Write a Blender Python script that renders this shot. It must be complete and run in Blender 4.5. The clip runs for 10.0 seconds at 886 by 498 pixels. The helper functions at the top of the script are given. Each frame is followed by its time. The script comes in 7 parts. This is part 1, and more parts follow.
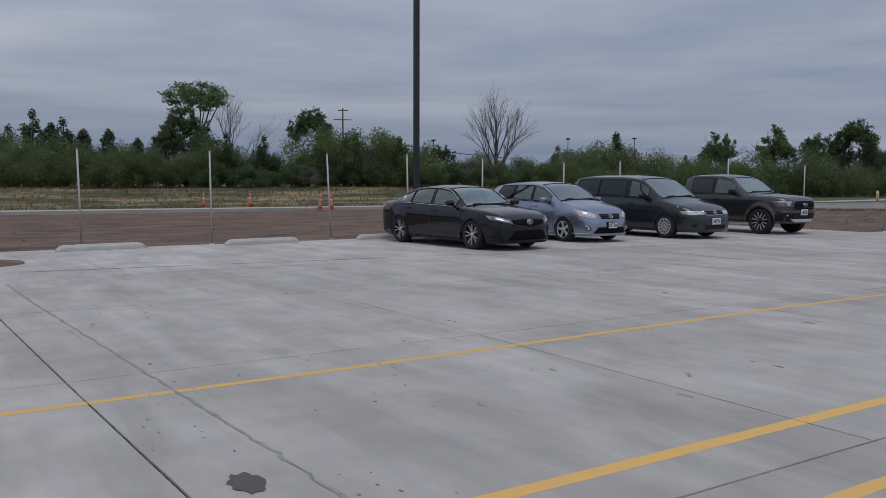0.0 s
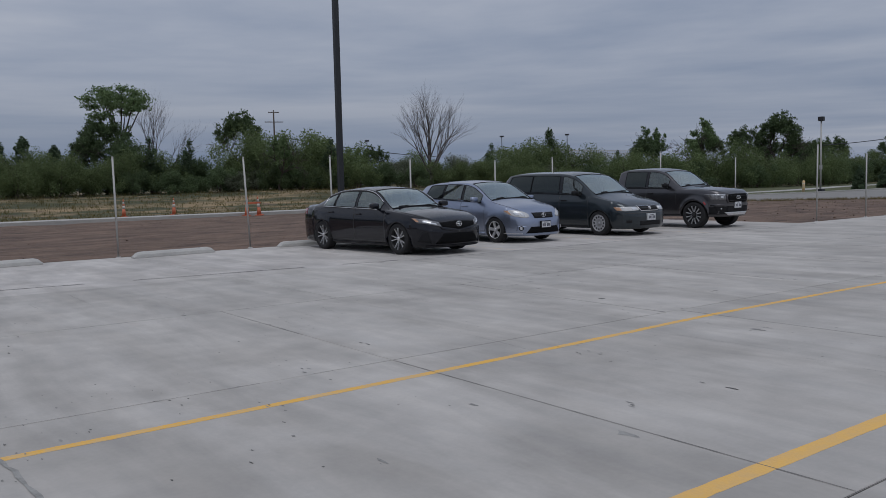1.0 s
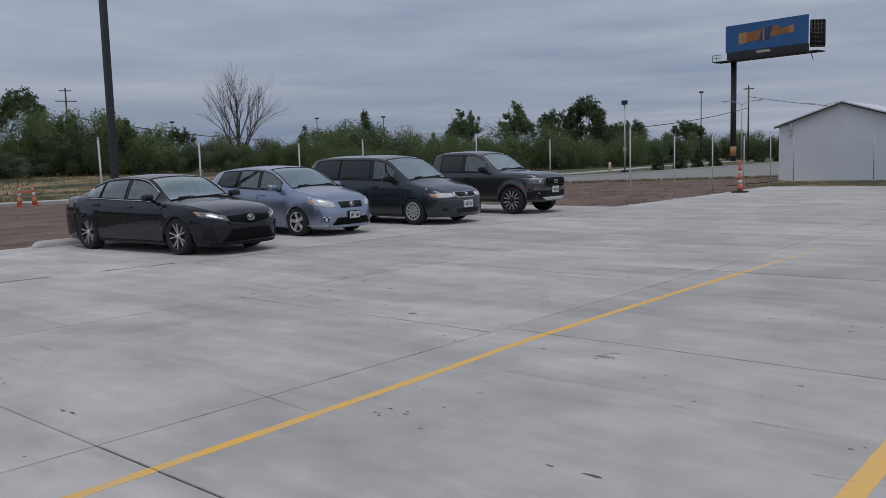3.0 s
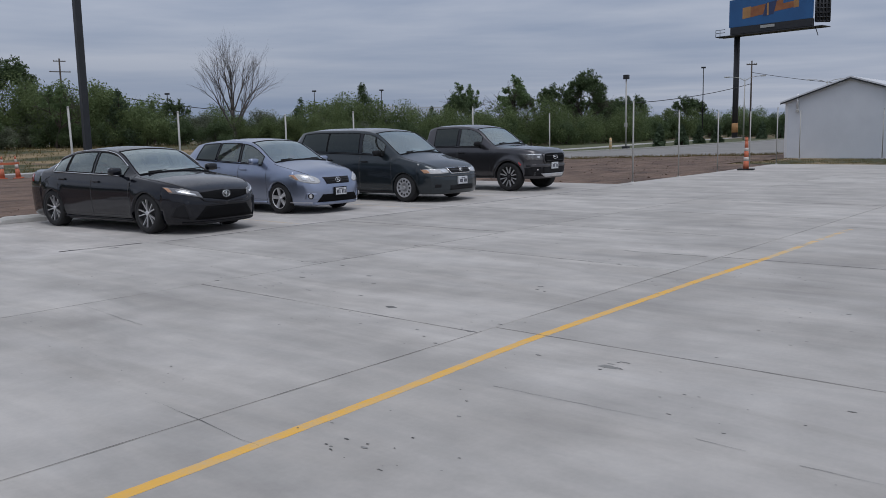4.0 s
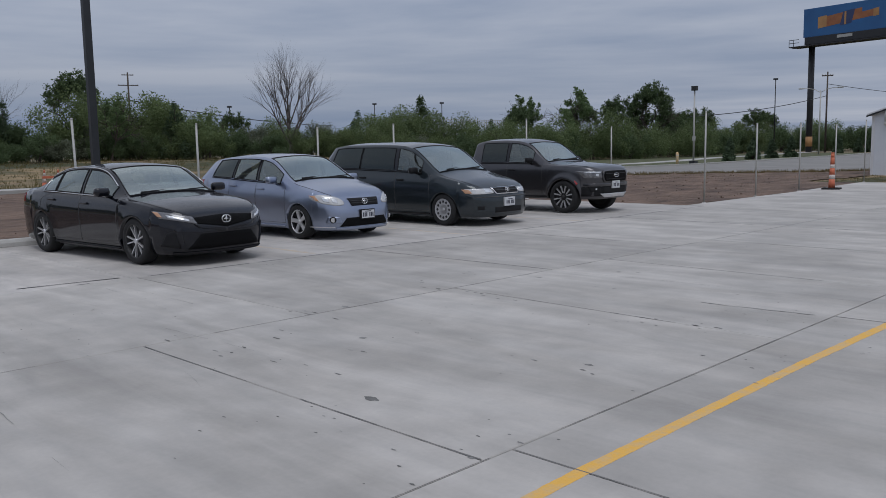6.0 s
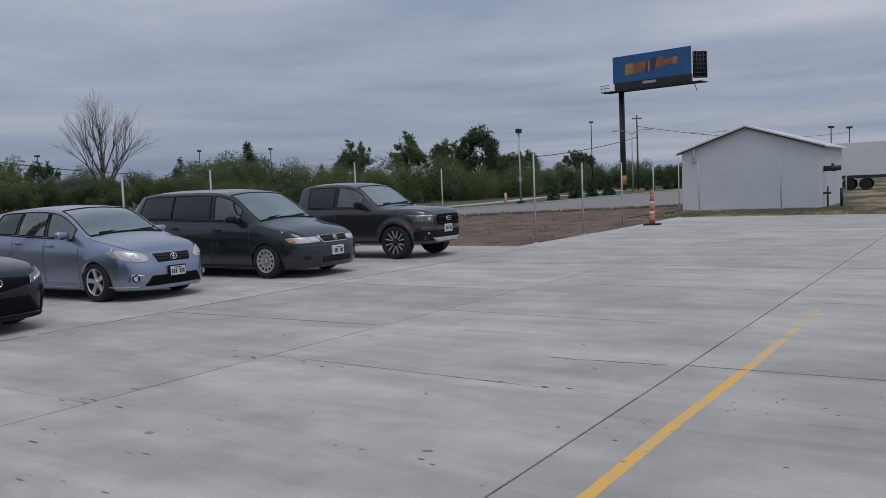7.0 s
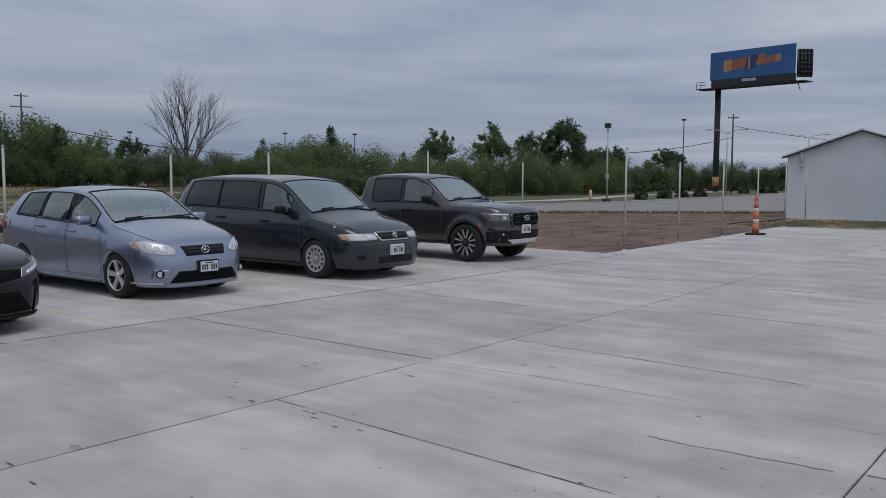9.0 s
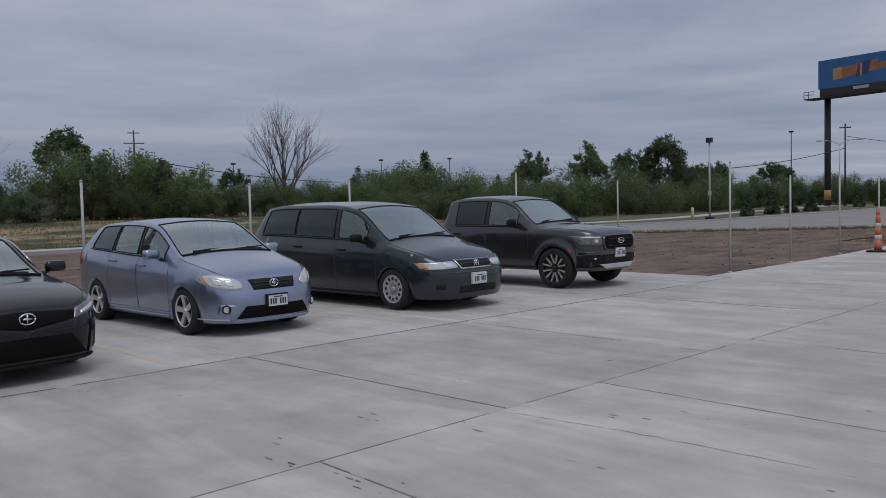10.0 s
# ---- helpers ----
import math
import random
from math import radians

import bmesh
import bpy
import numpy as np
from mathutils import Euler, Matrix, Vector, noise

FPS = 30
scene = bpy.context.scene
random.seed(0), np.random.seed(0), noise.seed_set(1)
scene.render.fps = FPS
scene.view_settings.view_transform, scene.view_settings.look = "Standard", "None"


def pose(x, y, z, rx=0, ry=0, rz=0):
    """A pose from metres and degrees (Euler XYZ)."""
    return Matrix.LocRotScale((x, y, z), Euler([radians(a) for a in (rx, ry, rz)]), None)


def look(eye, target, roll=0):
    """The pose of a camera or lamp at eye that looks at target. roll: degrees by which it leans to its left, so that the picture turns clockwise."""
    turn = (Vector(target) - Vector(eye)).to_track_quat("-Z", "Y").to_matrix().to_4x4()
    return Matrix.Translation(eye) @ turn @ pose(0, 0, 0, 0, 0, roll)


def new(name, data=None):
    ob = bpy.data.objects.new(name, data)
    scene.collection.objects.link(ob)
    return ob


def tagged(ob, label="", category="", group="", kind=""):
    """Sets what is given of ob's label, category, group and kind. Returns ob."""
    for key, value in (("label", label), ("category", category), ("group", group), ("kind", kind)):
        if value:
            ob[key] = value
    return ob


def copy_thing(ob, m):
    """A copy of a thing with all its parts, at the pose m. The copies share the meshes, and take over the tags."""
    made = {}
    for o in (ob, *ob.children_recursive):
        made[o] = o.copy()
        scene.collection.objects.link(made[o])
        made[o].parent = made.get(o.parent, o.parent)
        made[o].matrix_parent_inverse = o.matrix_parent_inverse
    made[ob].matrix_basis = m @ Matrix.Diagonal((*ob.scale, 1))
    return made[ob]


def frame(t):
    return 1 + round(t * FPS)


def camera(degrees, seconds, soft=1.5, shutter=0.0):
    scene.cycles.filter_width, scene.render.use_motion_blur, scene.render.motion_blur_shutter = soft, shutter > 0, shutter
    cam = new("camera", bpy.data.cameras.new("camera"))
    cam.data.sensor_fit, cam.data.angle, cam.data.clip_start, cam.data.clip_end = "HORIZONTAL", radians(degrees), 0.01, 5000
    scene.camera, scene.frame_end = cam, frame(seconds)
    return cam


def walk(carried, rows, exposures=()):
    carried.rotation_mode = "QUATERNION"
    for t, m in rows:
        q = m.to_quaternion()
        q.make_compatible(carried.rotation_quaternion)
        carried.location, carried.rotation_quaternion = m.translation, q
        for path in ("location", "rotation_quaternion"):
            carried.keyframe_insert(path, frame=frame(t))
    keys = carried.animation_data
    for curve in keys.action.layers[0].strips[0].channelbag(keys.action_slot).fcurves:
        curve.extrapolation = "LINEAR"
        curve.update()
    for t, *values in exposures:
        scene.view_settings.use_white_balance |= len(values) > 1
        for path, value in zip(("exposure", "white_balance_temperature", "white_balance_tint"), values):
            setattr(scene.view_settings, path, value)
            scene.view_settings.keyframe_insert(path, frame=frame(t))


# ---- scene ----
# ---- camera ----
cam = camera(56.1, 10.0, soft=0.7)
PATH = [
    (0, (-2.697, -2.257, 1.485), (-1.62, -0.579, 1.327), 0.2),
    (0.5, (-2.316, -1.948, 1.491), (-1.239, -0.273, 1.303), -1.1),
    (1, (-1.89, -1.531, 1.509), (-0.692, 0.063, 1.349), -1.3),
    (1.5, (-1.432, -1.211, 1.47), (-0.139, 0.305, 1.304), -3.1),
    (2, (-1.049, -0.857, 1.467), (0.37, 0.535, 1.247), -2.6),
    (2.2, (-0.87, -0.74, 1.487), (0.63, 0.564, 1.265), -2.5),
    (3.3, (0.07, 0.073, 1.555), (1.587, 1.361, 1.348), -1.1),
    (3.5, (0.253, 0.177, 1.552), (1.802, 1.424, 1.341), -1.3),
    (4, (0.699, 0.443, 1.526), (2.202, 1.735, 1.254), -1.2),
    (4.5, (1.229, 0.743, 1.554), (2.786, 1.966, 1.267), -0.3),
    (5, (1.671, 0.981, 1.564), (3.128, 2.321, 1.274), -0.4),
    (5.2, (1.879, 1.145, 1.538), (3.257, 2.563, 1.240), -0.1),
    (6.3, (2.923, 1.808, 1.575), (4.382, 3.162, 1.381), -2.0),
    (6.5, (3.102, 1.941, 1.556), (4.641, 3.21, 1.415), -2.0),
    (7, (3.563, 2.235, 1.559), (5.226, 3.337, 1.414), -2.4),
    (7.5, (3.979, 2.502, 1.593), (5.503, 3.791, 1.463), -2.3),
    (8, (4.441, 2.777, 1.588), (6.063, 3.94, 1.456), -1.5),
    (8.5, (4.904, 3.001, 1.582), (6.498, 4.199, 1.441), -1.1),
    (9, (5.384, 3.332, 1.627), (6.932, 4.588, 1.464), 0.2),
    (9.5, (5.832, 3.532, 1.651), (7.297, 4.889, 1.528), -2.8),
    (10, (6.238, 3.754, 1.636), (7.63, 5.186, 1.53), -1.4),
]
walk(cam, [(t, look(eye, target, roll)) for t, eye, target, roll in PATH], exposures=((0.0, -0.23, 6180, 11), (0.5, -0.16, 6180, 11), (1.0, -0.28, 6180, 11), (2.0, -0.11, 6180, 11), (3.5, -0.13, 6180, 11), (4.0, -0.02, 6180, 11), (4.5, 0.07, 6180, 11), (5.0, -0.03, 6180, 11), (6.5, -0.11, 6180, 11), (7.5, -0.11, 6180, 11), (8.0, -0.19, 6180, 11), (9.0, -0.08, 6180, 11), (10.0, -0.18, 6180, 11)))


# ---- world, sun, sky ----
world = bpy.data.worlds.new("overcast_sky")
scene.world = world
world.use_nodes = True
wn, wl = world.node_tree.nodes, world.node_tree.links
wn.clear()


def wnode(kind, **values):
    n = wn.new(kind)
    for key, value in values.items():
        n.inputs[key].default_value = value
    return n


w_out = wn.new("ShaderNodeOutputWorld")
w_bg = wnode("ShaderNodeBackground", Strength=1.0)
w_sky = wn.new("ShaderNodeTexSky")
w_sky.sky_type = "NISHITA"
w_sky.sun_disc = False
w_sky.sun_elevation, w_sky.sun_rotation = radians(48), radians(200)
w_sky.dust_density, w_sky.air_density = 3.0, 1.2
w_dim = wnode("ShaderNodeMix")
w_dim.data_type, w_dim.blend_type = "RGBA", "MIX"
# cloud deck in level bands that close up towards the horizon
w_tc = wn.new("ShaderNodeTexCoord")
w_sep = wn.new("ShaderNodeSeparateXYZ")
wl.new(w_tc.outputs["Generated"], w_sep.inputs[0])
w_up = wn.new("ShaderNodeMath")
w_up.operation = "MAXIMUM"
w_up.inputs[1].default_value = 0.0
wl.new(w_sep.outputs["Z"], w_up.inputs[0])
w_add = wn.new("ShaderNodeMath")
w_add.operation = "ADD"
w_add.inputs[1].default_value = 0.10
wl.new(w_up.outputs[0], w_add.inputs[0])
w_flat = wnode("ShaderNodeVectorMath")
w_flat.operation = "MULTIPLY"
w_flat.inputs[1].default_value = (1, 1, 0)
wl.new(w_tc.outputs["Generated"], w_flat.inputs[0])
w_round = wnode("ShaderNodeVectorMath")
w_round.operation = "NORMALIZE"
wl.new(w_flat.outputs[0], w_round.inputs[0])
w_inv = wnode("ShaderNodeMath")
w_inv.operation = "DIVIDE"
w_inv.inputs[0].default_value = 0.75
wl.new(w_add.outputs[0], w_inv.inputs[1])
w_sep2 = wn.new("ShaderNodeSeparateXYZ")
wl.new(w_round.outputs[0], w_sep2.inputs[0])
w_map = wn.new("ShaderNodeCombineXYZ")
for k, axis in enumerate("XY"):
    m_ = wnode("ShaderNodeMath")
    m_.operation = "MULTIPLY"
    m_.inputs[1].default_value = 1.7
    wl.new(w_sep2.outputs[axis], m_.inputs[0])
    wl.new(m_.outputs[0], w_map.inputs[k])
wl.new(w_inv.outputs[0], w_map.inputs[2])
w_n1 = wnode("ShaderNodeTexNoise", Scale=0.95, Detail=6.0, Roughness=0.54, Distortion=0.12)
wl.new(w_map.outputs[0], w_n1.inputs["Vector"])
w_ramp = wn.new("ShaderNodeValToRGB")
wl.new(w_n1.outputs["Fac"], w_ramp.inputs[0])
cr = w_ramp.color_ramp
cr.elements[0].position, cr.elements[0].color = 0.34, (0.325, 0.375, 0.478, 1)
cr.elements[1].position, cr.elements[1].color = 0.64, (0.59, 0.605, 0.655, 1)
e = cr.elements.new(0.50)
e.color = (0.45, 0.485, 0.565, 1)
w_scale = wnode("ShaderNodeMix")
w_scale.data_type, w_scale.blend_type = "RGBA", "MULTIPLY"
w_scale.inputs[0].default_value = 1.0
w_scale.inputs[7].default_value = (0.09, 0.09, 0.09, 1)
wl.new(w_sky.outputs[0], w_scale.inputs[6])
w_dim.inputs[0].default_value = 0.93
wl.new(w_scale.outputs[2], w_dim.inputs[6])
wl.new(w_ramp.outputs[0], w_dim.inputs[7])
# heavier blue-grey cloud low in the north-west
w_side = wnode("ShaderNodeVectorMath")
w_side.operation = "DOT_PRODUCT"
w_side.inputs[1].default_value = (0.09, 0.99, 0.0)
wl.new(w_tc.outputs["Generated"], w_side.inputs[0])
w_az = wnode("ShaderNodeMapRange")
w_az.interpolation_type = "SMOOTHSTEP"
w_az.inputs["From Min"].default_value, w_az.inputs["From Max"].default_value = 0.25, 1.05
wl.new(w_side.outputs["Value"], w_az.inputs["Value"])
w_el = wnode("ShaderNodeMapRange")
w_el.interpolation_type = "SMOOTHSTEP"
w_el.inputs["From Min"].default_value, w_el.inputs["From Max"].default_value = 0.015, 0.15
w_el.inputs["To Min"].default_value, w_el.inputs["To Max"].default_value = 0.85, 0.0
wl.new(w_up.outputs[0], w_el.inputs["Value"])
w_low = wn.new("ShaderNodeMath")
w_low.operation = "MULTIPLY"
wl.new(w_az.outputs[0], w_low.inputs[0])
wl.new(w_el.outputs[0], w_low.inputs[1])
w_heavy = wnode("ShaderNodeMix")
w_heavy.data_type = "RGBA"
w_heavy.inputs[7].default_value = (0.205, 0.265, 0.37, 1)
wl.new(w_low.outputs[0], w_heavy.inputs[0])
wl.new(w_dim.outputs[2], w_heavy.inputs[6])
# an overcast sky is brightest overhead
w_lift = wnode("ShaderNodeMapRange")
w_lift.inputs["From Min"].default_value, w_lift.inputs["From Max"].default_value = 0.0, 0.75
w_lift.inputs["To Min"].default_value, w_lift.inputs["To Max"].default_value = 0.88, 1.10
wl.new(w_up.outputs[0], w_lift.inputs["Value"])
wl.new(w_lift.outputs[0], w_bg.inputs["Strength"])
wl.new(w_heavy.outputs[2], w_bg.inputs["Color"])
wl.new(w_bg.outputs[0], w_out.inputs[0])

sun = new("sun", bpy.data.lights.new("sun", "SUN"))
sun.data.energy, sun.data.angle, sun.data.color = 0.9, radians(30), (1.0, 0.97, 0.93)
sun.matrix_world = look((0, 0, 30), (7, 9, 0))


# ---- materials ----
def material(name, color, color2=None, rough=0.7, rough2=None, metal=0.0, scale=4.0, fine=60.0, stretch=(1, 1, 1), bump=0.15,
             bump_scale=None, coat=0.0, vary=0.0, island=0.0, spec=0.5, contrast=(0.3, 0.7), depth=0.01):
    """A surface with broad variation between two colours, fine grain, relief, and some change from piece to piece."""
    m = bpy.data.materials.new(name)
    m.use_nodes = True
    n, l = m.node_tree.nodes, m.node_tree.links
    p = n["Principled BSDF"]
    p.inputs["Metallic"].default_value = metal
    p.inputs["Specular IOR Level"].default_value = spec
    p.inputs["Coat Weight"].default_value = coat
    p.inputs["Coat Roughness"].default_value = 0.06
    tc = n.new("ShaderNodeTexCoord")
    mp = n.new("ShaderNodeMapping")
    mp.inputs["Scale"].default_value = stretch
    l.new(tc.outputs["Object"], mp.inputs[0])
    broad = n.new("ShaderNodeTexNoise")
    broad.inputs["Scale"].default_value, broad.inputs["Detail"].default_value = scale, 6
    broad.inputs["Roughness"].default_value = 0.6
    l.new(mp.outputs[0], broad.inputs["Vector"])
    grain = n.new("ShaderNodeTexNoise")
    grain.inputs["Scale"].default_value, grain.inputs["Detail"].default_value = fine, 4
    l.new(mp.outputs[0], grain.inputs["Vector"])
    ramp = n.new("ShaderNodeMapRange")
    ramp.inputs["From Min"].default_value, ramp.inputs["From Max"].default_value = contrast
    both = n.new("ShaderNodeMath")
    both.operation = "MULTIPLY_ADD"
    both.inputs[1].default_value = 0.35
    l.new(grain.outputs["Fac"], both.inputs[0])
    less = n.new("ShaderNodeMath")
    less.operation = "SUBTRACT"
    less.inputs[1].default_value = 0.175
    l.new(broad.outputs["Fac"], less.inputs[0])
    l.new(less.outputs[0], both.inputs[2])
    l.new(both.outputs[0], ramp.inputs["Value"])
    mix = n.new("ShaderNodeMix")
    mix.data_type = "RGBA"
    c2 = color2 or tuple(c * 0.82 for c in color)
    mix.inputs[6].default_value, mix.inputs[7].default_value = (*c2, 1), (*color, 1)
    l.new(ramp.outputs[0], mix.inputs[0])
    out = mix.outputs[2]
    for amount, source in ((vary, "ob"), (island, "is")):
        if amount:
            src = n.new("ShaderNodeObjectInfo").outputs["Random"] if source == "ob" else n.new("ShaderNodeNewGeometry").outputs["Random Per Island"]
            mr = n.new("ShaderNodeMapRange")
            mr.inputs["To Min"].default_value, mr.inputs["To Max"].default_value = 1 - amount, 1 + amount
            l.new(src, mr.inputs["Value"])
            hs = n.new("ShaderNodeHueSaturation")
            l.new(out, hs.inputs["Color"])
            l.new(mr.outputs[0], hs.inputs["Value"])
            out = hs.outputs[0]
    l.new(out, p.inputs["Base Color"])
    rr = n.new("ShaderNodeMapRange")
    rr.inputs["To Min"].default_value, rr.inputs["To Max"].default_value = rough, rough2 if rough2 is not None else min(1, rough + 0.12)
    l.new(broad.outputs["Fac"], rr.inputs["Value"])
    l.new(rr.outputs[0], p.inputs["Roughness"])
    if bump:
        b = n.new("ShaderNodeBump")
        b.inputs["Strength"].default_value, b.inputs["Distance"].default_value = bump, depth
        if bump_scale:
            bn = n.new("ShaderNodeTexNoise")
            bn.inputs["Scale"].default_value, bn.inputs["Detail"].default_value = bump_scale, 5
            l.new(mp.outputs[0], bn.inputs["Vector"])
            l.new(bn.outputs["Fac"], b.inputs["Height"])
        else:
            l.new(grain.outputs["Fac"], b.inputs["Height"])
        l.new(b.outputs[0], p.inputs["Normal"])
    return m


def leaf_material(name, c1, c2):
    m = material(name, c1, c2, rough=0.65, scale=0.8, fine=6, bump=0, island=0.22, vary=0.16, spec=0.12)
    n, l = m.node_tree.nodes, m.node_tree.links
    p = n["Principled BSDF"]
    tr = n.new("ShaderNodeBsdfTranslucent")
    tr.inputs["Color"].default_value = (*[c * 1.2 for c in c1], 1)
    ms = n.new("ShaderNodeMixShader")
    ms.inputs[0].default_value = 0.35
    l.new(p.outputs[0], ms.inputs[1])
    l.new(tr.outputs[0], ms.inputs[2])
    l.new(ms.outputs[0], n["Material Output"].inputs["Surface"])
    return m


def concrete_material(name, c1, c2, streak):
    """Broom-finished concrete: streaks along one way, cloudy blotches, hairline grain, tone from slab to slab."""
    m = material(name, c1, c2, rough=0.75, rough2=0.9, scale=1.0, fine=2.5, stretch=streak, bump=0.12, bump_scale=45, vary=0.065, contrast=(0.3, 0.7), depth=0.004)
    n, l = m.node_tree.nodes, m.node_tree.links
    p = n["Principled BSDF"]
    src = p.inputs["Base Color"].links[0].from_socket
    tc = n.new("ShaderNodeTexCoord")
    geo = n.new("ShaderNodeNewGeometry")
    for sc, lo, hi, det in ((0.20, 0.90, 1.08, 4), (0.9, 0.86, 1.10, 5), (3.2, 0.94, 1.05, 3), (30.0, 0.97, 1.02, 3)):
        t = n.new("ShaderNodeTexNoise")
        t.inputs["Scale"].default_value, t.inputs["Detail"].default_value = sc, det
        l.new(geo.outputs["Position"], t.inputs["Vector"])
        r = n.new("ShaderNodeMapRange")
        r.inputs["From Min"].default_value, r.inputs["From Max"].default_value = 0.3, 0.7
        r.inputs["To Min"].default_value, r.inputs["To Max"].default_value = lo, hi
        l.new(t.outputs["Fac"], r.inputs["Value"])
        h = n.new("ShaderNodeHueSaturation")
        l.new(src, h.inputs["Color"])
        l.new(r.outputs[0], h.inputs["Value"])
        src = h.outputs[0]
    # wisps left by the broom and pale laitance, drawn out across the lanes
    for stretch, lo, hi, cut, tint in (((1.9, 0.50, 1), 0.90, 1.07, (0.40, 0.60), (0.96, 0.98, 1.02, 1)), ((5.0, 0.80, 1), 0.96, 1.04, (0.38, 0.64), (1.03, 1.0, 0.97, 1))):
        mp = n.new("ShaderNodeMapping")
        mp.inputs["Scale"].default_value, mp.inputs["Location"].default_value = stretch, (3.1 * stretch[0], 1.7, 0)
        mp.inputs["Rotation"].default_value = (0, 0, radians(-4))
        l.new(geo.outputs["Position"], mp.inputs[0])
        t = n.new("ShaderNodeTexNoise")
        t.inputs["Scale"].default_value, t.inputs["Detail"].default_value = 0.8, 6
        t.inputs["Roughness"].default_value, t.inputs["Distortion"].default_value = 0.56, 0.7
        l.new(mp.outputs[0], t.inputs["Vector"])
        r = n.new("ShaderNodeMapRange")
        r.inputs["From Min"].default_value, r.inputs["From Max"].default_value = cut
        r.inputs["To Min"].default_value, r.inputs["To Max"].default_value = lo, hi
        l.new(t.outputs["Fac"], r.inputs["Value"])
        h = n.new("ShaderNodeHueSaturation")
        l.new(src, h.inputs["Color"])
        l.new(r.outputs[0], h.inputs["Value"])
        mx = n.new("ShaderNodeMix")
        mx.data_type, mx.blend_type = "RGBA", "MULTIPLY"
        mx.inputs[7].default_value = tint
        l.new(t.outputs["Fac"], mx.inputs[0])
        l.new(h.outputs[0], mx.inputs[6])
        src = mx.outputs[2]
    l.new(src, p.inputs["Base Color"])
    return m


def glass_material(name, tint, rough=0.02, least=0.07, power=4.0, haze=0.0):
    m = bpy.data.materials.new(name)
    m.use_nodes = True
    n, l = m.node_tree.nodes, m.node_tree.links
    p = n["Principled BSDF"]
    n.remove(p)
    lw = n.new("ShaderNodeLayerWeight")
    lw.inputs["Blend"].default_value = 0.5
    po = n.new("ShaderNodeMath")
    po.operation = "POWER"
    po.inputs[1].default_value = power
    l.new(lw.outputs["Facing"], po.inputs[0])
    gl = n.new("ShaderNodeBsdfGlossy")
    gl.inputs["Roughness"].default_value = rough
    gl.inputs["Color"].default_value = (0.86, 0.96, 0.94, 1)
    tr = n.new("ShaderNodeBsdfTransparent")
    tr.inputs["Color"].default_value = (*tint, 1)
    mr = n.new("ShaderNodeMapRange")
    mr.inputs["To Min"].default_value, mr.inputs["To Max"].default_value = least, 1.0
    l.new(po.outputs[0], mr.inputs["Value"])
    ms = n.new("ShaderNodeMixShader")
    l.new(mr.outputs[0], ms.inputs[0])
    l.new(tr.outputs[0], ms.inputs[1])
    l.new(gl.outputs[0], ms.inputs[2])
    # even grey diffuse share, painted in for the pale sky sheen on the glass
    pale_haze = n.new("ShaderNodeBsdfDiffuse")
    pale_haze.inputs["Color"].default_value = (0.5, 0.5, 0.48, 1)
    last = n.new("ShaderNodeMixShader")
    last.inputs[0].default_value = haze
    l.new(ms.outputs[0], last.inputs[1])
    l.new(pale_haze.outputs[0], last.inputs[2])
    l.new(last.outputs[0], n["Material Output"].inputs["Surface"])
    return m


M_SLAB = concrete_material("broomed_concrete", (0.492, 0.468, 0.432), (0.428, 0.410, 0.381), (1.6, 0.30, 1))
M_STRIP = concrete_material("pale_concrete", (0.535, 0.508, 0.472), (0.462, 0.44, 0.414), (1.4, 0.45, 1))
M_JOINT = material("joint_shadow", (0.10, 0.098, 0.095), (0.06, 0.06, 0.06), rough=0.9, scale=3)
M_STOP = material("cast_concrete", (0.56, 0.55, 0.52), (0.45, 0.44, 0.42), rough=0.85, scale=5, fine=80, bump=0.3)
M_YELLOW = material("worn_yellow_paint", (0.84, 0.50, 0.12), (0.74, 0.47, 0.18), rough=0.7, scale=7, fine=50, bump=0.2, island=0.06)
# dark colour that stands in for the shade inside the slab joints
M_JOINT_SHADE = material("joint_shade_paint", (0.21, 0.20, 0.195), (0.12, 0.12, 0.12), rough=0.9, scale=6, island=0.3)
M_YELLOW_PALE = material("sun_bleached_yellow_paint", (0.82, 0.47, 0.09), (0.66, 0.46, 0.23), rough=0.75, scale=6, fine=40, bump=0.2, contrast=(0.34, 0.6))
M_YELLOW_FADED = material("faded_yellow_paint", (0.74, 0.48, 0.17), (0.54, 0.48, 0.38), rough=0.8, scale=5, fine=50, bump=0.2, island=0.05)
M_YELLOW_GHOST = material("ghost_of_yellow_paint", (0.60, 0.50, 0.37), (0.53, 0.48, 0.42), rough=0.8, scale=4, fine=40, bump=0.1)
M_SCUFF = material("dark_scuff", (0.29, 0.285, 0.272), (0.16, 0.158, 0.15), rough=0.9, scale=8, island=0.5)
M_WET = material("damp_patch", (0.085, 0.073, 0.062), (0.06, 0.052, 0.045), rough=0.35, scale=6)
M_DIRT = material("graded_dirt", (0.235, 0.160, 0.118), (0.085, 0.058, 0.045), rough=0.95, scale=0.7, fine=7, stretch=(0.6, 1.5, 1), bump=1.0, bump_scale=4.5, depth=0.16, contrast=(0.32, 0.68))
M_ASPHALT = material("worn_pale_asphalt", (0.275, 0.265, 0.25), (0.215, 0.208, 0.197), rough=0.9, scale=0.3, fine=14, bump=0.2)
M_PATH = material("road_concrete", (0.46, 0.45, 0.42), (0.37, 0.36, 0.34), rough=0.85, scale=0.5, fine=10, bump=0.1)
M_GALV = material("galvanised_steel", (0.50, 0.495, 0.465), (0.40, 0.395, 0.375), rough=0.5, metal=0.3, scale=5, fine=40, bump=0.05)
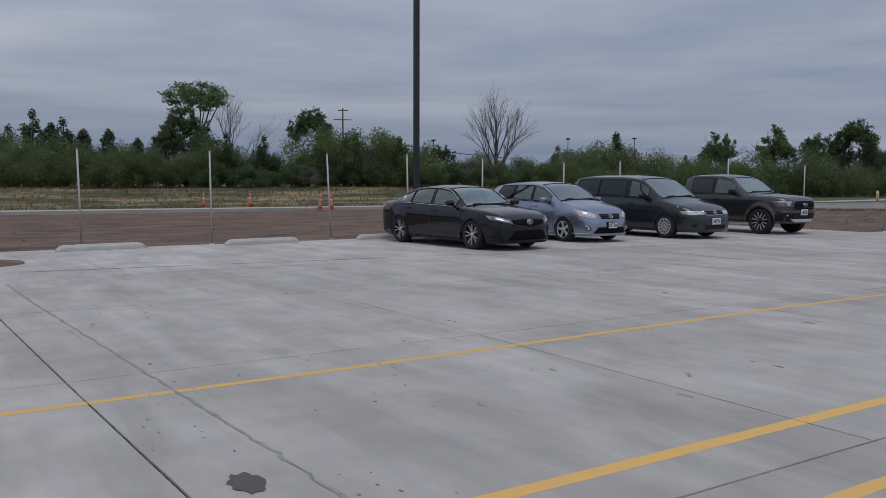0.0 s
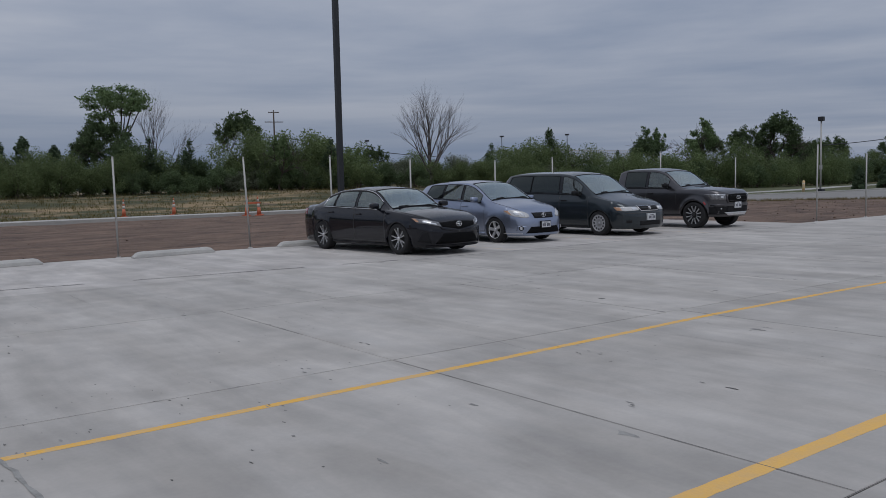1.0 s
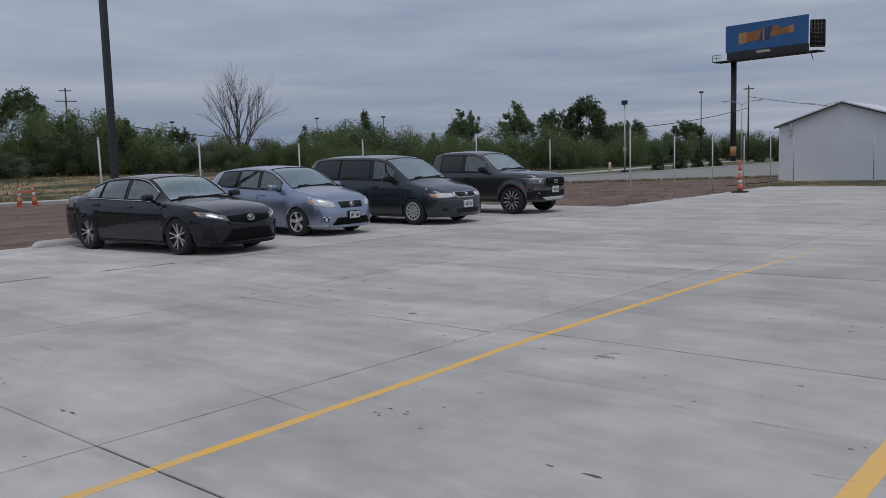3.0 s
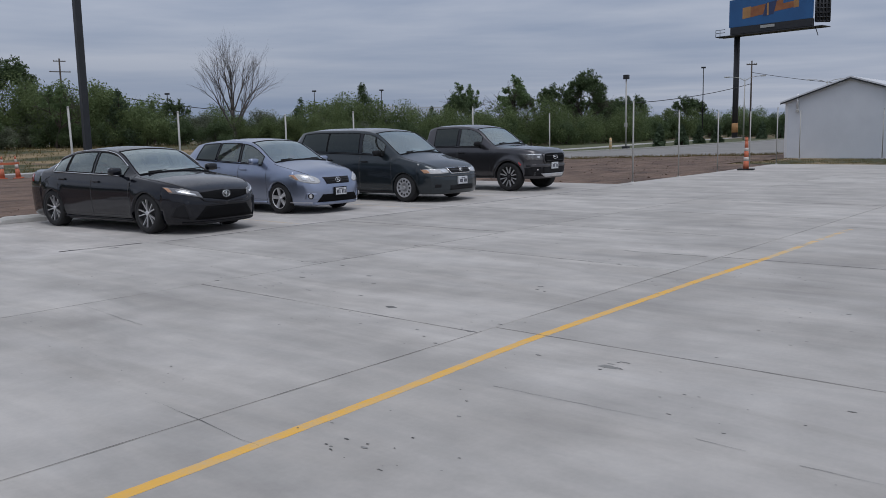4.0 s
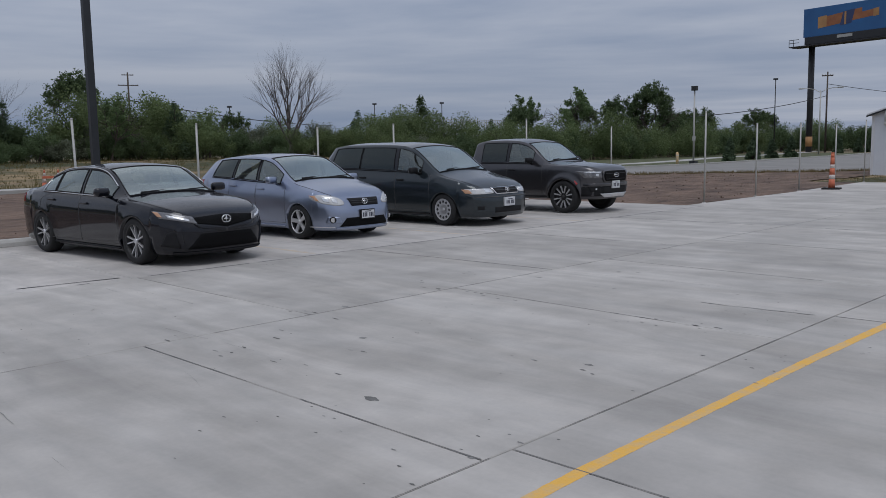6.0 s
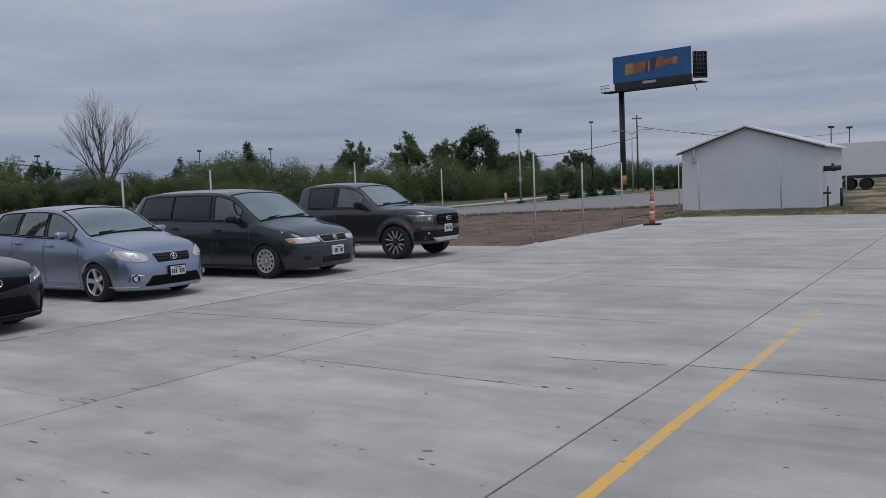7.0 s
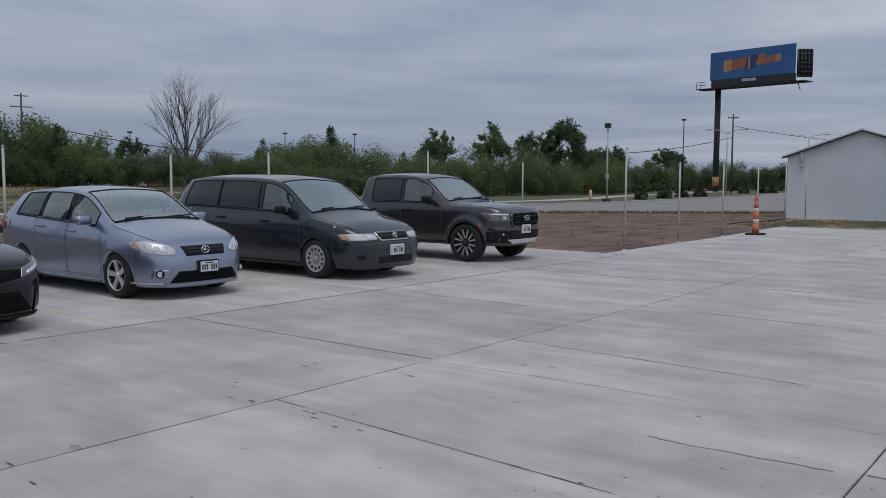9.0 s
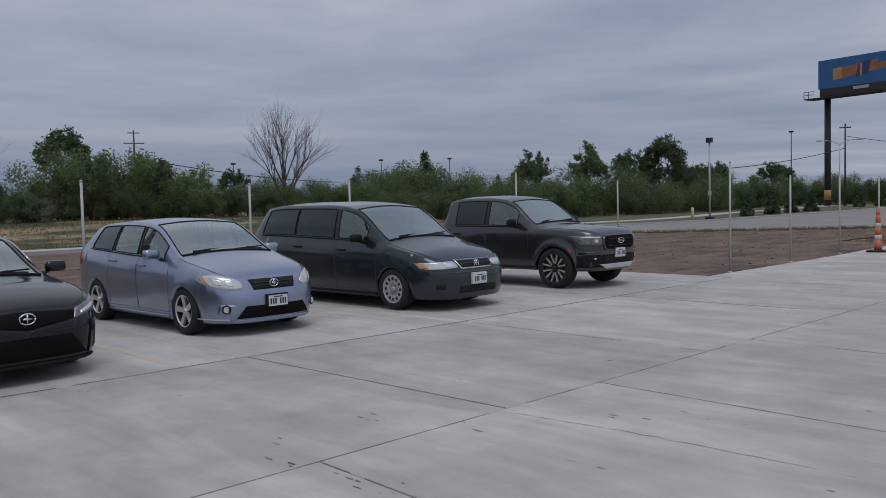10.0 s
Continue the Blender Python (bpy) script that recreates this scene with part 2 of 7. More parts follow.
M_POLE = material("black_powder_coat", (0.025, 0.028, 0.032), (0.015, 0.017, 0.02), rough=0.45, scale=3)
M_WOODPOLE = material("weathered_pole_wood", (0.10, 0.08, 0.065), (0.06, 0.05, 0.042), rough=0.9, scale=2, stretch=(4, 4, 0.3))
M_ORANGE = material("orange_cone_plastic", (0.62, 0.175, 0.085), (0.50, 0.135, 0.07), rough=0.5, scale=5, vary=0.06)
M_REFLECT = material("white_reflective_band", (0.62, 0.57, 0.53), (0.52, 0.46, 0.42), rough=0.4, scale=8)
M_RUBBER = material("black_rubber", (0.022, 0.022, 0.023), (0.014, 0.014, 0.014), rough=0.85, scale=9, fine=50)
M_SHED = material("white_painted_block", (0.66, 0.69, 0.735), (0.59, 0.62, 0.665), rough=0.7, scale=0.8, fine=20, bump=0.1)
M_ROOF = material("white_metal_roof", (0.74, 0.75, 0.76), (0.64, 0.65, 0.67), rough=0.45, metal=0.2, scale=1.0)
M_DARK = material("dark_steel", (0.03, 0.032, 0.036), (0.02, 0.02, 0.024), rough=0.5, scale=2)
M_BLUE = material("billboard_blue", (0.032, 0.135, 0.335), (0.025, 0.105, 0.275), rough=0.5, scale=0.3, bump=0)
M_AMBER = material("printed_amber", (0.42, 0.17, 0.06), (0.26, 0.09, 0.04), rough=0.5, scale=0.6, bump=0)
M_GOLD = material("printed_gold", (0.50, 0.28, 0.11), (0.36, 0.18, 0.07), rough=0.5, scale=0.6, bump=0)
M_NAVY = material("printed_navy", (0.03, 0.05, 0.13), (0.05, 0.07, 0.16), rough=0.5, scale=0.6, bump=0)
M_BARK = material("bark", (0.10, 0.082, 0.066), (0.055, 0.046, 0.04), rough=0.95, scale=2, fine=12, stretch=(3, 3, 0.6), bump=0.5)
M_BAREBARK = material("bare_tree_bark", (0.115, 0.10, 0.09), (0.075, 0.066, 0.06), rough=0.95, scale=2, fine=12, bump=0.3)
M_LEAF = leaf_material("shrub_leaves", (0.160, 0.203, 0.088), (0.096, 0.134, 0.060))
M_LEAF_DARK = leaf_material("dark_tree_leaves", (0.112, 0.152, 0.073), (0.068, 0.102, 0.050))
M_LEAF_GREY = leaf_material("grey_green_leaves", (0.200, 0.222, 0.155), (0.128, 0.148, 0.098))
M_NEEDLE = leaf_material("cedar_needles", (0.105, 0.145, 0.085), (0.068, 0.100, 0.058))
M_LIMB = leaf_material("light_tree_leaves", (0.165, 0.225, 0.105), (0.105, 0.160, 0.072))
M_GRASS = leaf_material("dry_grass_blades", (0.185, 0.152, 0.068), (0.10, 0.105, 0.044))
M_STRAW = leaf_material("straw_weeds", (0.27, 0.21, 0.115), (0.16, 0.135, 0.07))
M_TRAILER = material("white_trailer_skin", (0.74, 0.75, 0.77), (0.68, 0.69, 0.71), rough=0.5, scale=0.5)


def ground_material():
    """Grass, straw and bare soil mixed by broad noise and by a slow change of place along the bank."""
    m = material("grass_and_soil", (0.082, 0.082, 0.038), (0.046, 0.054, 0.026), rough=0.95, scale=1.2, fine=12, bump=0.6, bump_scale=5, depth=0.08)
    n, l = m.node_tree.nodes, m.node_tree.links
    p = n["Principled BSDF"]
    src = p.inputs["Base Color"].links[0].from_socket
    geo = n.new("ShaderNodeNewGeometry")
    for colour, sc, lo, hi, stretch in (((0.31, 0.225, 0.125), 0.35, 0.46, 0.60, (0.35, 1, 1)), ((0.15, 0.105, 0.075), 0.6, 0.58, 0.68, (0.6, 1, 1))):
        mp = n.new("ShaderNodeMapping")
        mp.inputs["Scale"].default_value = stretch
        l.new(geo.outputs["Position"], mp.inputs[0])
        t = n.new("ShaderNodeTexNoise")
        t.inputs["Scale"].default_value, t.inputs["Detail"].default_value = sc, 8
        t.inputs["Roughness"].default_value = 0.65
        l.new(mp.outputs[0], t.inputs["Vector"])
        r = n.new("ShaderNodeMapRange")
        r.inputs["From Min"].default_value, r.inputs["From Max"].default_value = lo, hi
        l.new(t.outputs["Fac"], r.inputs["Value"])
        mx = n.new("ShaderNodeMix")
        mx.data_type = "RGBA"
        l.new(r.outputs[0], mx.inputs[0])
        l.new(src, mx.inputs[6])
        mx.inputs[7].default_value = (*colour, 1)
        src = mx.outputs[2]
    l.new(src, p.inputs["Base Color"])
    return m


M_GROUND = ground_material()
M_LAWN = material("mown_lawn", (0.105, 0.112, 0.05), (0.07, 0.08, 0.036), rough=0.95, scale=0.6, fine=14, bump=0.5, bump_scale=6, depth=0.05)


# ---- building blocks ----
def mesh_object(name, bm, mat, parent=None, label="", smooth=False):
    me = bpy.data.meshes.new(name)
    if smooth:
        for f in bm.faces:
            f.smooth = True
    bm.to_mesh(me)
    bm.free()
    for one in (mat if isinstance(mat, (list, tuple)) else [mat]):
        me.materials.append(one)
    ob = new(name, me)
    if parent:
        ob.parent = parent
    return tagged(ob, label) if label else ob


def part(name, bm, mat, parent, label="", smooth=False):
    return mesh_object(name, bm, mat, parent, label, smooth)


def arrays_mesh(name, verts, faces, mat):
    """A mesh from numpy arrays of corners and of equal-sided faces."""
    me = bpy.data.meshes.new(name)
    k = faces.shape[1]
    me.vertices.add(len(verts))
    me.vertices.foreach_set("co", verts.astype(np.float32).ravel())
    me.loops.add(faces.size)
    me.loops.foreach_set("vertex_index", faces.astype(np.int32).ravel())
    me.polygons.add(len(faces))
    me.polygons.foreach_set("loop_start", np.arange(0, faces.size, k, dtype=np.int32))
    me.polygons.foreach_set("loop_total", np.full(len(faces), k, dtype=np.int32))
    me.update(calc_edges=True)
    me.materials.append(mat)
    return me


def box(bm, x0, y0, z0, x1, y1, z1, bevel=0.0, mi=0):
    r = bmesh.ops.create_cube(bm, size=1.0, matrix=Matrix.Translation(((x0 + x1) / 2, (y0 + y1) / 2, (z0 + z1) / 2)) @ Matrix.Diagonal((x1 - x0, y1 - y0, z1 - z0, 1)))
    faces = {f for v in r["verts"] for f in v.link_faces}
    for f in faces:
        f.material_index = mi
    if bevel:
        bmesh.ops.bevel(bm, geom=list({e for f in faces for e in f.edges}), offset=bevel, segments=2, affect="EDGES", profile=0.6)
    return bm


def tube(bm, p, q, r0, r1=None, sides=10, caps=True):
    """A tapered round bar from p to q."""
    p, q = Vector(p), Vector(q)
    r1 = r0 if r1 is None else r1
    turn = (q - p).to_track_quat("Z", "Y").to_matrix()
    rings = []
    for c, r in ((p, r0), (q, r1)):
        rings.append([bm.verts.new(c + turn @ Vector((math.cos(2 * math.pi * i / sides) * r, math.sin(2 * math.pi * i / sides) * r, 0))) for i in range(sides)])
    for i in range(sides):
        f = bm.faces.new((rings[0][i], rings[0][(i + 1) % sides], rings[1][(i + 1) % sides], rings[1][i]))
        f.smooth = True
    if caps:
        bm.faces.new(rings[0][::-1])
        bm.faces.new(rings[1])
    return bm


def lathe(bm, profile, sides=24, centre=(0, 0, 0), mi=0):
    """Turns a profile of (radius, height) round the upright axis."""
    rings = [[bm.verts.new((centre[0] + r * math.cos(2 * math.pi * i / sides), centre[1] + r * math.sin(2 * math.pi * i / sides), centre[2] + z)) for i in range(sides)] for r, z in profile]
    for a, b in zip(rings, rings[1:]):
        for i in range(sides):
            f = bm.faces.new((a[i], a[(i + 1) % sides], b[(i + 1) % sides], b[i]))
            f.smooth, f.material_index = True, mi
    bm.faces.new(rings[0][::-1]).material_index = mi
    bm.faces.new(rings[-1]).material_index = mi
    return bm


def empty(name, x, y, z=0.0, turn=0.0):
    ob = new(name)
    ob.empty_display_size = 0.3
    ob.matrix_basis = pose(x, y, z, 0, 0, turn)
    return ob


# ---- ground ----
def rise(x, y):
    """Height of the open ground: a low bank behind the far kerb, level elsewhere."""
    t = min(max((y - 49) / 16, 0), 1) * min(max((72 - x) / 25, 0), 1)
    lump = 0.10 * noise.noise(Vector((x * 0.12, y * 0.2, 0))) * t
    return -0.06 + 1.15 * t * t * (3 - 2 * t) + lump


def ground_sheet():
    bm = bmesh.new()
    xs = [-2500, -900, -400, -200, -120, -80] + [-60 + 3 * i for i in range(64)] + [150, 200, 300, 500, 1000, 2500]
    ys = [-2500, -900, -300, -100, -40, -10, 16, 30] + [40 + 1.5 * i for i in range(28)] + [90, 110, 150, 220, 400, 900, 2500]
    grid = [[bm.verts.new((x, y, rise(x, y))) for y in ys] for x in xs]
    for i in range(len(xs) - 1):
        for j in range(len(ys) - 1):
            bm.faces.new((grid[i][j], grid[i + 1][j], grid[i + 1][j + 1], grid[i][j + 1])).smooth = True
    return tagged(mesh_object("ground", bm, M_GROUND), "rough grass and straw field with patches of bare soil", "ground", kind="structure")


ground_sheet()


def flat_sheet(name, outline, z, mat, label, category, step=None):
    bm = bmesh.new()
    bm.faces.new([bm.verts.new((x, y, z)) for x, y in outline])
    return tagged(mesh_object(name, bm, mat), label, category, kind="structure")


def dirt_end(x):
    """How far back the bare soil reaches: to the far kerb, and to the weedy edge of the side road."""
    return float(np.interp(x, (28, 34, 40, 43, 44.5, 46.3, 48, 49.8, 53), (40, 34.5, 29.0, 26.0, 24.7, 22.6, 20.4, 18.4, 15.0)))


def dirt_field():
    """Graded soil between the lot and the far kerb, with ruts and clods as relief."""
    bm = bmesh.new()
    xs = [-45 + 0.5 * i for i in range(204)]
    ys = [12.2 + 0.35 * j for j in range(80)]

    def inside(x, y):
        lot = y < 17.62 if x < 22.6 else y < 12.45 + max(0, (x - 30) * 0.08)
        if x > 37.5:
            lot = y < 15.2 + 0.6 * noise.noise(Vector((x * 0.6, 5, 0)))
        end = dirt_end(x) + 0.5 * noise.noise(Vector((x * 0.5, 2, 0)))
        return not lot and y < end

    grid = {}
    for i in range(len(xs) - 1):
        for j in range(len(ys) - 1):
            x, y = xs[i], ys[j]
            if inside(x + 0.25, y + 0.2):
                q = []
                for a, b in ((i, j), (i + 1, j), (i + 1, j + 1), (i, j + 1)):
                    if (a, b) not in grid:
                        px, py = xs[a], ys[b]
                        h = 0.035 * noise.noise(Vector((px * 0.5, py * 0.9, 3))) + 0.03 * noise.noise(Vector((px * 2.2, py * 2.2, 9)))
                        grid[a, b] = bm.verts.new((px, py, -0.025 + h))
                    q.append(grid[a, b])
                bm.faces.new(q).smooth = True
    return tagged(mesh_object("dirt_field", bm, M_DIRT), "bare brown graded soil beside the concrete lot", "ground", kind="structure")


dirt_field()

# side road on the far side of the dirt, with kerb, lawn strip and a second carriageway behind it
flat_sheet("road", [(34, 35.6), (40, 30.1), (43, 27.2), (44.6, 25.9), (46.4, 23.8), (48.2, 21.6), (50, 19.6), (53, 16.4), (57, 15.6), (130, 22), (130, 40), (103, 36.4), (84, 35), (72, 34), (63, 33.4), (56, 34.2), (50, 37), (43, 41)], -0.012, M_ASPHALT, "pale worn asphalt side road", "road")
flat_sheet("lawn", [(43, 41.2), (50, 37.2), (56, 34.4), (63, 33.6), (72, 34.2), (84, 35.2), (103, 36.6), (130, 40.2), (130, 60), (30, 60), (30, 42.2)], -0.035, M_LAWN, "short green grass verge beside the road", "lawn")


def ribbon(name, line, width, z0, z1, mat, label, category):
    """A low raised strip along a line: kerb, path or road edge."""
    bm = bmesh.new()
    rows = []
    for k, (x, y) in enumerate(line):
        a, b = Vector(line[max(k - 1, 0)]), Vector(line[min(k + 1, len(line) - 1)])
        d = (b - a).normalized()
        s = Vector((-d.y, d.x)) * width / 2
        rows.append([bm.verts.new((x + s.x * e, y + s.y * e, z)) for e, z in ((-1, z0), (-1, z1), (1, z1), (1, z0))])
    for a, b in zip(rows, rows[1:]):
        for i in range(3):
            bm.faces.new((a[i], b[i], b[i + 1], a[i + 1]))
    bm.faces.new(rows[0][::-1])
    bm.faces.new(rows[-1])
    bmesh.ops.recalc_face_normals(bm, faces=bm.faces)
    return tagged(mesh_object(name, bm, mat), label, category, kind="structure")


ribbon("kerb_1", [(-60, 40.9), (-20, 40.8), (10, 40.8), (30, 41.0), (36, 41.6)], 1.9, -0.3, 0.13, M_PATH, "pale concrete kerb and walk along the field", "kerb")
ribbon("kerb_2", [(43, 41.1), (50, 37.1), (56, 34.3), (63, 33.5), (72, 34.1), (84, 35.1), (103, 36.5), (130, 40.1)], 0.35, -0.2, 0.10, M_PATH, "pale concrete kerb of the side road", "kerb")
ribbon("path_1", [(40, 46.5), (50, 43.8), (60, 42.0), (67, 41.8), (76, 43.2), (94, 48), (113, 50.5), (150, 58)], 2.2, -0.3, -0.01, M_PATH, "pale concrete carriageway behind the verge", "road")


# ---- lot furniture ----
def fence_post(x, y, top, lean=(0, 0), parent=None):
    ob = empty("fence_post", x, y, -0.03)
    bm = bmesh.new()
    tube(bm, (0, 0, 0), (lean[0], lean[1], top), 0.023, sides=12)
    part("tube", bm, M_GALV, ob)
    bm = bmesh.new()
    lathe(bm, [(0.0255, 0), (0.0255, 0.025), (0.014, 0.035)], 12, (lean[0], lean[1], top - 0.005))
    part("cap", bm, M_GALV, ob)
    bm = bmesh.new()
    lathe(bm, [(0.06, 0.0), (0.058, 0.02), (0.04, 0.03)], 12)
    part("footing", bm, M_STOP, ob, "small grey concrete footing")
    return tagged(ob, "bare galvanised steel fence post set in concrete footing", "fence post", "fence posts round the lot")


for x, y, top, lean in ((0.62, 18.35, 2.25, (-0.04, 0)), (3.50, 17.85, 2.25, (-0.02, 0)), (6.75, 18.0, 2.25, (-0.10, 0)), (9.05, 17.85, 2.28, (-0.04, 0)), (11.62, 17.9, 2.2, (0, 0)), (14.9, 18.05, 2.15, (0, 0)),
                        (17.36, 18.05, 2.25, (0, 0)), (22.86, 18.05, 2.45, (0, 0)), (27.6, 18.1, 2.25, (0, 0)), (23.7, 12.55, 2.45, (0.02, 0)),
                        (27.1, 12.65, 2.17, (0, 0)), (30.6, 12.75, 2.2, (0, 0)), (33.9, 12.8, 2.2, (0, 0)), (37.5, 12.98, 2.4, (0, 0)), (43.6, 13.95, 2.35, (0, 0)), (43.9, 10.3, 2.35, (0, 0)), (38.7, 6.9, 2.3, (0, 0))):
    fence_post(x, y, top, lean)


def light_pole():
    ob = empty("light_pole", 9.67, 18.45, -0.05)
    bm = bmesh.new()
    lathe(bm, [(0.29, 0), (0.29, 0.7), (0.27, 0.74)], 28)
    part("concrete_base", bm, M_STOP, ob, "round concrete footing")
    bm = bmesh.new()
    box(bm, -0.17, -0.17, 0.74, 0.17, 0.17, 0.80, 0.01)
    part("base_plate", bm, M_POLE, ob)
    bm = bmesh.new()
    box(bm, -0.07, -0.07, 0.80, 0.07, 0.07, 8.6, 0.015)
    part("shaft", bm, M_POLE, ob)
    for s in (-1, 1):
        bm = bmesh.new()
        box(bm, -0.06 if s > 0 else -0.7, -0.05, 8.4, 0.7 if s > 0 else 0.06, 0.05, 8.47, 0.01)
        box(bm, 0.3 * s - 0.18 + 0.45 * s, -0.18, 8.38, 0.3 * s + 0.18 + 0.45 * s, 0.18, 8.46, 0.02)
        part("lamp_head", bm, M_POLE, ob)
    return tagged(ob, "tall square black steel car park light pole", "light pole")


light_pole()


def wheel_stop(x, y, turn):
    ob = empty("wheel_stop", x, y, 0.0, turn)
    bm = bmesh.new()
    n = 24
    rows = []
    for i in range(n + 1):
        u = -0.95 + 1.9 * i / n
        e = min(1, (0.95 - abs(u)) / 0.12)
        h = 0.035 + 0.095 * e ** 0.6
        rows.append([bm.verts.new((u, a, b)) for a, b in ((-0.10, 0), (-0.095, h * 0.55), (-0.06, h * 0.95), (-0.03, h), (0.03, h), (0.06, h * 0.95), (0.095, h * 0.55), (0.10, 0))])
    for a, b in zip(rows, rows[1:]):
        for k in range(7):
            bm.faces.new((a[k], b[k], b[k + 1], a[k + 1]))
    bm.faces.new(rows[0][::-1])
    bm.faces.new(rows[-1])
    bmesh.ops.recalc_face_normals(bm, faces=bm.faces)
    part("block", bm, M_STOP, ob)
    for u in (-0.6, 0.6):
        bm = bmesh.new()
        lathe(bm, [(0.018, 0), (0.018, 0.012)], 10, (u, 0, 0.128))
        part("anchor_pin", bm, M_DARK, ob, "rusty steel pin")
    return tagged(ob, "pale cast concrete wheel stop on the parking strip", "wheel stop", "wheel stops in the row")


for x, y, a in ((0.85, 17.2, 6), (4.55, 17.2, 4), (8.15, 17.35, 0), (11.6, 17.35, 0), (15.2, 17.35, 0), (19.0, 17.35, 0)):
    wheel_stop(x, y, a)


def traffic_cone(x, y, z, height, base, turn, slim, lean=0.0):
    ob = empty("traffic_cone", x, y, z, turn)
    ob.matrix_basis = pose(x, y, z, 0, lean, turn)
    bm = bmesh.new()
    box(bm, -base, -base, 0, base, base, 0.05, 0.015)
    part("base", bm, M_RUBBER if slim else M_ORANGE, ob, "heavy black rubber base" if slim else "")
    r0, r1 = (0.105, 0.052) if slim else (0.12, 0.03)
    stops = (0, 0.25, 0.37, 0.56, 0.66, 0.86, 0.97, 1.0) if slim else (0, 0.42, 0.62, 0.72, 0.86, 1.0)
    for i, (a, b) in enumerate(zip(stops, stops[1:])):
        bm = bmesh.new()
        white = i in ((1, 3) if slim else (1, 3))
        ra, rb = r0 + (r1 - r0) * a, r0 + (r1 - r0) * b
        h0, h1 = 0.05 + (height - 0.05) * a, 0.05 + (height - 0.05) * b
        e = 0.002 if white else 0
        lathe(bm, [(ra + e, h0), (rb + e, h1)], 20)
        part("reflective_band" if white else "body", bm, M_REFLECT if white else M_ORANGE, ob)
    return tagged(ob, "orange channelizer cone with white bands on black rubber base" if slim else "orange traffic cone with white bands on bare ground", "traffic cone", "traffic cones")


traffic_cone(31.55, 12.05, 0.0, 1.22, 0.28, 12, True)
for x, y, z, a, l in ((12.2, 47.6, -0.06, 10, 0), (15.1, 47.6, -0.06, 35, 0), (16.15, 39.55, -0.02, 5, 3), (16.8, 39.4, -0.02, 20, -6)):
    traffic_cone(x, y, z, 1.0, 0.17, a, False, l)


def barricade_board():
    ob = empty("barricade_board", 16.5, 39.5, -0.02)
    bm = bmesh.new()
    box(bm, -0.42, -0.02, 0.62, 0.42, 0.02, 0.72, 0.006)
    part("board", bm, M_ORANGE, ob)
    for s in (-0.3, 0.3):
        bm = bmesh.new()
        tube(bm, (s, 0.04, 0), (s, 0.03, 0.72), 0.015)
        part("leg", bm, M_GALV, ob)
    return tagged(ob, "low orange barricade board between two cones", "barricade")


barricade_board()


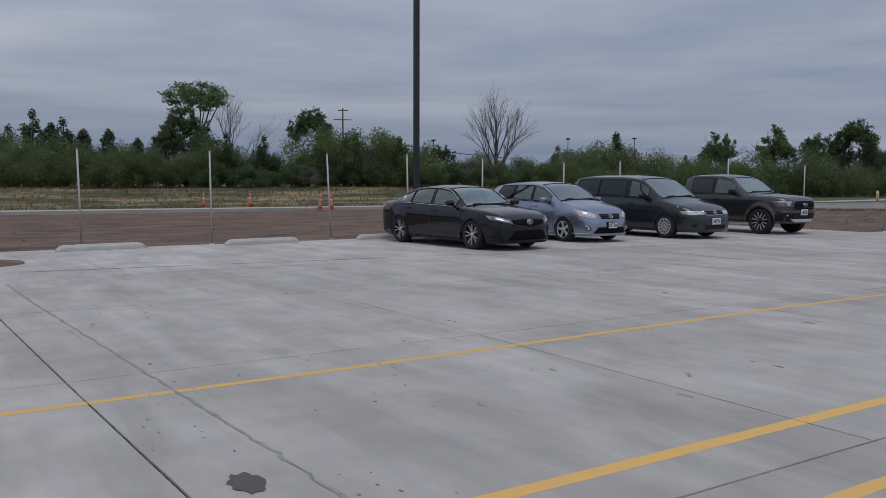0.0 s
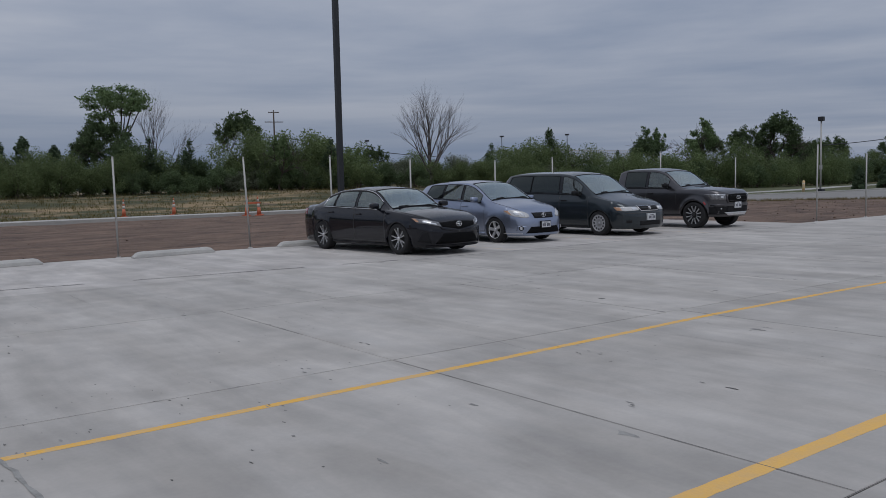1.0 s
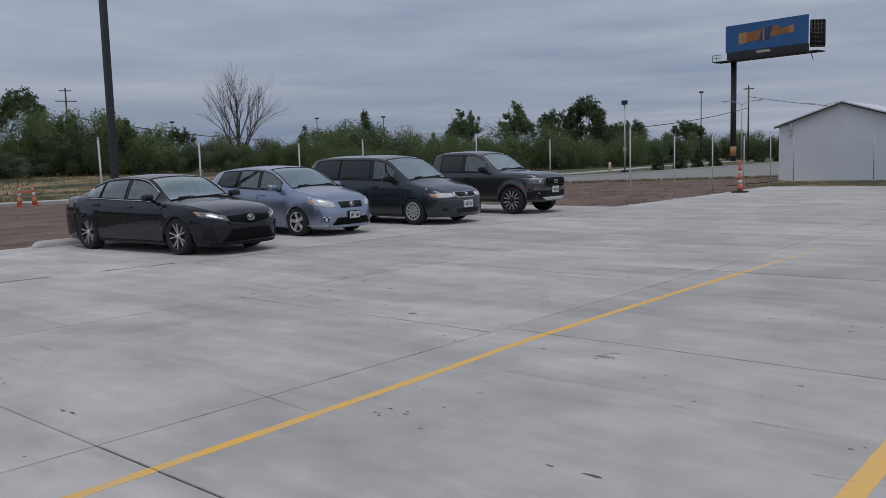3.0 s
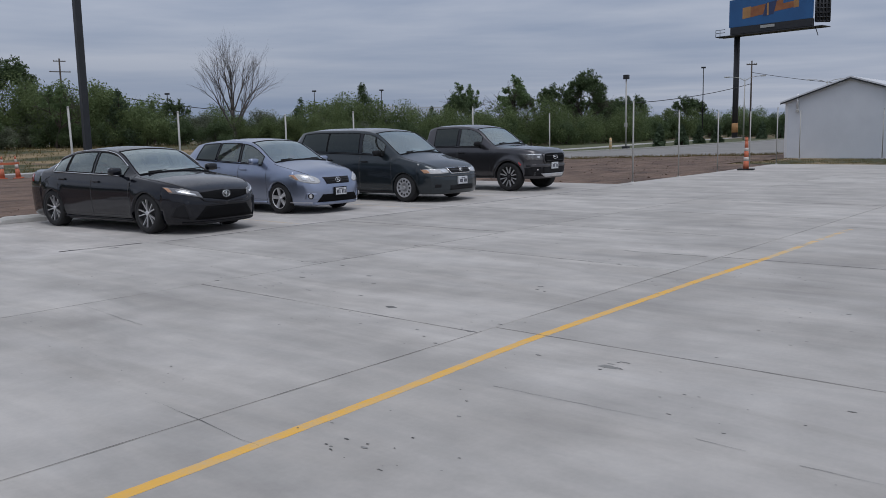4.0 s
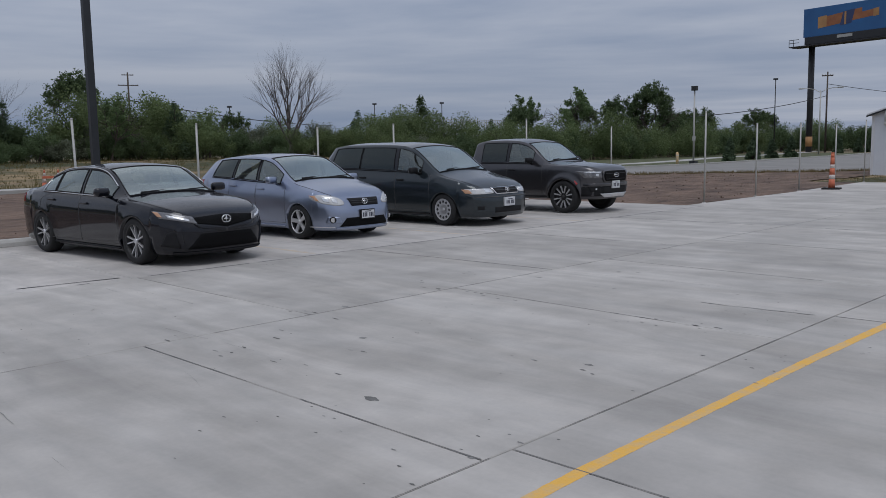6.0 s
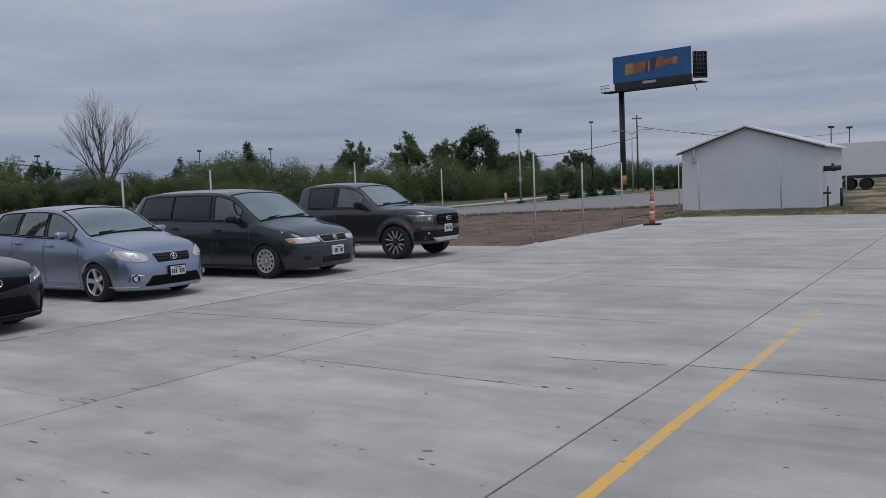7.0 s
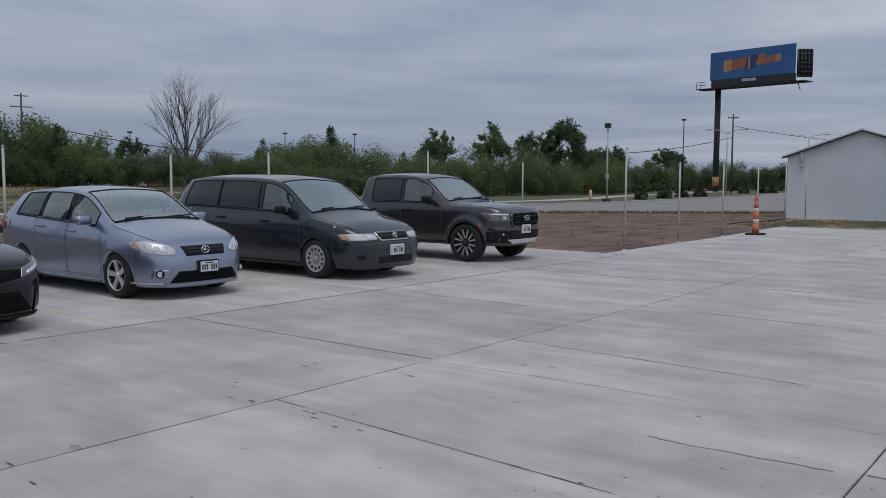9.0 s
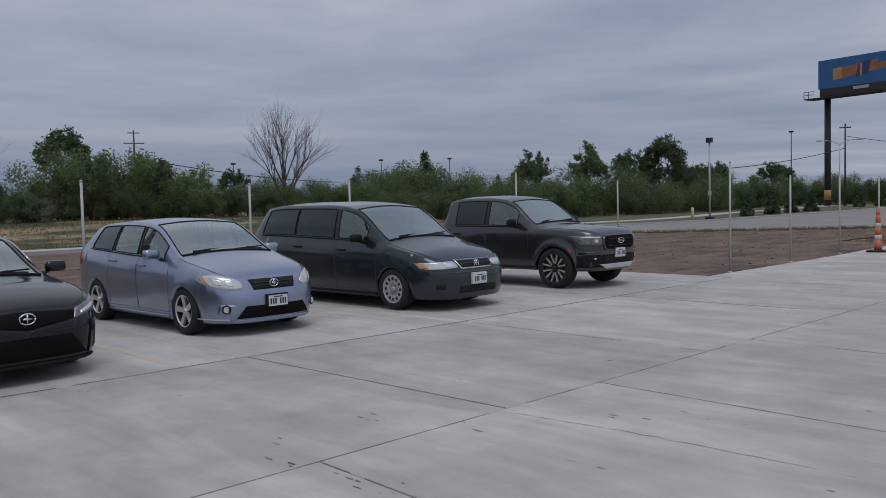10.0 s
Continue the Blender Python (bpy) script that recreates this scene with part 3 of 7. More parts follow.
# ---- shed ----
def shed():
    x0, x1, y0, y1, eave, ridge = 45.6, 52.2, 8.9, 15.35, 2.82, 3.89
    ym = (y0 + y1) / 2 + 0.1
    ob = empty("shed", x0, y0, -0.05)
    ob.matrix_basis = Matrix.Identity(4)
    for name, pts in (("gable_wall", [(x0, y0), (x0, y1)]), ("gable_wall", [(x1 - 0.2, y0), (x1 - 0.2, y1)])):
        bm = bmesh.new()
        x = pts[0][0]
        ring = [(y0, -0.06), (y1, -0.06), (y1, eave), (ym, ridge), (y0, eave)]
        a = [bm.verts.new((x, y, z)) for y, z in ring]
        b = [bm.verts.new((x + 0.2, y, z)) for y, z in ring]
        bm.faces.new(a[::-1])
        bm.faces.new(b)
        for i in range(5):
            bm.faces.new((a[i], a[(i + 1) % 5], b[(i + 1) % 5], b[i]))
        part(name, bm, M_SHED, ob)
    for y in (y0, y1 - 0.2):
        bm = bmesh.new()
        box(bm, x0 + 0.2, y, -0.06, x1 - 0.2, y + 0.2, eave)
        part("side_wall", bm, M_SHED, ob)
    for s in (0, 1):
        ya = y0 - 0.22 if s == 0 else y1 + 0.22
        zs = eave - 0.22 * (ridge - eave) / (ym - y0)
        bm = bmesh.new()
        n = 22
        rows = []
        for i in range(n * 2 + 1):
            x = x0 - 0.18 + (x1 - x0 + 0.36) * i / (n * 2)
            lift = 0.035 if i % 4 == 0 else 0.0
            rows.append([bm.verts.new((x, ya, zs + 0.02)), bm.verts.new((x, ya, zs + 0.07 + lift)), bm.verts.new((x, ym, ridge + 0.07 + lift)), bm.verts.new((x, ym, ridge + 0.02))])
        for a, b in zip(rows, rows[1:]):
            for k in range(4):
                bm.faces.new((a[k], b[k], b[(k + 1) % 4], a[(k + 1) % 4]))
        bm.faces.new(rows[0])
        bm.faces.new(rows[-1][::-1])
        bmesh.ops.recalc_face_normals(bm, faces=bm.faces)
        part("roof_panel", bm, M_ROOF, ob, "white ribbed sheet metal")
        bm = bmesh.new()
        a, b = Vector((x0 - 0.2, ya, zs - 0.04)), Vector((x0 - 0.2, ym, ridge - 0.04))
        for p, q in ((a, b),):
            vs = [bm.verts.new(v) for v in (p, q, q + Vector((0, 0, 0.075)), p + Vector((0, 0, 0.075)))]
            vs2 = [bm.verts.new(v.co + Vector((0.03, 0, 0))) for v in vs]
            bm.faces.new(vs)
            bm.faces.new(vs2[::-1])
            for k in range(4):
                bm.faces.new((vs[k], vs[(k + 1) % 4], vs2[(k + 1) % 4], vs2[k]))
        bmesh.ops.recalc_face_normals(bm, faces=bm.faces)
        part("barge_board", bm, M_POLE, ob, "dark metal verge trim")
    bm = bmesh.new()
    box(bm, x0 - 0.012, y1 - 0.12, -0.06, x0 + 0.05, y1 + 0.012, eave)
    part("corner_trim", bm, M_ROOF, ob)
    # vent pipe beside the eave, meter and valves on the side
    bm = bmesh.new()
    tube(bm, (x0 - 0.10, y1 - 0.62, eave - 0.35), (x0 - 0.10, y1 - 0.62, eave + 0.42), 0.055)
    tube(bm, (x0 - 0.10, y1 - 0.62, eave - 0.35), (x0 + 0.02, y1 - 0.62, eave - 0.45), 0.06)
    part("vent_pipe", bm, M_ROOF, ob)
    bm = bmesh.new()
    box(bm, x0 - 0.2, y1 - 0.68, eave - 0.52, x0 - 0.01, y1 - 0.56, eave - 0.38, 0.02)
    part("vent_hood", bm, M_GALV, ob)
    for p, q, r in (((x0 + 0.9, y0 - 0.02, 1.75), (x0 + 0.9, y0 - 0.75, 1.75), 0.13), ((x0 + 0.9, y0 - 0.45, 1.75), (x0 + 0.9, y0 - 0.45, 1.60), 0.10), ((x0 + 0.9, y0 - 0.4, 1.75), (x0 + 0.9, y0 - 0.4, 1.98), 0.07)):
        bm = bmesh.new()
        tube(bm, p, q, r, r * 0.9, 16)
        part("standpipe", bm, M_DARK, ob, "black cast iron fitting")
    bm = bmesh.new()
    tube(bm, (x0 + 0.7, y0 - 0.2, -0.05), (x0 + 0.7, y0 - 0.2, 0.9), 0.04)
    tube(bm, (x0 + 0.7, y0, 0.6), (x0 + 0.7, y0 - 0.35, 0.6), 0.05)
    part("hose_valve", bm, M_DARK, ob)
    bm = bmesh.new()
    tube(bm, (x0 + 1.4, y0 - 0.7, -0.05), (x0 + 1.4, y0 - 0.7, 0.8), 0.07)
    part("guard_post", bm, M_DARK, ob)
    return tagged(ob, "small white gabled utility shed with pale metal roof", "shed")


shed()


def yellow_marker():
    ob = empty("marker_post", 61.2, 34.3, -0.04)
    bm = bmesh.new()
    lathe(bm, [(0.11, 0), (0.11, 0.95), (0.08, 1.02), (0.02, 1.06)], 16)
    part("sleeve", bm, M_YELLOW_FADED, ob)
    bm = bmesh.new()
    lathe(bm, [(0.112, 0.75), (0.112, 0.82)], 16)
    part("band", bm, M_REFLECT, ob)
    return tagged(ob, "yellow plastic marker post in the grass verge", "marker post")


yellow_marker()


def flood_lamp():
    ob = empty("flood_lamp_post", 64.5, 34.7, -0.04)
    bm = bmesh.new()
    tube(bm, (0, 0, 0), (0, 0, 6.0), 0.075, 0.06, 14)
    part("shaft", bm, M_GALV, ob)
    bm = bmesh.new()
    box(bm, -0.16, -0.22, 5.86, 0.16, 0.22, 6.22, 0.03)
    part("lamp_head", bm, M_DARK, ob, "black box flood lamp head")
    bm = bmesh.new()
    box(bm, -0.10, -0.10, 1.9, 0.10, 0.10, 2.25, 0.02)
    part("junction_box", bm, M_GALV, ob)
    bm = bmesh.new()
    box(bm, -0.25, -0.25, 0, 0.25, 0.25, 0.3, 0.02)
    part("footing", bm, M_DARK, ob)
    return tagged(ob, "slim galvanised post with black flood lamp head", "street lamp")


flood_lamp()


def double_lamp(x, y, h, span, turn):
    ob = empty("street_lamp", x, y, -0.05, turn)
    bm = bmesh.new()
    tube(bm, (0, 0, 0), (0, 0, h), 0.11, 0.07, 12)
    part("shaft", bm, M_GALV, ob)
    for s in (-1, 1):
        bm = bmesh.new()
        pts = [(0, 0, h - 0.3), (0.35 * s * span, 0, h + 0.10), (0.7 * s * span, 0, h + 0.25), (s * span, 0, h + 0.28)]
        for a, b in zip(pts, pts[1:]):
            tube(bm, a, b, 0.045, sides=8)
        part("arm", bm, M_GALV, ob)
        bm = bmesh.new()
        box(bm, min(s * span, s * (span + 0.7)), -0.15, h + 0.20, max(s * span, s * (span + 0.7)), 0.15, h + 0.36, 0.05)
        part("lamp_head", bm, M_GALV, ob)
    return tagged(ob, "tall galvanised street lamp with two curved arms", "street lamp", "double arm street lamps")


double_lamp(116.5, 44.5, 8.4, 2.0, -70)
double_lamp(150.4, 43.5, 9.2, 2.5, -70)


def mast(x, y, h, r=0.10, head=0.38):
    ob = empty("light_mast", x, y, -0.05, -60)
    bm = bmesh.new()
    tube(bm, (0, 0, 0), (0, 0, h), r, r * 0.7, 10)
    part("shaft", bm, M_POLE, ob)
    bm = bmesh.new()
    box(bm, -head, -0.15, h - 0.1, head, 0.15, h + 0.18, 0.04)
    part("lamp_head", bm, M_POLE, ob)
    return tagged(ob, "tall slim dark light mast beyond the trees", "light mast", "distant light masts")


def power_pole(x, y, h, arms, turn, r=0.16):
    ob = empty("power_pole", x, y, -0.05, turn)
    bm = bmesh.new()
    tube(bm, (0, 0, 0), (0, 0, h), r, r * 0.65, 10)
    part("shaft", bm, M_WOODPOLE, ob)
    for z, w in arms:
        bm = bmesh.new()
        box(bm, -w, -0.07, h - z - 0.08, w, 0.07, h - z + 0.08, 0.01)
        part("crossarm", bm, M_WOODPOLE, ob)
        for k in (-0.9, -0.45, 0.45, 0.9):
            bm = bmesh.new()
            lathe(bm, [(0.05, 0), (0.07, 0.05), (0.04, 0.16)], 8, (k * w, 0, h - z + 0.08))
            part("insulator", bm, M_GALV, ob)
    return tagged(ob, "weathered wooden power pole with crossarms", "power pole", "power poles")


def wire(a, b, sag, r, name="power_line"):
    bm = bmesh.new()
    n = 24
    pts = [Vector(a).lerp(Vector(b), i / n) - Vector((0, 0, sag * 4 * (i / n) * (1 - i / n))) for i in range(n + 1)]
    for p, q in zip(pts, pts[1:]):
        tube(bm, p, q, r, sides=5, caps=False)
    return tagged(mesh_object(name, bm, M_DARK), "thin dark overhead power line", "power line", "power lines")


# ---- billboard ----
def billboard():
    a, b = Vector((143.4, 57.6)), Vector((141.2, 43.3))
    d = (b - a).normalized()
    turn = math.degrees(math.atan2(d.y, d.x))
    w = (b - a).length
    lo, hi = 18.55, 23.05
    ob = empty("billboard", a.x, a.y, 0, turn)
    bm = bmesh.new()
    box(bm, 0, -0.25, lo, w, 0.0, hi, 0.03)
    part("face_panel", bm, M_BLUE, ob, "blue printed advertising face")
    front = -0.26
    # printed bottle lying on the blue field, as plain shapes
    for name, u0, u1, v0, v1, mat in (("print_base", 0.17, 0.27, 0.26, 0.66, M_GOLD), ("print_body", 0.27, 0.66, 0.28, 0.64, M_AMBER), ("print_neck", 0.66, 0.78, 0.36, 0.58, M_AMBER),
                                      ("print_cap", 0.78, 0.84, 0.36, 0.62, M_GOLD), ("print_label", 0.42, 0.55, 0.24, 0.70, M_NAVY), ("print_stripe", 0.47, 0.49, 0.25, 0.69, M_GOLD)):
        bm = bmesh.new()
        off = {"print_label": 0.02, "print_stripe": 0.03}.get(name, 0.0)
        tip = 0.035 * w
        zr = hi - lo
        vs = [(u0 * w, v0), (u1 * w, v0 + (u1 - u0) * 0.22), (u1 * w + (tip if "label" in name else 0), v1 + (u1 - u0) * 0.22), (u0 * w + (tip if "label" in name else 0), v1)]
        f = [bm.verts.new((x, front - off, lo + (v + 0.12 * (x / w - 0.17)) * zr)) for x, v in vs]
        g = [bm.verts.new(v.co + Vector((0, 0.012, 0))) for v in f]
        bm.faces.new(f)
        bm.faces.new(g[::-1])
        for k in range(4):
            bm.faces.new((f[k], f[(k + 1) % 4], g[(k + 1) % 4], g[k]))
        bmesh.ops.recalc_face_normals(bm, faces=bm.faces)
        part(name, bm, mat, ob)
    bm = bmesh.new()
    box(bm, 0.3, -0.35, lo - 1.2, w, 0.3, lo - 0.03, 0.04)
    part("apron", bm, M_DARK, ob, "dark lower apron")
    bm = bmesh.new()
    box(bm, 0.40 * w, -0.43, lo - 0.65, 0.57 * w, -0.40, lo - 0.2)
    part("name_plate", bm, M_GALV, ob)
    bm = bmesh.new()
    box(bm, -1.7, -1.6, lo - 1.55, w + 2.2, 1.2, lo - 1.4, 0.02)
    part("catwalk", bm, M_DARK, ob)
    bm = bmesh.new()
    for k in range(13):
        u = -1.0 + (w + 2.4) * k / 12
        tube(bm, (u, -1.55, lo - 1.7), (u, 0.6, lo - 1.45), 0.06, sides=6)
    part("outriggers", bm, M_DARK, ob)
    for u in (-1.7, -0.9):
        bm = bmesh.new()
        tube(bm, (u, -1.5, lo - 1.4), (u, -1.5, lo - 0.3), 0.05, sides=6)
        part("rail_post", bm, M_DARK, ob)
    bm = bmesh.new()
    tube(bm, (-1.7, -1.5, lo - 0.35), (0.0, -1.5, lo - 0.35), 0.05, sides=6)
    tube(bm, (-1.7, -1.5, lo - 0.85), (0.0, -1.5, lo - 0.85), 0.05, sides=6)
    part("rail", bm, M_DARK, ob)
    bm = bmesh.new()
    # back of the second face seen edge-on: open steel lattice
    for i in range(5):
        tube(bm, (w + 0.05 + i * 0.36, 0.6 + i * 0.43, lo - 0.5), (w + 0.05 + i * 0.36, 0.6 + i * 0.43, hi - 0.9), 0.15, sides=6)
    for j in range(7):
        z = lo - 0.5 + j * 0.68
        tube(bm, (w + 0.05, 0.6, z), (w + 1.49, 2.32, z), 0.15, sides=6)
    part("lattice", bm, M_DARK, ob, "dark steel lattice of the rear face")
    bm = bmesh.new()
    vs = [bm.verts.new(v) for v in ((w + 0.05, 0.75, lo - 0.5), (w + 1.49, 2.47, lo - 0.5), (w + 1.49, 2.47, hi - 1.0), (w + 0.05, 0.75, hi - 1.0))]
    ws = [bm.verts.new(v.co + Vector((-0.05, 0.08, 0))) for v in vs]
    bm.faces.new(vs)
    bm.faces.new(ws[::-1])
    for k in range(4):
        bm.faces.new((vs[k], ws[k], ws[(k + 1) % 4], vs[(k + 1) % 4]))
    part("rear_face", bm, M_POLE, ob, "dark back of the second face")
    bm = bmesh.new()
    tube(bm, (1.1, 0.6, 0), (1.1, 0.6, lo - 1.3), 0.48, sides=24)
    part("column", bm, M_DARK, ob, "thick black steel column")
    bm = bmesh.new()
    tube(bm, (1.1, 0.6, 0.9), (1.1, 0.6, 2.5), 0.53, sides=24)
    part("column_band", bm, M_GOLD, ob, "ochre painted band near the ground")
    bm = bmesh.new()
    tube(bm, (w + 1.0, -1.4, lo - 1.5), (w + 1.5, -1.4, lo - 2.9), 0.06, sides=6)
    part("hanging_cable", bm, M_DARK, ob)
    return tagged(ob, "large blue roadside billboard on one black steel column", "billboard")


billboard()


def trailer():
    ob = empty("semi_trailer", 85, 6.2, -0.05, -88)
    bm = bmesh.new()
    box(bm, -8, -1.3, 1.25, 8, 1.3, 4.1, 0.04)
    part("box_body", bm, M_TRAILER, ob)
    bm = bmesh.new()
    box(bm, -8, -1.28, 1.0, 8, 1.28, 1.24, 0.01)
    part("chassis", bm, M_DARK, ob)
    for u in (-6.5, -5.2):
        for s in (-1.05, 1.05):
            bm = bmesh.new()
            tube(bm, (u, s - 0.2, 0.5), (u, s + 0.2, 0.5), 0.5, sides=24)
            part("wheel", bm, M_RUBBER, ob)
    for s in (-0.8, 0.8):
        bm = bmesh.new()
        box(bm, 5.0, s - 0.1, 0, 5.2, s + 0.1, 1.0)
        part("landing_leg", bm, M_DARK, ob)
    return tagged(ob, "long white box semi trailer parked beyond the shed", "trailer")


trailer()

for x, y, h in ((143.9, 62.3, 12.3), (76.5, 124.4, 9.1), (102.6, 118.2, 9.9), (111.6, 109.9, 9.9), (132.2, 21.2, 7.9), (132.5, 18.9, 7.7)):
    mast(x, y, h)
power_pole(76.9, 162, 17.6, ((0.5, 1.1), (2.5, 1.9)), -20, 0.22)
power_pole(137.4, 51.4, 12.4, ((0.6, 0.8),), -65)
power_pole(2.0, 110, 9.5, ((0.4, 1.2),), 10)
wire((76.9, 162, 12.2), (163.5, 210, 9.4), 1.0, 0.10)
wire((137.4, 51.4, 8.7), (98.0, 53.2, 5.0), 0.5, 0.05)
wire((137.4, 51.4, 10.5), (215, 30, 10.5), 1.5, 0.04)


def distant_fence():
    """A long pale rail fence on the rise beyond the hedgerow."""
    ob = empty("distant_fence", 0, 0)
    a, b, z0, z1 = Vector((170, 170)), Vector((200, 170)), 8.6, 9.9
    n = 30
    for i in range(n + 1):
        p = a.lerp(b, i / n)
        bm = bmesh.new()
        box(bm, p.x - 0.07, p.y - 0.07, -0.3, p.x + 0.07, p.y + 0.07, z1 + 0.1)
        part("post", bm, M_GALV, ob)
    for z in (z0 + 0.5, z1):
        bm = bmesh.new()
        tube(bm, (a.x, a.y, z), (b.x, b.y, z), 0.09, sides=6)
        part("rail", bm, M_GALV, ob)
    return tagged(ob, "long pale metal fence far behind the hedgerow", "fence")


distant_fence()


# ---- plants ----
def leaf_cloud(centres, radii, count, size, rng, flat=1.0, up=0.0, fill=(0.86, 0.2)):
    """Corners and faces of many small leaf sprays spread through and over soft clumps."""
    pick = rng.choice(len(centres), count, p=radii ** 2 / np.sum(radii ** 2))
    d = rng.normal(size=(count, 3))
    d /= np.linalg.norm(d, axis=1)[:, None]
    rad = radii[pick] * np.clip(rng.normal(*fill, count), 0.05, 1.22)
    pos = centres[pick] + d * rad[:, None] * np.array([1, 1, flat])
    a = d + rng.normal(scale=0.8, size=(count, 3))
    a[:, 2] += up
    t = np.cross(a, rng.normal(size=(count, 3)))
    t /= np.linalg.norm(t, axis=1)[:, None] + 1e-9
    b = np.cross(a, t)
    b /= np.linalg.norm(b, axis=1)[:, None] + 1e-9
    s = size * rng.uniform(0.55, 1.35, count)[:, None]
    quad = np.stack([pos - t * s, pos - b * s * 0.45 + t * s * 0.1, pos + t * s, pos + b * s * 0.5], axis=1).reshape(-1, 3)
    faces = np.arange(count * 4).reshape(-1, 4)
    return quad, faces


def trunk_mesh(bm, base, height, r, rng, limbs, reach, lean=0.15):
    p = Vector(base)
    tips = []
    segs = 5
    for i in range(segs):
        q = p + Vector((rng.normal() * lean, rng.normal() * lean, height / segs))
        tube(bm, p, q, r * (1 - i / segs * 0.75), r * (1 - (i + 1) / segs * 0.75), 7)
        if i >= 1:
            for _ in range(limbs):
                a = rng.uniform(0, 6.28)
                e = q + Vector((math.cos(a) * reach * rng.uniform(0.4, 1), math.sin(a) * reach * rng.uniform(0.4, 1), reach * rng.uniform(0.2, 0.8)))
                tube(bm, p.lerp(q, 0.5), e, r * 0.3, r * 0.07, 5)
                tips.append(e)
        p = q
    return tips


def shrub(seed, width, height, mat, count, size=0.10):
    rng = np.random.default_rng(seed)
    ob = empty("shrub", 0, 0)
    bm = bmesh.new()
    for _ in range(4):
        trunk_mesh(bm, (rng.normal() * 0.3, rng.normal() * 0.3, -0.2), height * 0.7, 0.06, rng, 1, width * 0.35)
    part("stem", bm, M_BARK, ob)
    n = 26
    c = np.column_stack([rng.normal(scale=width * 0.30, size=n), rng.normal(scale=width * 0.24, size=n), rng.uniform(0.18, 0.86, n) * height])
    c[:, :2] *= (1.15 - 0.55 * (c[:, 2:3] / height))
    r = rng.uniform(0.13, 0.26, n) * min(width, height) * 0.95
    v, f = leaf_cloud(c, r, int(count * 1.5), size, rng, 1.0, 0.2, (0.85, 0.3))
    v[:, 2] = np.maximum(v[:, 2], 0.0)
    crown = new("crown", arrays_mesh("crown", v, f, mat))
    crown.parent = ob
    return ob


def cedar(seed, height, width, count, mat):
    rng = np.random.default_rng(seed)
    ob = empty("cedar_tree", 0, 0)
    bm = bmesh.new()
    tube(bm, (0, 0, -0.2), (0, 0, height * 0.95), 0.13, 0.02, 8)
    part("trunk", bm, M_BARK, ob)
    n = 60
    h = rng.uniform(0.03, 1, n) ** 0.8
    a = rng.uniform(0, 6.28, n)
    rad = (1 - h) ** 0.8 * width * 0.5 * rng.uniform(0.35, 1.1, n)
    c = np.column_stack([np.cos(a) * rad, np.sin(a) * rad, h * height * 0.97])
    r = (0.10 + 0.17 * (1 - h)) * width * 0.62
    v, f = leaf_cloud(c, r, count, 0.12, rng, 1.2, 1.0)
    v[:, 2] = np.maximum(v[:, 2], 0.0)
    crown = new("crown", arrays_mesh("crown", v, f, mat))
    crown.parent = ob
    return ob


def broad_tree(seed, height, width, count, mat, low=0.3, size=0.12, r=0.16, gaps=0.4):
    """Forking limbs inside a rounded, lobed crown; leaves gather at the ends of the twigs and leave gaps."""
    rng = np.random.default_rng(seed)
    ob = empty("tree", 0, 0)
    bm = bmesh.new()
    tips = []

    def grow(p, d, length, rad, level):
        for i in range(3):
            d = (d + Vector(rng.normal(scale=0.13, size=3))).normalized()
            q = p + d * length / 3
            tube(bm, p, q, rad * (1 - 0.22 * i), rad * (1 - 0.22 * (i + 1)), 6 if level < 2 else 4, caps=False)
            p = q
            if level >= 2:
                tips.append(tuple(q))
        if level < 3:
            for k in range(4 if level else 6):
                side = d.orthogonal().normalized()
                side.rotate(Matrix.Rotation(k * 2.4 + rng.uniform(-0.5, 0.5), 3, d))
                nd = (d * rng.uniform(0.5, 1.0) + side * rng.uniform(0.5, 1.0) * width / height * 1.4).normalized()
                grow(p, nd, length * rng.uniform(0.55, 0.8), rad * 0.5, level + 1)

    grow(Vector((0, 0, -0.2)), Vector((0, 0, 1)), height * 0.36, r, 0)
    part("trunk", bm, M_BARK, ob)
    c = np.array(tips)
    c[:, 2] *= height * 0.95 / c[:, 2].max()
    spread = np.quantile(np.hypot(c[:, 0], c[:, 1]), 0.95)
    c[:, :2] *= width * 0.46 / spread
    c = c[(c[:, 2] > height * low) & (rng.uniform(size=len(c)) > gaps)]
    v, f = leaf_cloud(c, rng.uniform(0.035, 0.075, len(c)) * width, count, size, rng, 0.8, 0.2, (0.7, 0.5))
    crown = new("crown", arrays_mesh("crown", v, f, mat))
    crown.parent = ob
    return ob


def branching(bm, p, d, length, r, level, rng, spread, top):
    """One limb of a bare tree and all that grows from it."""
    segs = 4
    for i in range(segs):
        d2 = (d + Vector(rng.normal(scale=0.07, size=3)) + Vector((0, 0, 0.05))).normalized()
        q = p + d2 * length / segs
        ra = r * (1 - 0.55 * i / segs)
        rb = r * (1 - 0.55 * (i + 1) / segs)
        tube(bm, p, q, ra, rb, 6 if level < 2 else 4, caps=False)
        if level < top and i >= (1 if level else 0):
            for _ in range(2 if level < 3 else 1):
                side = d2.orthogonal().normalized()
                side.rotate(Matrix.Rotation(rng.uniform(0, 6.28), 3, d2))
                nd = (d2 + side * spread * rng.uniform(0.6, 1.2)).normalized()
                branching(bm, q, nd, length * rng.uniform(0.50, 0.72), rb * 0.62, level + 1, rng, spread, top)
        p, d = q, d2


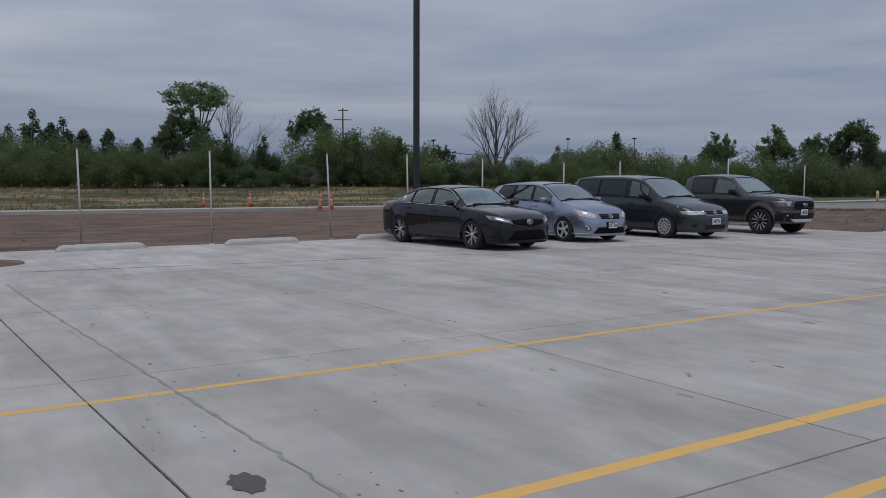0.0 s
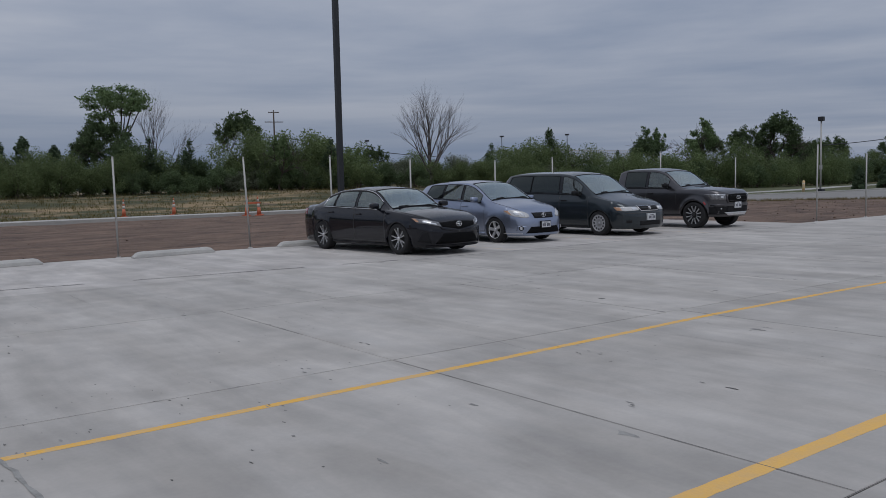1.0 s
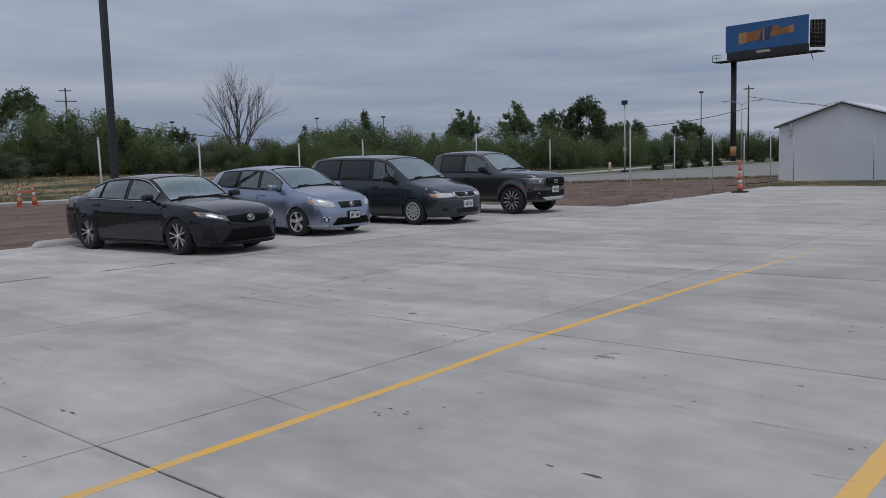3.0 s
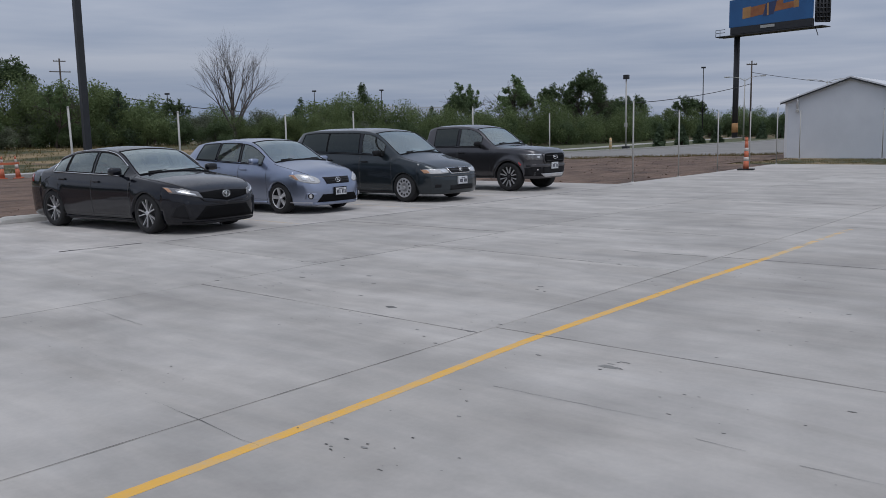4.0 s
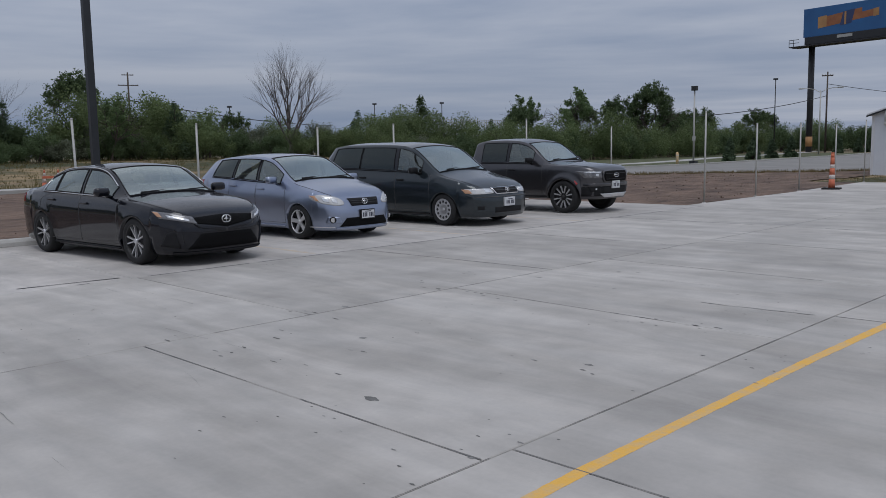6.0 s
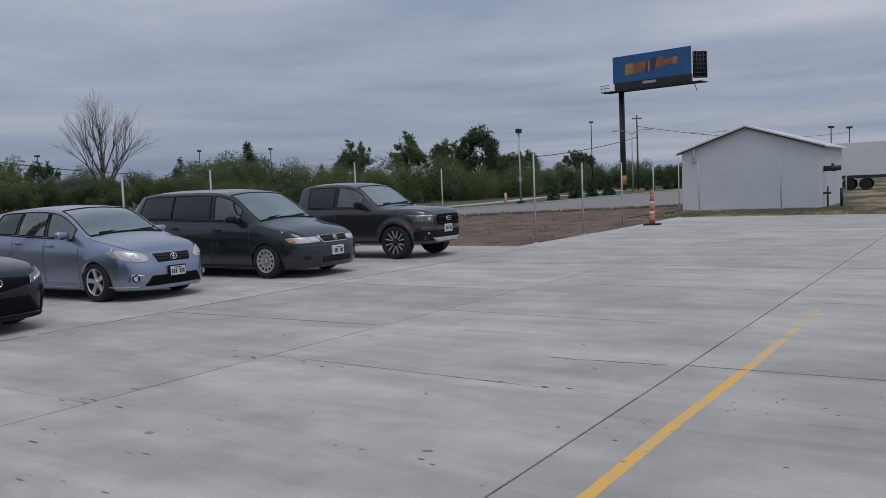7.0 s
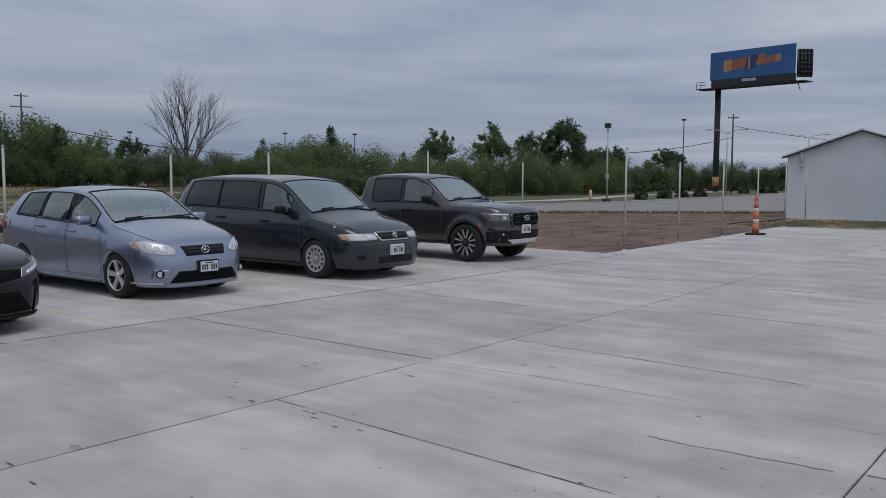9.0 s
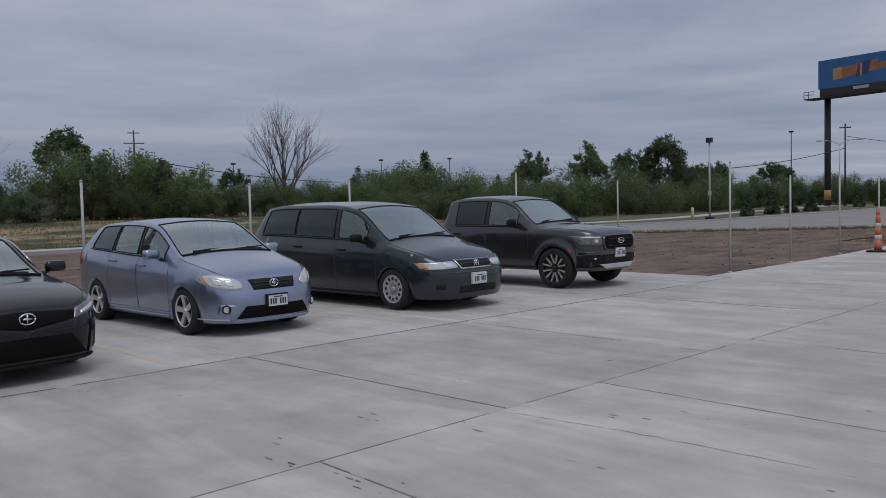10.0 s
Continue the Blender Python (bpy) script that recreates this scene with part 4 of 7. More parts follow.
def bare_tree(x, y, z, height, limbs, spread, seed, label, thick=1.0):
    rng = np.random.default_rng(seed)
    ob = empty("bare_tree", x, y, z)
    bm = bmesh.new()
    pts = [Vector((0.15 * math.sin(k), 0.1 * math.cos(2 * k), -0.3 + height * 0.7 * k / 6)) for k in range(7)]
    for k, (p, q) in enumerate(zip(pts, pts[1:])):
        tube(bm, p, q, 0.26 * thick * (1 - k / 7), 0.26 * thick * (1 - (k + 1) / 7), 8)
    part("trunk", bm, M_BAREBARK, ob)
    for k in range(limbs):
        bm = bmesh.new()
        f = (k + 0.5) / limbs
        a = k * 2.4 + rng.uniform(-0.4, 0.4)
        t = spread * (2.5 - 2.1 * f) * rng.uniform(0.85, 1.15)
        start = pts[1].lerp(pts[6], 0.05 + 0.8 * f)
        branching(bm, start, Vector((math.cos(a) * t, math.sin(a) * t, 1)).normalized(), height * (0.46 - 0.10 * f), 0.11 * thick * (1 - 0.5 * f), 1, rng, 0.45, 4)
        part("limb", bm, M_BAREBARK, ob)
    return tagged(ob, label, "bare tree")


bare_tree(47.4, 65.9, 0.6, 8.4, 9, 0.27, 5, "leafless dead tree with fine upswept bare branches", 1.05)
bare_tree(22.9, 75.5, 1.0, 7.6, 6, 0.45, 8, "thin dead tree with few bare branches", 0.7)

SHRUBS = [shrub(10 + i, w, h, m, c) for i, (w, h, m, c) in enumerate(((6.5, 4.2, M_LEAF, 7000), (5.5, 3.6, M_LEAF_DARK, 6200), (7.0, 5.0, M_LEAF, 8000), (5.0, 4.4, M_LEAF_GREY, 5600), (6.0, 3.2, M_LEAF_DARK, 6400), (4.2, 2.6, M_LEAF_GREY, 4000)))]
for s in SHRUBS:
    tagged(s, "dense green wild shrub in the hedgerow", "shrub", "hedgerow shrubs")
tagged(SHRUBS[3], "grey-green wild shrub in the hedgerow")
tagged(SHRUBS[5], "low grey-green wild shrub in the hedgerow")
tagged(SHRUBS[1], "dark green wild shrub in the hedgerow")
tagged(SHRUBS[4], "dark green wild shrub in the hedgerow")
CEDARS = [tagged(cedar(40, 6.0, 3.8, 5200, M_NEEDLE), "dark green pointed cedar in the hedgerow", "cedar tree", "cedars"), tagged(cedar(41, 4.6, 3.2, 4600, M_NEEDLE), "dark green pointed cedar in the hedgerow", "cedar tree", "cedars")]
TREES = [tagged(broad_tree(60, 8.0, 5.6, 9000, M_LEAF_DARK, 0.22), "broad dark green tree behind the hedgerow", "tree", "broadleaf trees"), tagged(broad_tree(61, 7.0, 4.4, 5600, M_LIMB, 0.30, gaps=0.55), "fresh green tree behind the hedgerow", "tree", "broadleaf trees")]


def plant(ob, x, y, s, turn, first=set()):
    z = rise(x, y) - 0.05
    if ob.name not in first:
        first.add(ob.name)
        ob.matrix_basis = pose(x, y, z, 0, 0, turn) @ Matrix.Scale(s, 4)
        return ob
    c = copy_thing(ob, pose(x, y, z, 0, 0, turn))
    c.scale = (s, s, s)
    return c


rng = np.random.default_rng(3)
# hedgerow in three staggered rows behind the bank
for row, (dy, n) in enumerate(((0, 40), (3.5, 40), (7.5, 38))):
    for i in range(n):
        x = -42 + 3.0 * i + rng.uniform(-1, 1) + row
        y = 65 + dy + rng.uniform(-1, 1) - max(0, x - 45) * 0.18
        kind = SHRUBS[int(rng.choice(6, p=[0.27, 0.2, 0.15, 0.12, 0.16, 0.10]))]
        plant(kind, x, y, rng.uniform(0.52, 0.70) if row < 1 else rng.uniform(0.62, 0.82), rng.uniform(0, 360))
# further hedgerow beyond the second carriageway
for row, (dy, n) in enumerate(((0, 26), (6, 26), (13, 26))):
    for i in range(n):
        x = 70 + 5.0 * i + rng.uniform(-1.5, 1.5)
        y = 59 + dy + rng.uniform(-1.5, 1.5) + max(0, min(x, 145) - 105) * 0.30 - max(0, x - 155) * 0.95 - min(x - 70, 35) * 0.06
        plant(SHRUBS[int(rng.choice((0, 1, 1, 2, 4, 4)))], x, y, rng.uniform(0.85, 1.15) + max(0, x - 110) * 0.004, rng.uniform(0, 360))

# single trees that stand above the hedgerow
for k, x, y, h in ((0, 35.3, 85.0, 9.4), (1, 92.6, 74.4, 8.5), (1, 93.8, 66.2, 9.0), (0, 102.0, 61.5, 9.5), (0, 99.5, 64.5, 7.8), (1, 105.0, 64.6, 7.4), (0, 60.0, 96.0, 6.5),
                   (0, 97.0, 68.0, 7.2), (0, 113.0, 66.0, 6.6), (0, 122.0, 70.0, 6.6), (0, 131.0, 74.0, 6.6), (0, 140.0, 77.0, 7.4), (0, 152.0, 80.0, 8.2), (0, 163.0, 74.0, 8.0), (0, 172.0, 76.0, 7.6), (0, 88.0, 72.0, 6.6), (1, 30.2, 64.6, 5.8), (1, 43.6, 74.1, 5.4)):
    plant(TREES[k], x, y, (h - rise(x, y)) / (7.4 if k == 0 else 6.5), (x * 37) % 360)
for x, y, h in ((39.3, 71.8, 6.1), (58.2, 69.2, 5.8), (6.0, 73.2, 7.5), (8.3, 73.0, 6.9), (11.7, 72.4, 6.0), (4.2, 73.4, 6.2), (7.2, 72.0, 6.3), (9.6, 71.8, 5.9), (0.4, 72.5, 5.6), (20.4, 68.1, 5.9), (24.0, 68.9, 5.8), (36.0, 65.5, 5.9), (2.0, 72.0, 5.2), (13.5, 70.0, 5.2), (80.0, 70.0, 5.2), (66.0, 70.0, 5.0)):
    plant(CEDARS[int(x) % 2], x, y, (h - rise(x, y)) / (6.0, 4.6)[int(x) % 2], (x * 53) % 360)
WIDE = tagged(cedar(47, 7.6, 5.2, 6500, M_LEAF_DARK), "pointed bushy green tree in the hedgerow", "tree", "broadleaf trees")
plant(WIDE, 72.9, 75.0, 1.06, 30)


def umbrella_tree(seed, height, reach, count, mat):
    """An open tree whose limbs fan out to one flat, layered canopy."""
    rng = np.random.default_rng(seed)
    ob = empty("tree", 0, 0)
    bm = bmesh.new()
    fork = Vector((0.2, 0.1, height * 0.45))
    tube(bm, (0.6, 0, -0.2), fork, 0.20, 0.14, 8)
    tips = []
    for k in range(9):
        a = k * 2.4
        d = reach * (0.25 + 0.75 * (k / 8) ** 0.6)
        tip = Vector((math.cos(a) * d, math.sin(a) * d, height * (0.97 - 0.12 * (d / reach) ** 2 + rng.uniform(-0.02, 0.02))))
        mid = fork.lerp(tip, 0.5) + Vector((0, 0, -0.25))
        tube(bm, fork, mid, 0.09, 0.06, 6)
        tube(bm, mid, tip, 0.06, 0.02, 6)
        tips += [tip, mid.lerp(tip, 0.7)]
    tips += [Vector((-reach * 0.9, 0.3, height * 0.70)), Vector((-reach * 0.7, -0.2, height * 0.72))]
    tube(bm, fork, tips[-2], 0.06, 0.02, 6)
    part("trunk", bm, M_BARK, ob)
    c = np.array([tuple(t) for t in tips])
    v, f = leaf_cloud(c, rng.uniform(0.75, 1.15, len(c)), count, 0.14, rng, 0.42, 0.5, (0.7, 0.4))
    crown = new("crown", arrays_mesh("crown", v, f, mat))
    crown.parent = ob
    return ob


TOPTREE = tagged(umbrella_tree(77, 9.6, 3.0, 5200, M_LIMB), "tall open tree with a flat spreading fresh green top", "tree", "broadleaf trees")
plant(TOPTREE, 20.0, 74.9, 1.0, 40)
for x, y, k, size in ((29.5, 68.5, 0, 0.98), (31.6, 69.5, 2, 1.08), (34.0, 69.0, 0, 1.28), (36.4, 68.0, 0, 1.1), (38.6, 69.0, 2, 0.92), (63.0, 72.0, 0, 1.2), (66.3, 73.0, 2, 1.2), (69.5, 73.5, 0, 1.35), (75.0, 73.0, 0, 1.1)):
    plant(SHRUBS[k], x, y, size, (x * 47) % 360)
plant(TREES[0], 18.2, 73.0, 0.88, 75)
plant(TREES[0], 16.3, 72.2, 0.66, 200)
plant(SHRUBS[1], 19.2, 70.5, 1.3, 15)
YEW = tagged(cedar(45, 2.0, 1.25, 2600, M_NEEDLE), "small clipped conifer beside the road", "bush", "small conifers along the road")
for x, y, h in ((77.6, 38.0, 2.2), (84.1, 38.7, 2.2), (92.0, 40.2, 2.1), (97.4, 40.3, 2.4), (128.0, 46.0, 2.6), (134.5, 45.5, 2.3), (139.4, 45.6, 2.2)):
    plant(YEW, x, y, h / 1.95, (x * 71) % 360)


# ---- parked cars ----
def paint(name, c, metal=0.35, rough=0.38, coat=0.9, spec=0.12, ior=1.5):
    m = material(name, c, tuple(v * 0.88 for v in c), rough=rough, rough2=rough + 0.08, metal=metal, scale=1.2, fine=220, bump=0.0, coat=coat, spec=spec)
    m.node_tree.nodes["Principled BSDF"].inputs["Coat IOR"].default_value = ior
    return m


M_BLACK_PAINT = paint("black_car_paint", (0.005, 0.006, 0.011), 0.15, 0.30, 1.0, 0.05, 1.48)
M_BLUE_PAINT = paint("blue_grey_metallic_paint", (0.315, 0.36, 0.475), 0.88, 0.28)
M_GREEN_PAINT = paint("dark_green_grey_paint", (0.029, 0.039, 0.046), 0.6, 0.30, 1.0, 0.15)
M_GREY_PAINT = paint("dark_grey_metallic_paint", (0.078, 0.076, 0.082), 0.8, 0.28)
M_PLASTIC = material("black_trim_plastic", (0.016, 0.016, 0.018), (0.011, 0.011, 0.012), rough=0.65, scale=6, fine=120, bump=0.1, spec=0.25)
M_GRILLE = material("black_grille_mesh", (0.007, 0.007, 0.008), (0.004, 0.004, 0.004), rough=0.7, scale=40, fine=160, bump=0.6, spec=0.12)
M_CHROME = material("chrome", (0.72, 0.73, 0.74), (0.62, 0.63, 0.64), rough=0.12, metal=1.0, scale=6, bump=0)
M_ALLOY = material("silver_alloy", (0.74, 0.74, 0.75), (0.62, 0.62, 0.63), rough=0.32, metal=0.7, scale=9, bump=0)
M_COVER = material("silver_plastic_wheel_cover", (0.50, 0.50, 0.505), (0.40, 0.40, 0.41), rough=0.45, metal=0.3, scale=9, bump=0)
M_DARKRIM = material("dark_rim", (0.03, 0.03, 0.032), (0.02, 0.02, 0.02), rough=0.5, scale=9)
M_CABIN = material("dark_cabin_trim", (0.035, 0.035, 0.037), (0.022, 0.022, 0.023), rough=0.8, scale=5)
M_SEAT = material("grey_seat_cloth", (0.10, 0.10, 0.105), (0.07, 0.07, 0.07), rough=0.9, scale=7)
M_GLASS = glass_material("clear_car_glass", (0.50, 0.57, 0.55), 0.03, 0.20, 2.0, 0.05)
M_GLASS_SIDE = glass_material("tinted_car_glass", (0.50, 0.57, 0.55), 0.03, 0.15, 3.0, 0.03)
M_GLASS_PRIVACY = glass_material("privacy_car_glass", (0.05, 0.055, 0.06))
M_LENS = material("clear_headlamp_lens", (0.66, 0.66, 0.65), (0.50, 0.50, 0.50), rough=0.15, metal=0.25, scale=12, coat=1.0, bump=0.05)
M_LENS_DARK = material("smoked_headlamp_lens", (0.22, 0.22, 0.23), (0.10, 0.10, 0.105), rough=0.12, metal=0.3, scale=14, coat=1.0, bump=0)
M_LED = material("bright_lamp_reflector", (0.80, 0.82, 0.84), (0.66, 0.68, 0.70), rough=0.15, metal=0.6, scale=12, bump=0)
M_AMBER_LENS = material("amber_lens", (0.55, 0.30, 0.17), (0.48, 0.25, 0.13), rough=0.2, scale=12, coat=1.0, bump=0)
M_RED_LENS = material("red_tail_lens", (0.35, 0.02, 0.02), (0.25, 0.015, 0.015), rough=0.2, scale=12, coat=1.0, bump=0)
M_PLATE = material("white_plate", (0.68, 0.69, 0.70), (0.60, 0.61, 0.63), rough=0.4, scale=14, bump=0)
M_INK = material("plate_ink", (0.04, 0.045, 0.07), (0.03, 0.03, 0.05), rough=0.5, scale=14, bump=0)


def curve_of(points):
    """A smooth curve through (place, value) pairs that never overshoots them."""
    xs, ys = np.array([p[0] for p in points], float), np.array([p[1] for p in points], float)
    h, d = np.diff(xs), np.diff(ys) / np.diff(xs)
    m = np.zeros(len(xs))
    m[0], m[-1] = d[0], d[-1]
    for i in range(1, len(xs) - 1):
        if d[i - 1] * d[i] > 0:
            a, b = 2 * h[i] + h[i - 1], h[i] + 2 * h[i - 1]
            m[i] = (a + b) / (a / d[i - 1] + b / d[i])

    def value(x):
        x = min(max(x, xs[0]), xs[-1])
        i = min(int(np.searchsorted(xs, x, side="right")) - 1, len(h) - 1)
        t = (x - xs[i]) / h[i]
        return float(ys[i] * (1 + 2 * t) * (1 - t) ** 2 + m[i] * h[i] * t * (1 - t) ** 2 + ys[i + 1] * t * t * (3 - 2 * t) + m[i + 1] * h[i] * t * t * (t - 1))

    return value


def wheel(parent, x, y, r, width, side, style):
    """A wheel: rim barrel with tyre, spokes and hub cap as pieces under it."""
    m = pose(x, y, r, 0, 90 * side, 0)
    rr = r * (0.75 if style["rim"] > 17 else 0.69)
    bm = bmesh.new()
    lathe(bm, [(rr * 0.97, -width / 2), (rr * 0.93, -width * 0.2), (rr * 0.90, width * 0.12), (rr * 0.98, width / 2 - 0.012), (rr, width / 2 - 0.004), (rr, width / 2 - 0.03), (rr * 0.9, width * 0.10), (0.03, width * 0.08)], 36)
    rim = part("wheel", bm, style["barrel"], parent)
    rim.matrix_basis = m
    bm = bmesh.new()
    n = 40
    prof = [(rr * 0.99, -width / 2), (r * 0.93, -width / 2), (r * 0.985, -width * 0.42), (r, -width * 0.3), (r, width * 0.3), (r * 0.985, width * 0.42), (r * 0.93, width / 2 + 0.004), (r * 0.82, width / 2 + 0.008), (rr * 0.99, width / 2)]
    rings = [[bm.verts.new((q * math.cos(2 * math.pi * i / n), q * math.sin(2 * math.pi * i / n), z)) for i in range(n)] for q, z in prof]
    for a, b in zip(rings, rings[1:]):
        for i in range(n):
            bm.faces.new((a[i], a[(i + 1) % n], b[(i + 1) % n], b[i])).smooth = True
    part("tyre", bm, M_RUBBER, rim, "black rubber tyre")
    face = width / 2 - 0.012
    k = style["spokes"]
    for i in range(k):
        a = 2 * math.pi * i / k + style.get("turn", 0)
        for da, lean in style["pairs"]:
            bm = bmesh.new()
            w0, w1 = style["w"]
            c, s = math.cos(a + da), math.sin(a + da)
            c2, s2 = math.cos(a + da + lean), math.sin(a + da + lean)
            inner = style.get("inner", 0.14)
            p, q = Vector((c * rr * inner, s * rr * inner, face - 0.018)), Vector((c2 * rr * 0.975, s2 * rr * 0.975, face))
            side_v = (q - p).cross(Vector((0, 0, 1))).normalized()
            vs = [bm.verts.new(v) for v in (p - side_v * w0, p + side_v * w0, q + side_v * w1, q - side_v * w1)]
            lo = [bm.verts.new(v.co - Vector((0, 0, 0.03))) for v in vs]
            bm.faces.new(vs)
            for j in range(4):
                bm.faces.new((vs[j], lo[j], lo[(j + 1) % 4], vs[(j + 1) % 4]))
            bmesh.ops.recalc_face_normals(bm, faces=bm.faces)
            part("spoke", bm, style["mat"], rim)
    bm = bmesh.new()
    lathe(bm, [(rr * 0.17, face - 0.03), (rr * 0.17, face - 0.004), (rr * 0.12, face + 0.004), (0.01, face + 0.005)], 20)
    part("hub_cap", bm, style.get("hub", style["mat"]), rim)
    bm = bmesh.new()
    lip = [(rr * 0.925, face - 0.004), (rr * 0.93, face + 0.008), (rr * 0.985, face + 0.012), (rr * 1.0, face + 0.004)]
    rings = [[bm.verts.new((q * math.cos(2 * math.pi * i / 36), q * math.sin(2 * math.pi * i / 36), z)) for i in range(36)] for q, z in lip]
    for a, b in zip(rings, rings[1:]):
        for i in range(36):
            bm.faces.new((a[i], a[(i + 1) % 36], b[(i + 1) % 36], b[i])).smooth = True
    part("rim_lip", bm, style.get("lip", style["mat"]), rim)
    if style.get("holes"):
        bm = bmesh.new()
        lathe(bm, [(rr * 0.97, face - 0.012), (rr * 0.95, face - 0.002), (rr * 0.7, face + 0.001), (rr * 0.45, face - 0.012), (rr * 0.2, face - 0.012)], 36)
        part("wheel_cover", bm, style["mat"], rim, "silver plastic wheel cover")
        for i in range(style["holes"]):
            a = 2 * math.pi * i / style["holes"]
            bm = bmesh.new()
            lathe(bm, [(rr * 0.125, face - 0.01), (rr * 0.12, face + 0.0025)], 10, (rr * 0.72 * math.cos(a), rr * 0.72 * math.sin(a), 0))
            part("vent_hole", bm, M_DARKRIM, rim)
    return rim


def sweep(bm, pts, rad, sides=7):
    """One unbroken round strip along a line of points."""
    rings = []
    closed = (pts[0] - pts[-1]).length < 1e-4
    for i, p in enumerate(pts):
        a, b = pts[max(i - 1, 0)], pts[min(i + 1, len(pts) - 1)]
        if closed and i in (0, len(pts) - 1):
            a, b = pts[-2], pts[1]
        t = (b - a).normalized()
        ref = Vector((0, 0, 1)) if abs(t.z) < 0.9 else Vector((0, 1, 0))
        e = t.cross(ref).normalized()
        f = e.cross(t)
        if rings and (e.dot(last) < 0):
            e, f = -e, -f
        last = e
        rings.append([bm.verts.new(p + e * rad * math.cos(2 * math.pi * k / sides) + f * rad * math.sin(2 * math.pi * k / sides)) for k in range(sides)])
    for r0, r1 in zip(rings, rings[1:]):
        for k in range(sides):
            bm.faces.new((r0[k], r0[(k + 1) % sides], r1[(k + 1) % sides], r1[k])).smooth = True
    bm.faces.new(rings[0][::-1])
    bm.faces.new(rings[-1])
    return bm


def bow(w, blunt=0.0):
    """Half widths of a nose that is bowed in plan, up to the full half width w."""
    return tuple((u, w * (f + (1 - f) * blunt)) for u, f in ((0, 0.33), (0.01, 0.40), (0.02, 0.46), (0.035, 0.525), (0.05, 0.58), (0.07, 0.637), (0.10, 0.70), (0.14, 0.757), (0.18, 0.80), (0.24, 0.85), (0.30, 0.888), (0.40, 0.93), (0.52, 0.962)))


def car(name, s, x, y, turn, label):
    """A car lofted from its curves: body panels, glass, cabin, wheels and fittings. Its nose looks along -y; the origin lies between the front wheels."""
    top, belt, half, roof = (curve_of(s[k]) for k in ("top", "belt", "half", "roof"))
    L, foh, r, zb = s["length"], s["overhang"], s["r"], s["clear"]
    axles = (foh, foh + s["base"])
    arch = r + s.get("gap", 0.05)
    rake = curve_of(s["rake"])
    lean = curve_of(s.get("lean", ((0, 0), (6, 0))))
    root = empty(name, x, y, 0, turn)

    def low(u):
        z = zb + 0.05 * max(0, (u - L + 0.6) / 0.6)
        for a in axles:
            if abs(u - a) < arch:
                z = max(z, r * 0.9 + math.sqrt(arch * arch - (u - a) ** 2))
        return z

    def fat(u, z):
        """Half width of the body side at a height."""
        q = min(max((z - zb) / (belt(u) - zb), 0), 1)
        f = np.interp(q, (0, 0.08, 0.2, 0.4, 0.62, 0.8, 0.92, 1), s.get("side", (0.91, 0.95, 0.972, 0.982, 1.0, 0.992, 0.968, 0.93)))
        flare = 0.0
        for a in axles:
            d = math.hypot(u - a, z - r)
            flare = max(flare, s.get("flare", 0.012) * max(0, 1 - max(0, d - arch) / 0.10))
        return half(u) * float(f) + flare * min(1, u / 0.4)

    def place(u, xx, z):
        tilt = lean(u) * min(max((z - belt(u)) / 0.5, 0), 1.05)
        return Vector((xx, u - foh + rake(z) * max(0, 1 - u / 0.7) ** 2 - tilt, z))

    def breadth(u, z):
        """Half width of the whole section at a height, over the shoulder and the crown too."""
        bl, tp, rh = belt(u), top(u), roof(u)
        if z <= bl:
            return fat(u, z)
        edge = max(tp - s["crown"] * (0.6 + 0.4 * min(1, u / 1.0)), bl + 0.012)
        tp = max(tp, edge + 0.004)
        if z < edge:
            x0 = fat(u, bl)
            q = (z - bl) / (edge - bl)
            return x0 + (rh - x0) * q + 0.022 * math.sin(math.pi * q) * min(1, (edge - bl) / 0.3)
        return rh * math.sqrt(max(0.0, 1 - (z - edge) / (tp - edge)))

    def nose(xx, z):
        """How far back the front end lies at a place across and up."""
        lo_u, hi_u = 0.0, 0.95
        if abs(xx) <= breadth(0, z):
            return 0.0
        for _ in range(22):
            mid = (lo_u + hi_u) / 2
            lo_u, hi_u = (mid, hi_u) if breadth(mid, z) < abs(xx) else (lo_u, mid)
        return hi_u

    LOW = (0, 0.05, 0.14, 0.28, 0.44, 0.60, 0.76, 0.9, 1)
    UP = (0.10, 0.38, 0.66, 0.90, 1.0)
    CROWN = (0.07, 0.25, 0.5, 0.75, 1.0)

    def section(u):
        wl, bl, tp, rh = low(u), belt(u), top(u), roof(u)
        edge = max(tp - s["crown"] * (0.6 + 0.4 * min(1, u / 1.0)), bl + 0.012)
        tp = max(tp, edge + 0.004)
        p = [(0, wl), (max(half(u) - 0.24, 0.1), wl)]
        for q in LOW:
            z = wl + (bl - wl) * q
            p.append((fat(u, z), z))
        x0 = p[-1][0]
        for t in UP:
            p.append((x0 + (rh - x0) * t + 0.022 * math.sin(math.pi * t) * min(1, (edge - bl) / 0.3), bl + (edge - bl) * t))
        for a in CROWN:
            p.append((rh * (1 - a), edge + (tp - edge) * (1 - (1 - a) ** 2)))
        return p

    us = set(np.linspace(0.25, L - 0.2, 34).tolist() + [0, 0.01, 0.02, 0.035, 0.05, 0.07, 0.09, 0.115, 0.14, 0.165, 0.19, 0.22, L - 0.12, L - 0.06, L - 0.03, L])
    for a in axles:
        us |= {a + arch * math.cos(math.pi * k / 14) * 0.9995 for k in range(15)} | {a - arch * 1.001, a + arch * 1.001}
    marks_u = [s["cowl"], s["wst"], s["rwt"], s["rwb"]] + [v for w in s["windows"] for v in w[:2]] + [v for d in s["doors"] for v in d]
    us = sorted(v for v in us if all(abs(v - m) > 0.02 for m in marks_u))
